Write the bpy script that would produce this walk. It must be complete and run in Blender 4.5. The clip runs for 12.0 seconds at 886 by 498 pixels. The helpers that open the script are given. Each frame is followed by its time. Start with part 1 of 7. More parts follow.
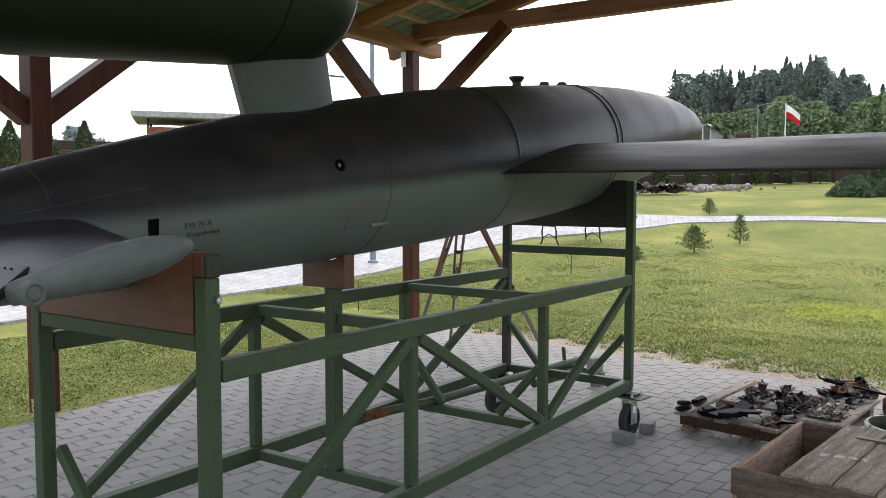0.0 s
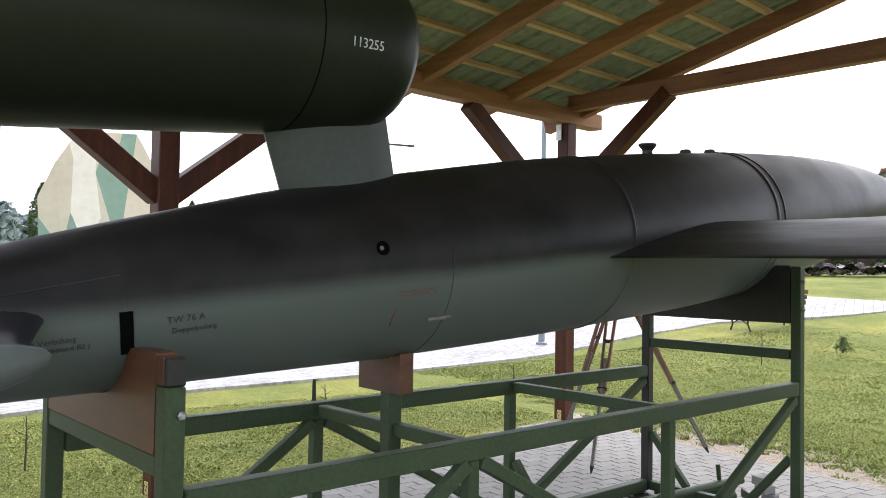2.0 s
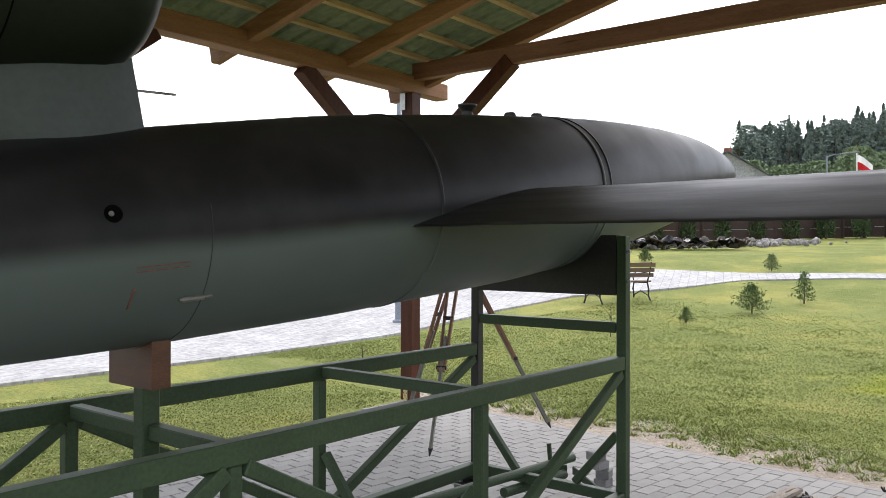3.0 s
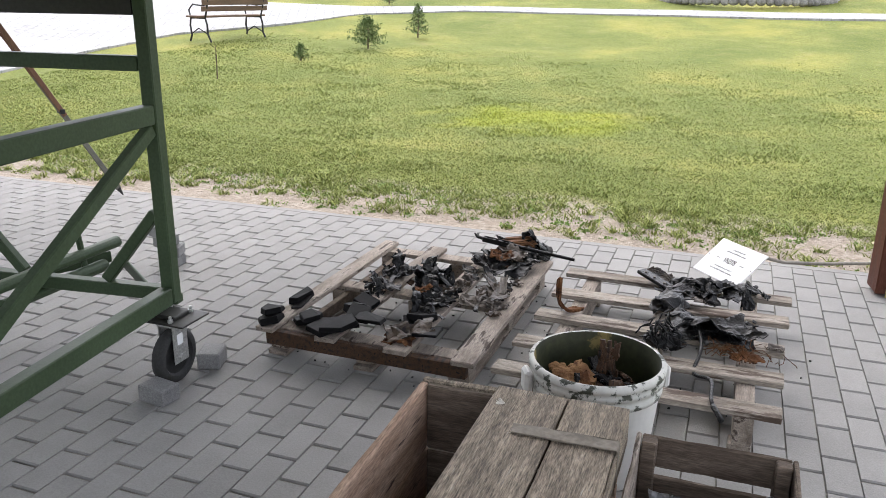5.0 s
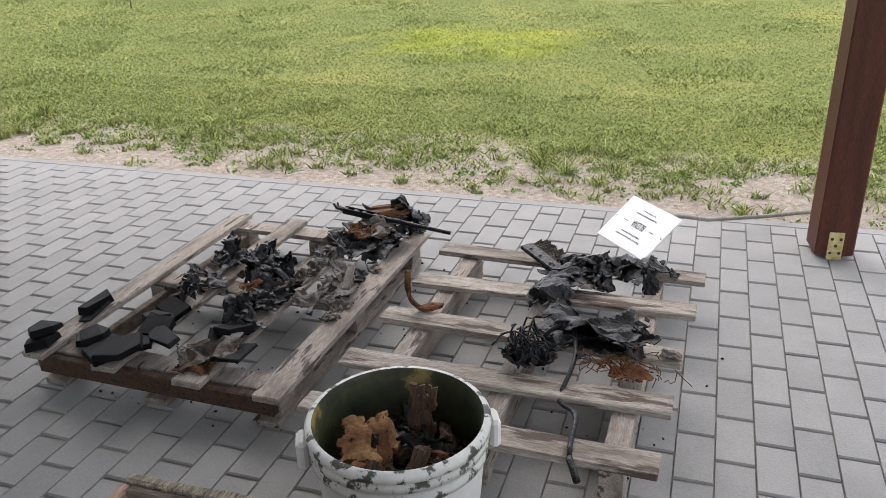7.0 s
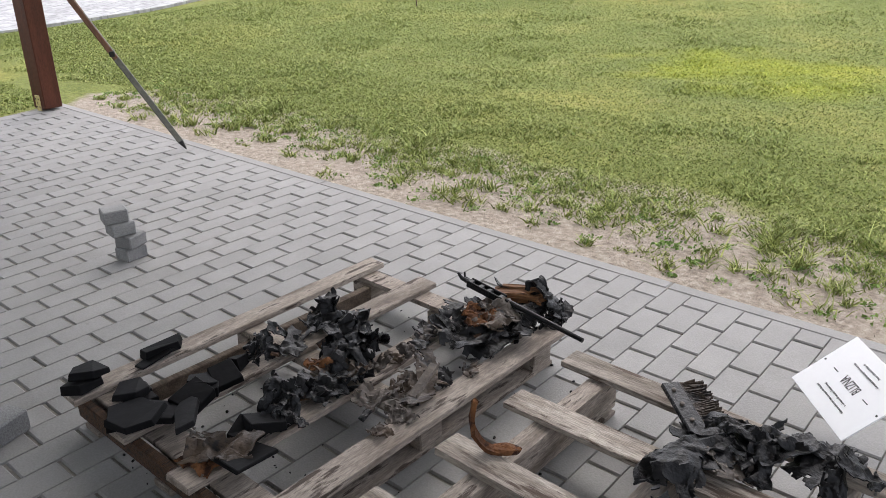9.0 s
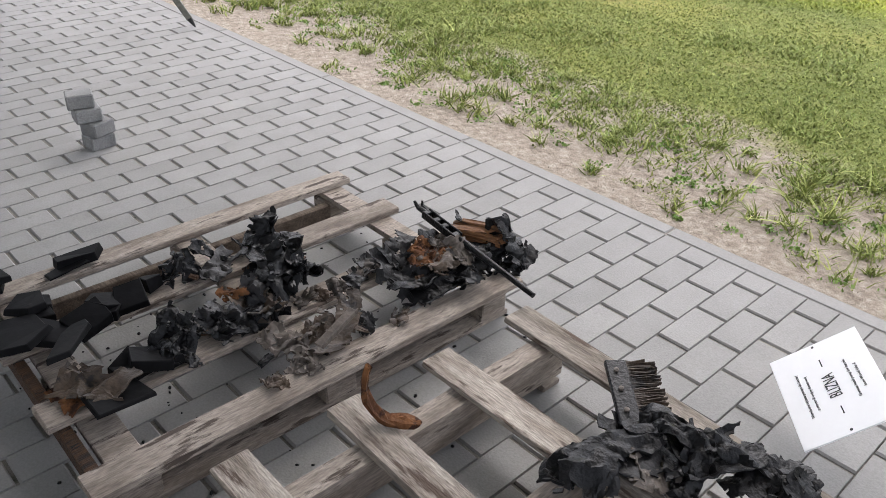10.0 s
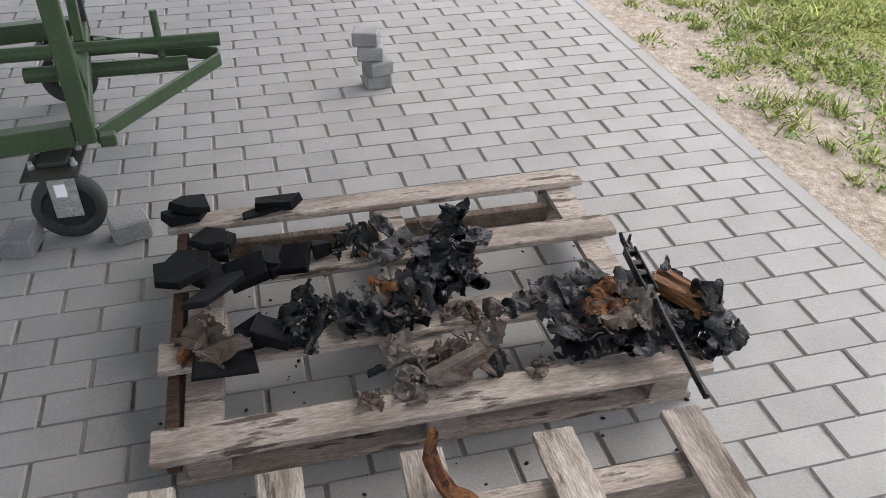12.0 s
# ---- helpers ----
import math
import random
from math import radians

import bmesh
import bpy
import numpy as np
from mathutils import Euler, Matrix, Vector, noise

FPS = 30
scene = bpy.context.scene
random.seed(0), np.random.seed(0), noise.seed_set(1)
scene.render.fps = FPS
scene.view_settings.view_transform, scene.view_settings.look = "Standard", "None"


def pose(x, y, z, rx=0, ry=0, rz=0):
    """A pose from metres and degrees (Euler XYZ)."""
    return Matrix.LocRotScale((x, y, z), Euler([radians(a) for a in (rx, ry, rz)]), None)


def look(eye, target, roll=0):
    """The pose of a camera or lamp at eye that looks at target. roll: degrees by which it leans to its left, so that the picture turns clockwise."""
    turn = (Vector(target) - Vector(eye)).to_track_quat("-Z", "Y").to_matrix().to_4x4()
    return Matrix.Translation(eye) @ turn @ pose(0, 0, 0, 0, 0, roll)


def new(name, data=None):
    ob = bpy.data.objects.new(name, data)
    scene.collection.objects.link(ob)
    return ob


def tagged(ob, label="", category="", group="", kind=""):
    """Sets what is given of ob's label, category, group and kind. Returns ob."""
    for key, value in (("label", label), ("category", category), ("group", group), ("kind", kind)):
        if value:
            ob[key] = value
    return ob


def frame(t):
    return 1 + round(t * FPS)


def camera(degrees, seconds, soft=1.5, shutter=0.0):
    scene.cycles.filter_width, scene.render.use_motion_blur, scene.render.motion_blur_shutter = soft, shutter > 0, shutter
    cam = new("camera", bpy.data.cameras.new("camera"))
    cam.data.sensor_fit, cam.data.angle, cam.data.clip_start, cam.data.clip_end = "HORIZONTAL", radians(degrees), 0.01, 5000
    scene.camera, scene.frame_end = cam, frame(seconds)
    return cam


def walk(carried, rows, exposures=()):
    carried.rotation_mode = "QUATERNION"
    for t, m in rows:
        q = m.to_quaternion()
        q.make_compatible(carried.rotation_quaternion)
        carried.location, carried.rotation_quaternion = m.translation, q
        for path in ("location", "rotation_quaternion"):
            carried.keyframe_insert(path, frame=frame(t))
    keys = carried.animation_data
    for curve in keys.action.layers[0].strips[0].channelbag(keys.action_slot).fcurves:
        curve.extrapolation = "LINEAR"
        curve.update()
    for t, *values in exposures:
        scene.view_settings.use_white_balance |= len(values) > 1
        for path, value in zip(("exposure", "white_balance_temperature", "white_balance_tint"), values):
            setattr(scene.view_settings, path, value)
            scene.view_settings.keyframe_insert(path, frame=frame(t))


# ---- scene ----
cam = camera(57.9, 12.0, 0.85)
PATH = [
    (0, (0.539, -2.483, 1.455), (-0.804, -1.006, 1.326), 0.1),
    (0.5, (0.558, -2.389, 1.47), (-1.051, -1.203, 1.404), -0.5),
    (1, (0.469, -2.227, 1.468), (-1.222, -1.159, 1.454), 0.6),
    (1.5, (0.416, -2.039, 1.485), (-1.245, -0.926, 1.494), 1.0),
    (2, (0.42, -1.779, 1.501), (-1.239, -0.664, 1.558), 0.9),
    (2.5, (0.387, -1.57, 1.496), (-1.225, -0.388, 1.567), 0.8),
    (2.7, (0.353, -1.477, 1.488), (-1.186, -0.202, 1.552), 0.8),
    (4.3, (0.088, -0.638, 1.422), (-1.064, 0.968, 1.117), -2.6),
    (4.5, (0.063, -0.526, 1.393), (-0.932, 1.174, 1.045), -1.7),
    (5, (-0.016, -0.25, 1.358), (-0.702, 1.525, 0.742), 0.6),
    (5.5, (0.032, -0.031, 1.32), (-0.608, 1.678, 0.501), -0.8),
    (6, (0.121, 0.161, 1.326), (-0.522, 1.857, 0.483), -1.1),
    (6.5, (0.177, 0.371, 1.34), (-0.461, 2.079, 0.518), -1.6),
    (7, (0.227, 0.598, 1.35), (-0.404, 2.315, 0.542), -1.8),
    (7.5, (0.302, 0.801, 1.352), (-0.643, 2.379, 0.568), -2.7),
    (7.7, (0.338, 0.874, 1.367), (-0.795, 2.326, 0.587), -1.4),
    (9.3, (0.365, 1.595, 1.365), (-0.89, 2.918, 0.544), 0.2),
    (9.5, (0.372, 1.708, 1.367), (-0.907, 2.948, 0.458), 0.5),
    (10, (0.385, 1.913, 1.347), (-0.874, 3.067, 0.307), 1.8),
    (10.5, (0.329, 2.103, 1.324), (-0.866, 3.202, 0.157), 1.4),
    (11, (0.25, 2.293, 1.33), (-0.868, 3.406, 0.1), 2.9),
    (11.5, (0.243, 2.349, 1.351), (-1.006, 3.279, 0.097), 2.1),
    (12, (0.274, 2.463, 1.372), (-1.299, 2.825, 0.192), 0.5),
]
EXPOSURES = [(0.0, 1.52, 6500, 13), (1.0, 1.85, 6500, 13), (2.7, 1.7, 6500, 13), (4.4, 1.02, 6500, 13), (5.0, 1.93, 6500, 13), (5.4, 1.98, 6500, 13), (6.3, 1.95, 6500, 13), (7.0, 1.78, 6500, 13), (7.7, 1.7, 6500, 13), (9.5, 1.62, 6500, 13), (10.2, 1.8, 6500, 13), (11.5, 1.72, 6500, 13), (12.0, 1.92, 6500, 13)]
walk(cam, [(t, look(e, a, r)) for t, e, a, r in PATH], EXPOSURES)

# ---- light ----
world = bpy.data.worlds.new("overcast_sky")
world.use_nodes = True
scene.world = world
wn, wl = world.node_tree.nodes, world.node_tree.links
sky = wn.new("ShaderNodeTexSky")
sky.sky_type, sky.sun_disc = "NISHITA", False
sky.sun_elevation, sky.sun_rotation = radians(52), radians(-35)
sky.air_density, sky.dust_density, sky.ozone_density = 1.0, 2.5, 1.0
pale = wn.new("ShaderNodeHueSaturation")
pale.inputs["Saturation"].default_value = 0.3
pale.inputs["Value"].default_value = 1.0
cloud = wn.new("ShaderNodeTexNoise")
cloud.inputs["Scale"].default_value, cloud.inputs["Detail"].default_value = 2.2, 6
cramp = wn.new("ShaderNodeValToRGB")
cramp.color_ramp.elements[0].position, cramp.color_ramp.elements[1].position = 0.35, 0.68
cramp.color_ramp.elements[0].color, cramp.color_ramp.elements[1].color = (0.82, 0.86, 0.92, 1), (1.12, 1.1, 1.08, 1)
veil = wn.new("ShaderNodeMixRGB")
veil.blend_type, veil.inputs[0].default_value = "MULTIPLY", 1.0
wl.new(sky.outputs[0], pale.inputs["Color"])
wl.new(cloud.outputs["Fac"], cramp.inputs[0])
wl.new(pale.outputs[0], veil.inputs[1])
wl.new(cramp.outputs[0], veil.inputs[2])
wl.new(veil.outputs[0], wn["Background"].inputs[0])
wn["Background"].inputs[1].default_value = 0.15
sun = new("sun", bpy.data.lights.new("sun", "SUN"))
sun.data.energy, sun.data.angle, sun.data.color = 0.32, radians(30), (1.0, 0.96, 0.9)
sun.matrix_world = look((0, 0, 20), (-9, -10, 0))


# ---- materials ----
def surface(name, c1, c2, scale=3.0, rough=0.7, metal=0.0, fine=60.0, bump=0.15, grain=None, spots=None, vary="", spot_scale=8.0, spot_at=0.6, rough2=None, wear=0.25, gloss=0.5, spread=(0.86, 1.12)):
    """Two colours mixed by a large noise, a fine grain, optional spots of a third colour, and relief."""
    m = bpy.data.materials.new(name)
    m.use_nodes = True
    n, l = m.node_tree.nodes, m.node_tree.links
    b = n["Principled BSDF"]
    co = n.new("ShaderNodeTexCoord")
    vec = co.outputs["Object"]
    if grain:
        mp = n.new("ShaderNodeMapping")
        mp.inputs["Scale"].default_value = grain
        l.new(vec, mp.inputs[0])
        vec = mp.outputs[0]
    if vary:
        src = n.new("ShaderNodeObjectInfo").outputs["Random"] if vary == "object" else n.new("ShaderNodeNewGeometry").outputs["Random Per Island"]
        add = n.new("ShaderNodeVectorMath")
        add.operation = "MULTIPLY_ADD"
        comb = n.new("ShaderNodeCombineXYZ")
        for k in range(3):
            l.new(src, comb.inputs[k])
        add.inputs[1].default_value = (37, 53, 71)
        l.new(comb.outputs[0], add.inputs[0])
        l.new(vec, add.inputs[2])
        vec = add.outputs[0]
    big, small = n.new("ShaderNodeTexNoise"), n.new("ShaderNodeTexNoise")
    big.inputs["Scale"].default_value, big.inputs["Detail"].default_value = scale, 6
    small.inputs["Scale"].default_value, small.inputs["Detail"].default_value = fine, 4
    l.new(vec, big.inputs["Vector"])
    l.new(vec, small.inputs["Vector"])
    ramp = n.new("ShaderNodeValToRGB")
    ramp.color_ramp.elements[0].position, ramp.color_ramp.elements[1].position = 0.3, 0.7
    ramp.color_ramp.elements[0].color, ramp.color_ramp.elements[1].color = (*c1, 1), (*c2, 1)
    l.new(big.outputs["Fac"], ramp.inputs[0])
    fr = n.new("ShaderNodeMapRange")
    fr.inputs[1].default_value, fr.inputs[2].default_value = 0.3, 0.7
    fr.inputs[3].default_value, fr.inputs[4].default_value = 1 - wear, 1 + wear
    l.new(small.outputs["Fac"], fr.inputs[0])
    mul = n.new("ShaderNodeVectorMath")
    mul.operation = "SCALE"
    l.new(ramp.outputs[0], mul.inputs[0])
    l.new(fr.outputs[0], mul.inputs["Scale"])
    out = mul.outputs[0]
    if vary:
        vr = n.new("ShaderNodeMapRange")
        vr.inputs[3].default_value, vr.inputs[4].default_value = spread
        l.new(src, vr.inputs[0])
        mv = n.new("ShaderNodeVectorMath")
        mv.operation = "SCALE"
        l.new(out, mv.inputs[0])
        l.new(vr.outputs[0], mv.inputs["Scale"])
        out = mv.outputs[0]
    if spots:
        sp = n.new("ShaderNodeTexNoise")
        sp.inputs["Scale"].default_value, sp.inputs["Detail"].default_value = spot_scale, 8
        sp.inputs["Roughness"].default_value = 0.65
        l.new(vec, sp.inputs["Vector"])
        sr = n.new("ShaderNodeMapRange")
        sr.inputs[1].default_value, sr.inputs[2].default_value = spot_at, spot_at + 0.06
        l.new(sp.outputs["Fac"], sr.inputs[0])
        mx = n.new("ShaderNodeMixRGB")
        l.new(sr.outputs[0], mx.inputs[0])
        l.new(out, mx.inputs[1])
        mx.inputs[2].default_value = (*spots, 1)
        out = mx.outputs[0]
    l.new(out, b.inputs["Base Color"])
    rr = n.new("ShaderNodeMapRange")
    rr.inputs[3].default_value, rr.inputs[4].default_value = rough, rough2 if rough2 is not None else min(1, rough + 0.15)
    l.new(big.outputs["Fac"], rr.inputs[0])
    l.new(rr.outputs[0], b.inputs["Roughness"])
    b.inputs["Metallic"].default_value = metal
    b.inputs["Specular IOR Level"].default_value = gloss
    if bump:
        bp = n.new("ShaderNodeBump")
        bp.inputs["Strength"].default_value, bp.inputs["Distance"].default_value = bump, 0.004
        l.new(small.outputs["Fac"], bp.inputs["Height"])
        l.new(bp.outputs[0], b.inputs["Normal"])
    return m


PAVER = surface("concrete_paver", (0.232, 0.226, 0.216), (0.276, 0.268, 0.257), 5, 0.75, fine=180, bump=0.3, vary="object", spots=(0.19, 0.184, 0.174), spot_scale=5, spot_at=0.7, wear=0.09, gloss=0.25, spread=(0.94, 1.06))
PAVER_REST = surface("concrete_paver_rest", (0.232, 0.226, 0.216), (0.276, 0.268, 0.257), 5, 0.75, fine=180, bump=0.3, vary="island", spots=(0.19, 0.184, 0.174), spot_scale=5, spot_at=0.7, wear=0.09, gloss=0.25, spread=(0.94, 1.06))
JOINT = surface("joint_sand", (0.13, 0.12, 0.105), (0.26, 0.24, 0.205), 8, 0.95, fine=300, bump=0.6, spots=(0.07, 0.07, 0.05), spot_scale=6, spot_at=0.6)
BLOCK = surface("concrete_block", (0.17, 0.17, 0.17), (0.27, 0.265, 0.26), 9, 0.85, fine=220, bump=0.6, vary="object", spots=(0.36, 0.35, 0.33), spot_scale=14, spot_at=0.64)
GREEN = surface("green_frame_paint", (0.039, 0.061, 0.031), (0.054, 0.083, 0.042), 3, 0.45, fine=90, bump=0.12, spots=(0.09, 0.125, 0.08), spot_scale=22, spot_at=0.72, wear=0.15, gloss=0.25)
BLACKISH = surface("black_board_paint", (0.012, 0.012, 0.011), (0.025, 0.024, 0.02), 4, 0.5, fine=80)
REDWOOD = surface("red_brown_stain", (0.058, 0.019, 0.012), (0.092, 0.03, 0.017), 2.5, 0.42, fine=40, bump=0.2, grain=(9, 9, 0.8), wear=0.3, gloss=0.2)
PINE = surface("sawn_pine", (0.2, 0.088, 0.034), (0.33, 0.16, 0.07), 2.0, 0.6, fine=26, bump=0.25, grain=(0.8, 9, 9), spots=(0.15, 0.06, 0.025), spot_scale=1.6, spot_at=0.7, vary="object", wear=0.2)
PINERED = surface("stained_pine", (0.17, 0.07, 0.04), (0.27, 0.125, 0.075), 2.0, 0.55, fine=26, bump=0.25, grain=(0.8, 9, 9), spots=(0.1, 0.035, 0.02), spot_scale=1.6, spot_at=0.66, vary="object", wear=0.2)
PINE_Y = surface("sawn_pine_lengthwise", (0.22, 0.1, 0.04), (0.35, 0.17, 0.075), 2.0, 0.6, fine=26, bump=0.25, grain=(9, 0.8, 9), spots=(0.15, 0.06, 0.025), spot_scale=1.6, spot_at=0.7, vary="object", wear=0.2)
BATTEN = surface("pale_batten", (0.44, 0.29, 0.14), (0.56, 0.4, 0.22), 2.0, 0.65, fine=26, grain=(9, 0.8, 9), vary="object", wear=0.15)
SHEET = surface("green_roof_sheet", (0.115, 0.135, 0.068), (0.175, 0.195, 0.11), 1.2, 0.5, fine=14, bump=0.1, spots=(0.36, 0.4, 0.32), spot_scale=2.2, spot_at=0.68)
SADDLE = surface("varnished_plywood", (0.07, 0.025, 0.012), (0.125, 0.045, 0.02), 3, 0.4, fine=40, bump=0.15, grain=(3, 3, 9), spots=(0.08, 0.03, 0.015), spot_scale=7, spot_at=0.66)
GREYWOOD = surface("weathered_pallet_wood", (0.145, 0.114, 0.09), (0.36, 0.31, 0.262), 3, 0.85, fine=30, bump=0.6, grain=(9, 1.5, 9), spots=(0.07, 0.052, 0.041), spot_scale=3.0, spot_at=0.56, vary="object", wear=0.3)
GREYWOOD_X = surface("weathered_pallet_wood_across", (0.15, 0.12, 0.092), (0.38, 0.335, 0.285), 3, 0.85, fine=30, bump=0.6, grain=(1.5, 9, 9), spots=(0.08, 0.055, 0.04), spot_scale=2.2, spot_at=0.55, vary="object", wear=0.3)
OLDBOARD = surface("old_painted_board", (0.12, 0.094, 0.067), (0.33, 0.27, 0.2), 5, 0.8, fine=34, bump=1.0, grain=(10, 1.1, 10), spots=(0.42, 0.39, 0.33), spot_scale=5.5, spot_at=0.64, wear=0.6)
CHESTWOOD = surface("brown_chest_wood", (0.22, 0.13, 0.08), (0.44, 0.31, 0.225), 4, 0.8, fine=34, bump=0.6, grain=(9, 1.0, 7), spots=(0.05, 0.022, 0.014), spot_scale=3.2, spot_at=0.62, wear=0.35)
CRATEWOOD = surface("dark_crate_wood", (0.06, 0.04, 0.028), (0.15, 0.115, 0.085), 4, 0.85, fine=30, bump=0.6, grain=(1.2, 6, 9), spots=(0.3, 0.27, 0.23), spot_scale=4, spot_at=0.72, wear=0.35)
CHAR = surface("charred_metal", (0.0018, 0.0018, 0.0021), (0.009, 0.0088, 0.0094), 14, 0.16, 0.0, fine=110, bump=0.9, spots=(0.045, 0.043, 0.046), spot_scale=24, spot_at=0.68, vary="object", rough2=0.55, gloss=0.2)
ASH = surface("ash_grey_metal", (0.008, 0.0078, 0.008), (0.036, 0.034, 0.034), 11, 0.3, 0.0, fine=100, bump=1.0, spots=(0.11, 0.1, 0.09), spot_scale=22, spot_at=0.67, vary="object", rough2=0.7, gloss=0.26)
SCORCH = surface("scorched_brown_sheet", (0.02, 0.014, 0.01), (0.09, 0.062, 0.042), 12, 0.5, 0.0, fine=90, bump=1.0, spots=(0.013, 0.011, 0.01), spot_scale=15, spot_at=0.57, vary="object", gloss=0.35)
SPLINTER = surface("orange_split_timber", (0.06, 0.025, 0.01), (0.24, 0.105, 0.038), 5, 0.7, fine=40, bump=1.0, grain=(9, 1.2, 9), spots=(0.02, 0.012, 0.008), spot_scale=5, spot_at=0.56, vary="object", wear=0.4)
CHARWOOD = surface("charred_block", (0.003, 0.003, 0.0034), (0.0085, 0.0083, 0.009), 7, 0.55, fine=50, bump=0.25, spots=(0.03, 0.027, 0.024), spot_scale=9, spot_at=0.66, vary="object", gloss=0.06)
RUST = surface("rusty_iron", (0.06, 0.025, 0.012), (0.2, 0.088, 0.035), 14, 0.85, 0.1, fine=90, bump=1.0, spots=(0.035, 0.016, 0.01), spot_scale=20, spot_at=0.54, vary="object", gloss=0.2)
SCALE = surface("corroded_alloy", (0.02, 0.015, 0.012), (0.13, 0.105, 0.085), 12, 0.65, 0.0, fine=80, bump=1.0, spots=(0.33, 0.29, 0.24), spot_scale=20, spot_at=0.64, vary="object")
TANRUST = surface("tan_flaking_rust", (0.12, 0.052, 0.022), (0.33, 0.19, 0.09), 16, 0.85, fine=90, bump=1.0, spots=(0.09, 0.035, 0.015), spot_scale=16, spot_at=0.6, gloss=0.2)
BURNTWOOD = surface("scorched_brown_wood", (0.014, 0.009, 0.006), (0.11, 0.05, 0.02), 6, 0.75, fine=40, bump=0.9, grain=(9, 1.2, 9), spots=(0.008, 0.007, 0.006), spot_scale=6, spot_at=0.56, vary="object", wear=0.4)
RIM = surface("stained_bucket_rim", (0.42, 0.42, 0.38), (0.6, 0.59, 0.55), 6, 0.5, fine=60, bump=0.1, spots=(0.05, 0.055, 0.04), spot_scale=26, spot_at=0.52, wear=0.06)
DEBRIS = surface("dark_twigs_and_crumbs", (0.03, 0.02, 0.012), (0.12, 0.085, 0.05), 20, 0.9, fine=60, bump=0, vary="island")
BUCKETW = surface("white_bucket_plastic", (0.54, 0.53, 0.5), (0.68, 0.67, 0.64), 4, 0.45, fine=60, bump=0.05, spots=(0.2, 0.19, 0.16), spot_scale=6, spot_at=0.66, wear=0.04)
BUCKETIN = surface("mossy_bucket_inside", (0.01, 0.013, 0.006), (0.05, 0.052, 0.02), 9, 0.5, fine=50, spots=(0.2, 0.15, 0.05), spot_scale=9, spot_at=0.57, gloss=0.3)
TYRE = surface("caster_rubber", (0.02, 0.02, 0.02), (0.035, 0.035, 0.033), 8, 0.75, fine=120)
STEEL = surface("zinc_steel", (0.42, 0.42, 0.41), (0.56, 0.56, 0.55), 12, 0.35, 0.8, fine=120)
BRASSY = surface("yellow_zinc_bracket", (0.5, 0.4, 0.17), (0.66, 0.56, 0.3), 9, 0.4, 0.7)
WHITE = surface("white_panel", (0.76, 0.76, 0.76), (0.8, 0.8, 0.8), 3, 0.4, bump=0, wear=0.01)
INK = surface("black_ink", (0.02, 0.02, 0.02), (0.03, 0.03, 0.03), 5, 0.6, bump=0)
DIMINK = surface("faded_ink", (0.02, 0.024, 0.024), (0.034, 0.04, 0.04), 9, 0.6, bump=0)
PALEINK = surface("pale_stencil_paint", (0.45, 0.48, 0.45), (0.55, 0.58, 0.55), 30, 0.6, bump=0)
REDINK = surface("red_stencil_paint", (0.13, 0.045, 0.036), (0.18, 0.06, 0.045), 30, 0.6, bump=0)
CABLE = surface("grey_cable", (0.14, 0.13, 0.11), (0.22, 0.2, 0.17), 9, 0.7)
TRIPODWOOD = surface("tripod_timber", (0.1, 0.045, 0.025), (0.19, 0.09, 0.05), 4, 0.5, grain=(9, 9, 1))
TRIPODGREY = surface("tripod_grey_paint", (0.1, 0.1, 0.085), (0.16, 0.155, 0.13), 4, 0.5)
ENGINE = surface("dark_green_engine_paint", (0.0115, 0.0155, 0.0078), (0.017, 0.0222, 0.0115), 2.2, 0.36, fine=40, bump=0.06, wear=0.1, rough2=0.5, gloss=0.17)
PYLON = surface("grey_green_pylon_paint", (0.038, 0.048, 0.043), (0.053, 0.065, 0.058), 3, 0.5, fine=50, bump=0.06, wear=0.1)
WINGTOP = surface("dark_grey_wing_skin", (0.009, 0.0085, 0.008), (0.026, 0.0245, 0.0235), 4.5, 0.24, fine=16, bump=0.15, grain=(2.2, 0.5, 1), wear=0.4, rough2=0.65, gloss=0.32)
STABLE = surface("satin_grey_stabiliser", (0.012, 0.012, 0.0145), (0.03, 0.029, 0.035), 4, 0.26, 0.1, fine=40, bump=0.08, wear=0.1, rough2=0.45, gloss=0.28)
PODGREY = surface("grey_green_pod_paint", (0.068, 0.081, 0.076), (0.092, 0.108, 0.101), 4, 0.4, fine=40, bump=0.06, wear=0.08, gloss=0.25)
DARKHOLE = surface("dark_recess", (0.0015, 0.0015, 0.0015), (0.003, 0.003, 0.003), 9, 0.8, bump=0, gloss=0.04)


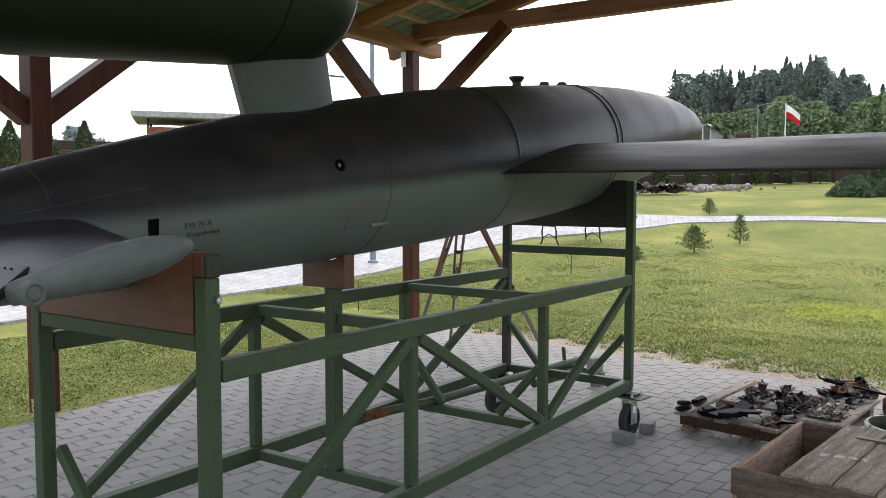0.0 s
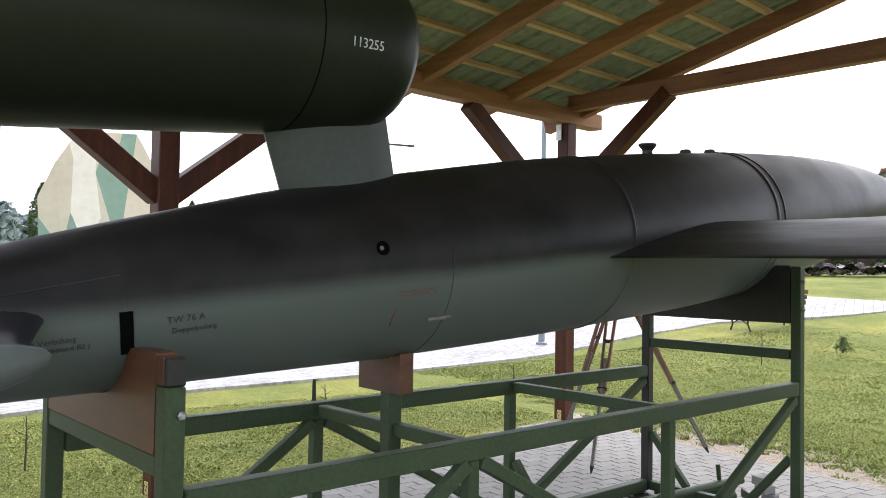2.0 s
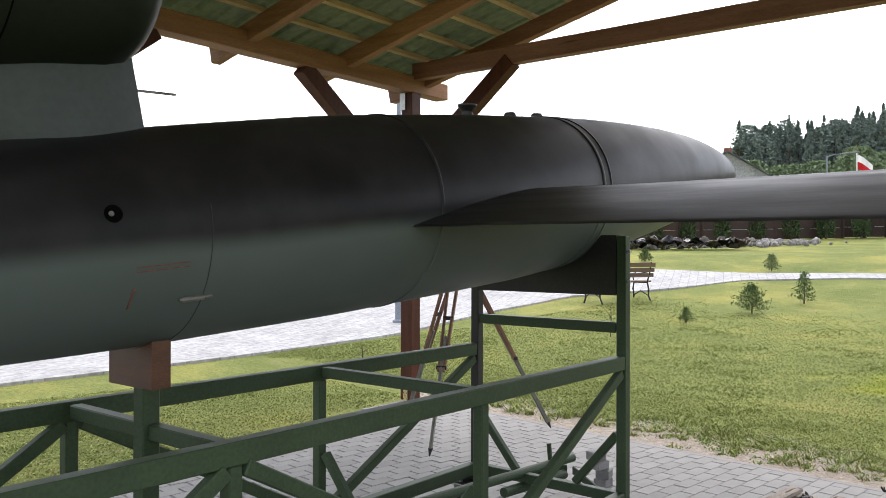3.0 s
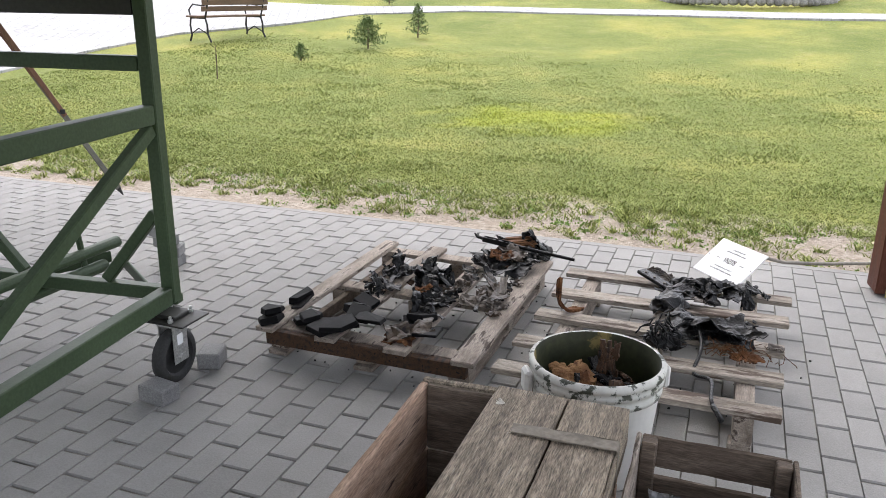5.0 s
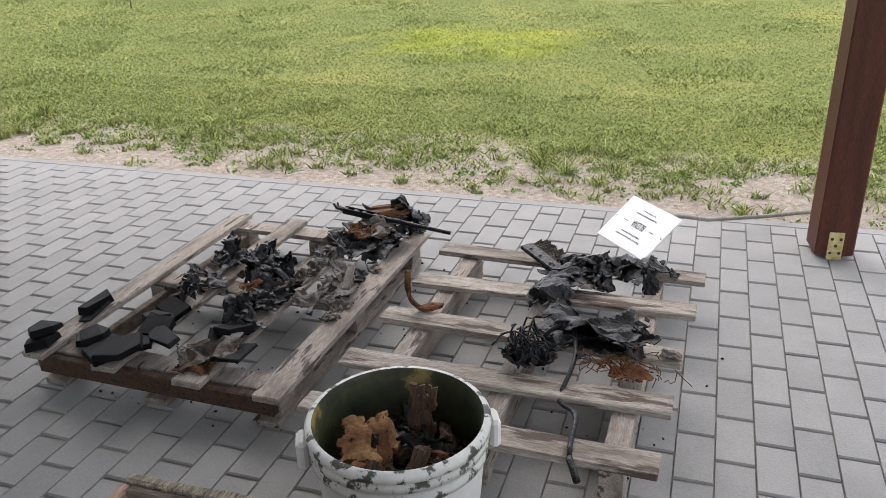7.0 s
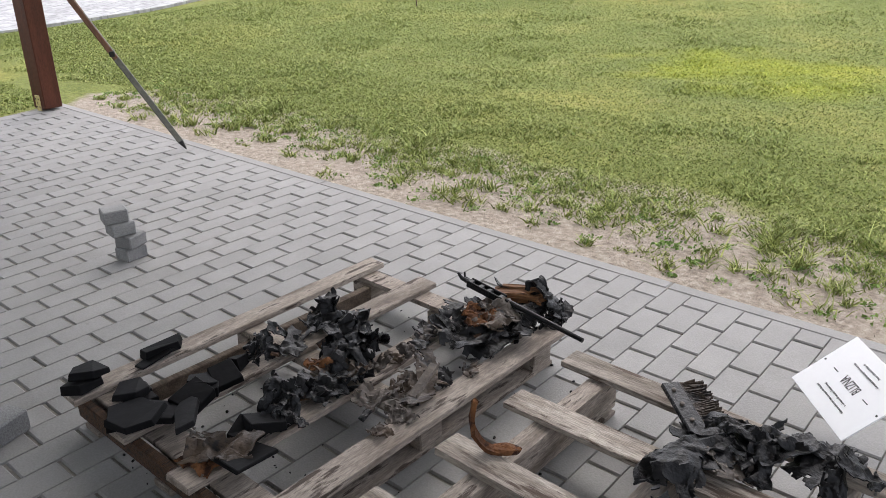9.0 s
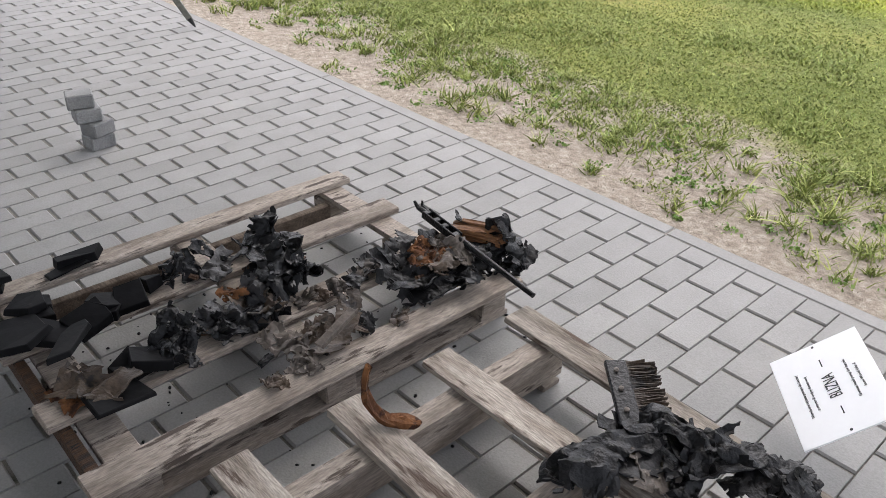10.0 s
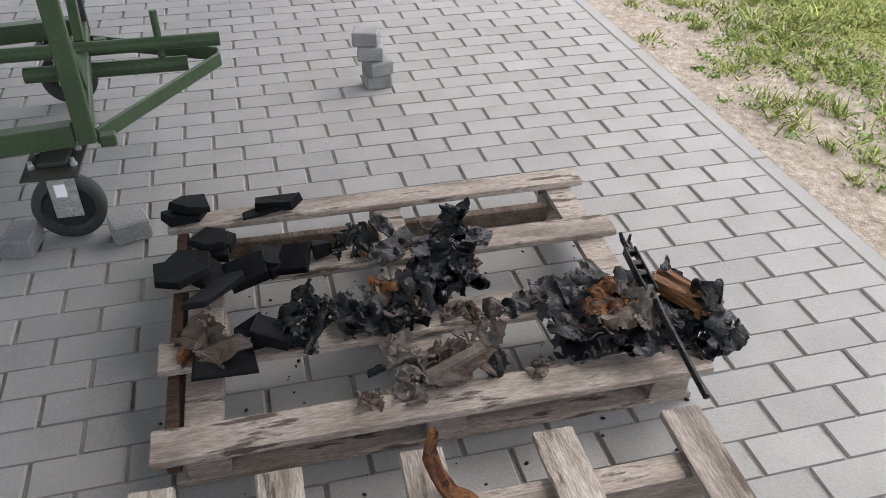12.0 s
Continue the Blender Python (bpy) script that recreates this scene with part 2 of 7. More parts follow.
def fuselage_paint():
    """Dark upper paint over a pale blue-grey belly with a soft sprayed border that follows the body's pitch."""
    m = surface("two_tone_fuselage_paint", (0.011, 0.0102, 0.0095), (0.0195, 0.0178, 0.0166), 2.6, 0.26, fine=9, bump=0.04, wear=0.3, rough2=0.62, gloss=0.17)
    n, l = m.node_tree.nodes, m.node_tree.links
    b = n["Principled BSDF"]
    top = b.inputs["Base Color"].links[0].from_socket
    co = n.new("ShaderNodeTexCoord")
    sep = n.new("ShaderNodeSeparateXYZ")
    l.new(co.outputs["Object"], sep.inputs[0])
    mad = n.new("ShaderNodeMath")
    mad.operation = "MULTIPLY_ADD"
    mad.inputs[1].default_value, mad.inputs[2].default_value = -0.1, -1.412
    l.new(sep.outputs[0], mad.inputs[0])
    h = n.new("ShaderNodeMath")
    h.operation = "ADD"
    l.new(sep.outputs[2], h.inputs[0])
    l.new(mad.outputs[0], h.inputs[1])
    nz = n.new("ShaderNodeTexNoise")
    nz.inputs["Scale"].default_value = 2.5
    l.new(co.outputs["Object"], nz.inputs["Vector"])
    h2 = n.new("ShaderNodeMath")
    h2.operation = "MULTIPLY_ADD"
    h2.inputs[1].default_value = 0.03
    l.new(nz.outputs["Fac"], h2.inputs[0])
    l.new(h.outputs[0], h2.inputs[2])
    r = n.new("ShaderNodeMapRange")
    r.interpolation_type = "SMOOTHSTEP"
    r.inputs[1].default_value, r.inputs[2].default_value = -0.026, 0.046
    l.new(h2.outputs[0], r.inputs[0])
    belly = n.new("ShaderNodeValToRGB")
    belly.color_ramp.elements[0].color, belly.color_ramp.elements[1].color = (0.08, 0.097, 0.087, 1), (0.11, 0.131, 0.118, 1)
    l.new(nz.outputs["Fac"], belly.inputs[0])
    mx = n.new("ShaderNodeMixRGB")
    l.new(r.outputs[0], mx.inputs[0])
    l.new(belly.outputs[0], mx.inputs[1])
    l.new(top, mx.inputs[2])
    l.new(mx.outputs[0], b.inputs["Base Color"])
    return m


FUSELAGE = fuselage_paint()


def lawn_material():
    m = bpy.data.materials.new("lawn_and_sand")
    m.use_nodes = True
    n, l = m.node_tree.nodes, m.node_tree.links
    b = n["Principled BSDF"]
    b.inputs["Roughness"].default_value = 0.95
    b.inputs["Specular IOR Level"].default_value = 0.15
    co = n.new("ShaderNodeTexCoord")

    def noise_at(s, d=6, rough=0.6):
        t = n.new("ShaderNodeTexNoise")
        t.inputs["Scale"].default_value, t.inputs["Detail"].default_value, t.inputs["Roughness"].default_value = s, d, rough
        l.new(co.outputs["Object"], t.inputs["Vector"])
        return t.outputs["Fac"]

    def ramp(src, *stops):
        r = n.new("ShaderNodeValToRGB")
        while len(r.color_ramp.elements) < len(stops):
            r.color_ramp.elements.new(0.5)
        for e, (p, c) in zip(r.color_ramp.elements, stops):
            e.position, e.color = p, (*c, 1)
        l.new(src, r.inputs[0])
        return r.outputs[0]

    def mix(f, a, c, mode="MIX"):
        x = n.new("ShaderNodeMixRGB")
        x.blend_type = mode
        if isinstance(f, float):
            x.inputs[0].default_value = f
        else:
            l.new(f, x.inputs[0])
        l.new(a, x.inputs[1])
        l.new(c, x.inputs[2])
        return x.outputs[0]

    def math_node(op, a, c=None, d=None):
        x = n.new("ShaderNodeMath")
        x.operation = op
        for i, v in enumerate((a, c, d)):
            if v is None:
                continue
            if isinstance(v, (int, float)):
                x.inputs[i].default_value = v
            else:
                l.new(v, x.inputs[i])
        return x.outputs[0]

    green = ramp(noise_at(0.55), (0.3, (0.13, 0.16, 0.042)), (0.5, (0.19, 0.21, 0.062)), (0.68, (0.3, 0.285, 0.08)))
    fine = ramp(noise_at(26, 10, 0.85), (0.32, (0.38, 0.41, 0.35)), (0.68, (1.5, 1.5, 1.38)))
    green = mix(1.0, green, fine, "MULTIPLY")
    dry = ramp(noise_at(2.2, 8, 0.7), (0.55, (0, 0, 0)), (0.75, (0.45, 0.45, 0.45)))
    straw = ramp(noise_at(40), (0.3, (0.2, 0.17, 0.08)), (0.7, (0.34, 0.3, 0.17)))
    green = mix(dry, green, straw)
    sand = ramp(noise_at(30, 8, 0.75), (0.28, (0.16, 0.128, 0.1)), (0.5, (0.35, 0.295, 0.238)), (0.72, (0.54, 0.475, 0.4)))
    sep = n.new("ShaderNodeSeparateXYZ")
    l.new(co.outputs["Object"], sep.inputs[0])
    # bare ground runs along the paving's outer edge
    edge = math_node("ABSOLUTE", math_node("SUBTRACT", math_node("MULTIPLY_ADD", sep.outputs[0], -0.0227, sep.outputs[1]), 4.5))
    band = math_node("SUBTRACT", 1.0, math_node("DIVIDE", edge, 0.8))
    west = n.new("ShaderNodeMapRange")
    west.inputs[1].default_value, west.inputs[2].default_value = -6.4, -5.6
    west.inputs[3].default_value, west.inputs[4].default_value = -2.0, 0.0
    l.new(sep.outputs[0], west.inputs[0])
    east = n.new("ShaderNodeMapRange")
    east.inputs[1].default_value, east.inputs[2].default_value = 2.6, 3.6
    east.inputs[3].default_value, east.inputs[4].default_value = 0.0, -2.0
    l.new(sep.outputs[0], east.inputs[0])
    patch = math_node("MULTIPLY_ADD", noise_at(1.7, 8, 0.7), 2.2, -1.1)
    amount = math_node("ADD", math_node("ADD", math_node("MULTIPLY", band, 1.5), patch), math_node("ADD", west.outputs[0], east.outputs[0]))
    near = n.new("ShaderNodeMapRange")
    near.inputs[1].default_value, near.inputs[2].default_value = 0.1, 0.55
    l.new(amount, near.inputs[0])
    l.new(mix(near.outputs[0], green, sand), b.inputs["Base Color"])
    bp = n.new("ShaderNodeBump")
    bp.inputs["Strength"].default_value, bp.inputs["Distance"].default_value = 0.8, 0.03
    l.new(noise_at(34, 8, 0.75), bp.inputs["Height"])
    l.new(bp.outputs[0], b.inputs["Normal"])
    return m


YELLOW_AREA = (-2.3, 8.5, 1.3, 1.0)
LAWN = lawn_material()
BLADE = surface("grass_blades", (0.14, 0.205, 0.045), (0.35, 0.36, 0.12), 0.9, 0.75, fine=60, bump=0, vary="island", wear=0.25, spread=(0.58, 1.4), gloss=0.3)
WEED = surface("fresh_weed_leaves", (0.13, 0.24, 0.05), (0.26, 0.36, 0.09), 3, 0.7, fine=40, bump=0, vary="island", wear=0.3)


def yellow_patch(m):
    """A brighter yellow-green stretch of the lawn with an uneven border."""
    n, l = m.node_tree.nodes, m.node_tree.links
    b = n["Principled BSDF"]
    was = b.inputs["Base Color"].links[0].from_socket
    co = n.new("ShaderNodeTexCoord")
    mp = n.new("ShaderNodeMapping")
    mp.vector_type = "TEXTURE"
    mp.inputs["Location"].default_value, mp.inputs["Scale"].default_value = (YELLOW_AREA[0], YELLOW_AREA[1], 0.0), (YELLOW_AREA[2], YELLOW_AREA[3], 1e3)
    l.new(co.outputs["Object"], mp.inputs[0])
    ln = n.new("ShaderNodeVectorMath")
    ln.operation = "LENGTH"
    l.new(mp.outputs[0], ln.inputs[0])
    nz = n.new("ShaderNodeTexNoise")
    nz.inputs["Scale"].default_value, nz.inputs["Detail"].default_value = 1.6, 8
    l.new(co.outputs["Object"], nz.inputs["Vector"])
    ad = n.new("ShaderNodeMath")
    ad.operation = "MULTIPLY_ADD"
    ad.inputs[1].default_value = 2.4
    l.new(nz.outputs["Fac"], ad.inputs[0])
    l.new(ln.outputs["Value"], ad.inputs[2])
    r = n.new("ShaderNodeMapRange")
    r.inputs[1].default_value, r.inputs[2].default_value, r.inputs[3].default_value, r.inputs[4].default_value = 1.5, 2.3, 0.8, 0.0
    l.new(ad.outputs[0], r.inputs[0])
    mx = n.new("ShaderNodeMixRGB")
    mx.blend_type = "MULTIPLY"
    mx.inputs[2].default_value = (1.45, 1.4, 0.6, 1)
    l.new(r.outputs[0], mx.inputs[0])
    l.new(was, mx.inputs[1])
    l.new(mx.outputs[0], b.inputs["Base Color"])


for m in (LAWN, BLADE):
    yellow_patch(m)
LEAF = surface("sapling_needles", (0.06, 0.1, 0.025), (0.12, 0.18, 0.05), 3, 0.7, fine=12, bump=0, vary="island")
THUJA = surface("thuja_foliage", (0.03, 0.06, 0.018), (0.075, 0.115, 0.04), 2, 0.8, fine=8, bump=0, vary="island")
JUNIPER = surface("juniper_foliage", (0.06, 0.1, 0.05), (0.12, 0.18, 0.1), 2, 0.8, fine=8, bump=0, vary="island")
# Air haze is put into these two foliage colours: paler and bluer.
FORESTFAR = surface("hazed_distant_foliage", (0.2, 0.25, 0.26), (0.3, 0.36, 0.36), 0.1, 0.9, fine=1.5, bump=0, vary="island")
PINEFAR = surface("hazed_wood_foliage", (0.13, 0.17, 0.15), (0.22, 0.27, 0.225), 0.2, 0.85, fine=1.5, bump=0, vary="island")
BIRCHFAR = surface("bright_tree_foliage", (0.15, 0.21, 0.11), (0.25, 0.32, 0.17), 0.3, 0.85, fine=1.5, bump=0, vary="island")
BARK = surface("bark", (0.07, 0.05, 0.035), (0.14, 0.1, 0.07), 5, 0.9, fine=30, bump=0.6)
FENCE = surface("brown_concrete_fence", (0.035, 0.02, 0.015), (0.055, 0.032, 0.024), 2, 0.7, fine=20, bump=0.3)
PALEPAVE = surface("pale_path_paving", (0.3, 0.295, 0.29), (0.4, 0.395, 0.39), 1.5, 0.8, fine=12, bump=0.3, spots=(0.3, 0.29, 0.28), spot_scale=1.5, spot_at=0.68)


def lay_rows(m, turn):
    """Rows of small blocks over a paved strip: joints darker than the blocks."""
    n, l = m.node_tree.nodes, m.node_tree.links
    b = n["Principled BSDF"]
    was = b.inputs["Base Color"].links[0].from_socket
    co, mp, br = n.new("ShaderNodeTexCoord"), n.new("ShaderNodeMapping"), n.new("ShaderNodeTexBrick")
    mp.inputs["Rotation"].default_value = (0, 0, radians(turn))
    l.new(co.outputs["Object"], mp.inputs[0])
    l.new(mp.outputs[0], br.inputs["Vector"])
    br.inputs["Scale"].default_value = 1.0
    br.inputs["Brick Width"].default_value, br.inputs["Row Height"].default_value, br.inputs["Mortar Size"].default_value = 0.4, 0.2, 0.008
    br.inputs["Color1"].default_value, br.inputs["Color2"].default_value, br.inputs["Mortar"].default_value = (1.04, 1.04, 1.04, 1), (0.93, 0.93, 0.93, 1), (0.68, 0.68, 0.68, 1)
    mx = n.new("ShaderNodeMixRGB")
    mx.blend_type, mx.inputs[0].default_value = "MULTIPLY", 1.0
    l.new(was, mx.inputs[1])
    l.new(br.outputs["Color"], mx.inputs[2])
    l.new(mx.outputs[0], b.inputs["Base Color"])


PATHROWS = surface("pale_path_blocks", (0.3, 0.295, 0.29), (0.4, 0.395, 0.39), 1.5, 0.8, fine=12, bump=0.3, spots=(0.3, 0.29, 0.28), spot_scale=1.5, spot_at=0.68)
lay_rows(PATHROWS, 62)
STONE = surface("field_stone", (0.16, 0.15, 0.14), (0.34, 0.32, 0.3), 3, 0.85, fine=20, bump=0.6, vary="island")
IRON = surface("black_cast_iron", (0.015, 0.015, 0.015), (0.03, 0.03, 0.03), 5, 0.5, 0.4)
BENCHWOOD = surface("bench_brown_slats", (0.08, 0.045, 0.025), (0.14, 0.08, 0.045), 3, 0.5, fine=30, grain=(0.8, 8, 8))
POLEGREY = surface("grey_blue_pole", (0.2, 0.23, 0.28), (0.27, 0.3, 0.35), 3, 0.5, 0.3)
CAMO_TAN = surface("camouflage_tan", (0.5, 0.44, 0.33), (0.56, 0.5, 0.38), 1, 0.6, fine=6, bump=0.05, wear=0.05)
CAMO_CREAM = surface("camouflage_cream", (0.66, 0.62, 0.52), (0.71, 0.67, 0.57), 1, 0.6, fine=6, bump=0.05, wear=0.05)
CAMO_GREEN = surface("camouflage_green", (0.17, 0.27, 0.2), (0.21, 0.31, 0.24), 1, 0.6, fine=6, bump=0.05, wear=0.05)
ROOFRED = surface("red_roof_tiles", (0.3, 0.07, 0.045), (0.4, 0.11, 0.07), 1, 0.8, fine=8)
ROOFGREY = surface("grey_roof_sheet", (0.16, 0.165, 0.175), (0.23, 0.235, 0.245), 1, 0.7, fine=8)
PLASTER = surface("ochre_plaster", (0.5, 0.34, 0.13), (0.6, 0.42, 0.18), 1, 0.8, fine=8)
PLASTERW = surface("pale_plaster", (0.5, 0.49, 0.46), (0.6, 0.59, 0.56), 1, 0.8, fine=8)
WALLGREY = surface("grey_cladding", (0.34, 0.345, 0.36), (0.44, 0.445, 0.46), 1, 0.8, fine=8)
BRICKRED = surface("brown_brick_wall", (0.2, 0.085, 0.055), (0.28, 0.12, 0.08), 3, 0.85, fine=12)
YELLOW = surface("cream_notice_board", (0.72, 0.52, 0.22), (0.78, 0.58, 0.28), 2, 0.5, bump=0)
FLAGRED = surface("red_flag_cloth", (0.5, 0.03, 0.04), (0.58, 0.05, 0.06), 2, 0.8, bump=0)
GLASSDARK = surface("dark_window_glass", (0.03, 0.035, 0.04), (0.05, 0.055, 0.06), 2, 0.1, bump=0)


# ---- building helpers ----
def finish(name, bm, material, smooth=False):
    me = bpy.data.meshes.new(name)
    bmesh.ops.recalc_face_normals(bm, faces=bm.faces[:])
    bm.to_mesh(me)
    bm.free()
    if smooth:
        me.shade_smooth()
    for m in material if isinstance(material, (list, tuple)) else [material]:
        me.materials.append(m)
    return me


def part(name, bm, material, parent=None, label="", smooth=False):
    ob = new(name, finish(name, bm, material, smooth))
    if parent is not None:
        ob.parent = parent
    if label:
        ob["label"] = label
    return ob


def thing(name, label, category, m=None, group="", kind=""):
    ob = new(name)
    ob.empty_display_size = 0.1
    if m is not None:
        ob.matrix_world = m
    return tagged(ob, label, category, group, kind)


def box(bm, x0, x1, y0, y1, z0, z1, bevel=0.0, m=None):
    r = bmesh.ops.create_cube(bm, size=1.0)
    vs = r["verts"]
    bmesh.ops.transform(bm, matrix=Matrix.LocRotScale(((x0 + x1) / 2, (y0 + y1) / 2, (z0 + z1) / 2), None, (abs(x1 - x0), abs(y1 - y0), abs(z1 - z0))), verts=vs)
    if bevel:
        es = list({e for v in vs for e in v.link_edges})
        r = bmesh.ops.bevel(bm, geom=es, offset=bevel, segments=1, affect="EDGES", clamp_overlap=True)
        vs = list({v for f in r["faces"] for v in f.verts} | {v for v in vs if v.is_valid})
    if m is not None:
        bmesh.ops.transform(bm, matrix=m, verts=vs)
    return vs


def beam(bm, a, b, w, h, bevel=0.004, up=(0, 0, 1)):
    """A squared bar from a to b, w across and h high."""
    a, b = Vector(a), Vector(b)
    d = b - a
    x = d.normalized()
    u = Vector(up)
    if abs(x.dot(u)) > 0.98:
        u = Vector((1, 0, 0))
    y = u.cross(x).normalized()
    z = x.cross(y)
    m = Matrix((x, y, z)).transposed().to_4x4()
    m.translation = (a + b) / 2
    return box(bm, -d.length / 2, d.length / 2, -w / 2, w / 2, -h / 2, h / 2, bevel, m)


def tube(bm, pts, r, seg=10, cap=True):
    """A round tube along points; r is one radius or one for each point."""
    pts = [Vector(p) for p in pts]
    rs = r if isinstance(r, (list, tuple)) else [r] * len(pts)
    rings = []
    for i, p in enumerate(pts):
        d = (pts[min(i + 1, len(pts) - 1)] - pts[max(i - 1, 0)]).normalized()
        a = d.orthogonal().normalized() if not rings else (last - d * last.dot(d)).normalized()
        last = a
        c = d.cross(a)
        rings.append([bm.verts.new(p + rs[i] * (math.cos(2 * math.pi * k / seg) * a + math.sin(2 * math.pi * k / seg) * c)) for k in range(seg)])
    for r0, r1 in zip(rings, rings[1:]):
        for k in range(seg):
            bm.faces.new((r0[k], r0[(k + 1) % seg], r1[(k + 1) % seg], r1[k]))
    if cap:
        bm.faces.new(rings[0][::-1])
        bm.faces.new(rings[-1])
    return rings


def lathe(bm, profile, seg=32, m=None, cap=True):
    """Turn (radius, height) pairs round the z axis."""
    rings = []
    vs = []
    for r, z in profile:
        ring = [bm.verts.new((r * math.cos(2 * math.pi * k / seg), r * math.sin(2 * math.pi * k / seg), z)) for k in range(seg)]
        rings.append(ring)
        vs += ring
    for r0, r1 in zip(rings, rings[1:]):
        for k in range(seg):
            bm.faces.new((r0[k], r0[(k + 1) % seg], r1[(k + 1) % seg], r1[k]))
    if cap:
        bm.faces.new(rings[0][::-1])
        bm.faces.new(rings[-1])
    if m is not None:
        bmesh.ops.transform(bm, matrix=m, verts=vs)
    return vs


def interp(x, table):
    return float(np.interp(x, [p[0] for p in table], [p[1] for p in table]))


def words(name, text, size, m, material, parent=None, depth=0.0006):
    """Raised lettering in the built-in font, turned to mesh."""
    cu = bpy.data.curves.new(name, "FONT")
    cu.body, cu.size, cu.extrude = text, size, depth
    cu.align_x, cu.align_y = "CENTER", "CENTER"
    cu.resolution_u = 2
    tmp = bpy.data.objects.new(name, cu)
    scene.collection.objects.link(tmp)
    me = bpy.data.meshes.new_from_object(tmp.evaluated_get(bpy.context.evaluated_depsgraph_get()))
    bpy.data.objects.remove(tmp)
    me.materials.clear()
    me.materials.append(material)
    ob = new(name, me)
    if parent is not None:
        ob.parent = parent
    ob.matrix_local = m
    return ob


def leaves(name, centres, sizes, material, parent=None, rng=None, stretch=(1, 1), droop=0.0, label=""):
    """Small leaf or needle-clump triangles and quads scattered at centres, as one mesh."""
    rng = rng or np.random.default_rng(1)
    c = np.asarray(centres, float)
    k = len(c)
    s = np.broadcast_to(np.asarray(sizes, float), (k,))[:, None]
    a = rng.normal(size=(k, 3))
    a /= np.linalg.norm(a, axis=1)[:, None]
    b = np.cross(a, rng.normal(size=(k, 3)))
    b /= np.linalg.norm(b, axis=1)[:, None]
    a[:, 2] -= droop
    v = np.stack([c - a * s * stretch[0], c + b * s * 0.5 * stretch[1], c + a * s * stretch[0], c - b * s * 0.5 * stretch[1]], 1).reshape(-1, 3)
    f = np.arange(k * 4).reshape(-1, 4)
    me = bpy.data.meshes.new(name)
    me.from_pydata(v.tolist(), [], f.tolist())
    me.materials.append(material)
    ob = new(name, me)
    if parent is not None:
        ob.parent = parent
    if label:
        ob["label"] = label
    return ob


# ---- ground ----
RISE = [(0, 0), (9, 0), (12, 0.12), (16, 0.42), (24, 1.4), (38, 2.2), (60, 2.9), (120, 3.6), (400, 6), (2000, 12)]
SLAB = (-5.75, 2.4, -6.0, 4.1)


def ground_height(x, y):
    return interp(math.hypot(x, y), RISE)


def build_ground():
    radii = [0.0, 2, 4] + [5 + 0.5 * k for k in range(40)] + [26 + 3 * k for k in range(12)] + [70, 90, 120, 170, 250, 400, 800, 2000]
    seg = 96
    bm = bmesh.new()
    rings = []
    for r in radii[1:]:
        ring = []
        for k in range(seg):
            x, y = r * math.cos(2 * math.pi * k / seg), r * math.sin(2 * math.pi * k / seg)
            inside = SLAB[0] - 0.6 < x < SLAB[1] + 0.6 and SLAB[2] - 0.6 < y < SLAB[3] + 0.6
            bump = 0.03 * noise.noise(Vector((x * 0.5, y * 0.5, 0))) if 15 < r < 60 else 0
            ring.append(bm.verts.new((x, y, interp(r, RISE) - 0.025 + (0 if inside else bump))))
        rings.append(ring)
    c = bm.verts.new((0, 0, -0.025))
    for k in range(seg):
        bm.faces.new((c, rings[0][k], rings[0][(k + 1) % seg]))
    for r0, r1 in zip(rings, rings[1:]):
        for k in range(seg):
            bm.faces.new((r0[k], r1[k], r1[(k + 1) % seg], r0[(k + 1) % seg]))
    return tagged(part("ground", bm, LAWN, smooth=True), "green lawn with yellow and dry patches and bare sand", "lawn", kind="structure")


build_ground()

SLAB_EDGE = [(-5.86, 4.02), (2.4, 4.205), (2.4, -6.0), (-3.74, -6.0)]
bm = bmesh.new()
low = [bm.verts.new((x, y, -0.2)) for x, y in SLAB_EDGE]
high = [bm.verts.new((x, y, -0.007)) for x, y in SLAB_EDGE]
for k in range(4):
    bm.faces.new((low[k], low[(k + 1) % 4], high[(k + 1) % 4], high[k]))
bm.faces.new(low)
bm.faces.new(high)
pavement = tagged(part("pavement", bm, JOINT), "grey concrete block paving with sandy joints under the shelter", "paving", kind="structure")


def draped_strip(name, left, right, material, label, category, lift=0.012):
    """A paved strip between two border lines that follows the ground."""
    bm = bmesh.new()
    rows = []
    for a, b in zip(left, right):
        row = []
        for k in range(9):
            x, y = a[0] + (b[0] - a[0]) * k / 8, a[1] + (b[1] - a[1]) * k / 8
            row.append(bm.verts.new((x, y, ground_height(x, y) + lift)))
        rows.append(row)
    for r0, r1 in zip(rows, rows[1:]):
        for k in range(8):
            bm.faces.new((r0[k], r0[k + 1], r1[k + 1], r1[k]))
    r = bmesh.ops.extrude_face_region(bm, geom=bm.faces[:])
    bmesh.ops.translate(bm, vec=(0, 0, -0.1), verts=[v for v in r["geom"] if isinstance(v, bmesh.types.BMVert)])
    return tagged(part(name, bm, material), label, category, kind="structure")


def sampled(pts, n):
    t = np.linspace(0, len(pts) - 1, n)
    i = np.arange(len(pts))
    return list(zip(np.interp(t, i, [p[0] for p in pts]), np.interp(t, i, [p[1] for p in pts])))


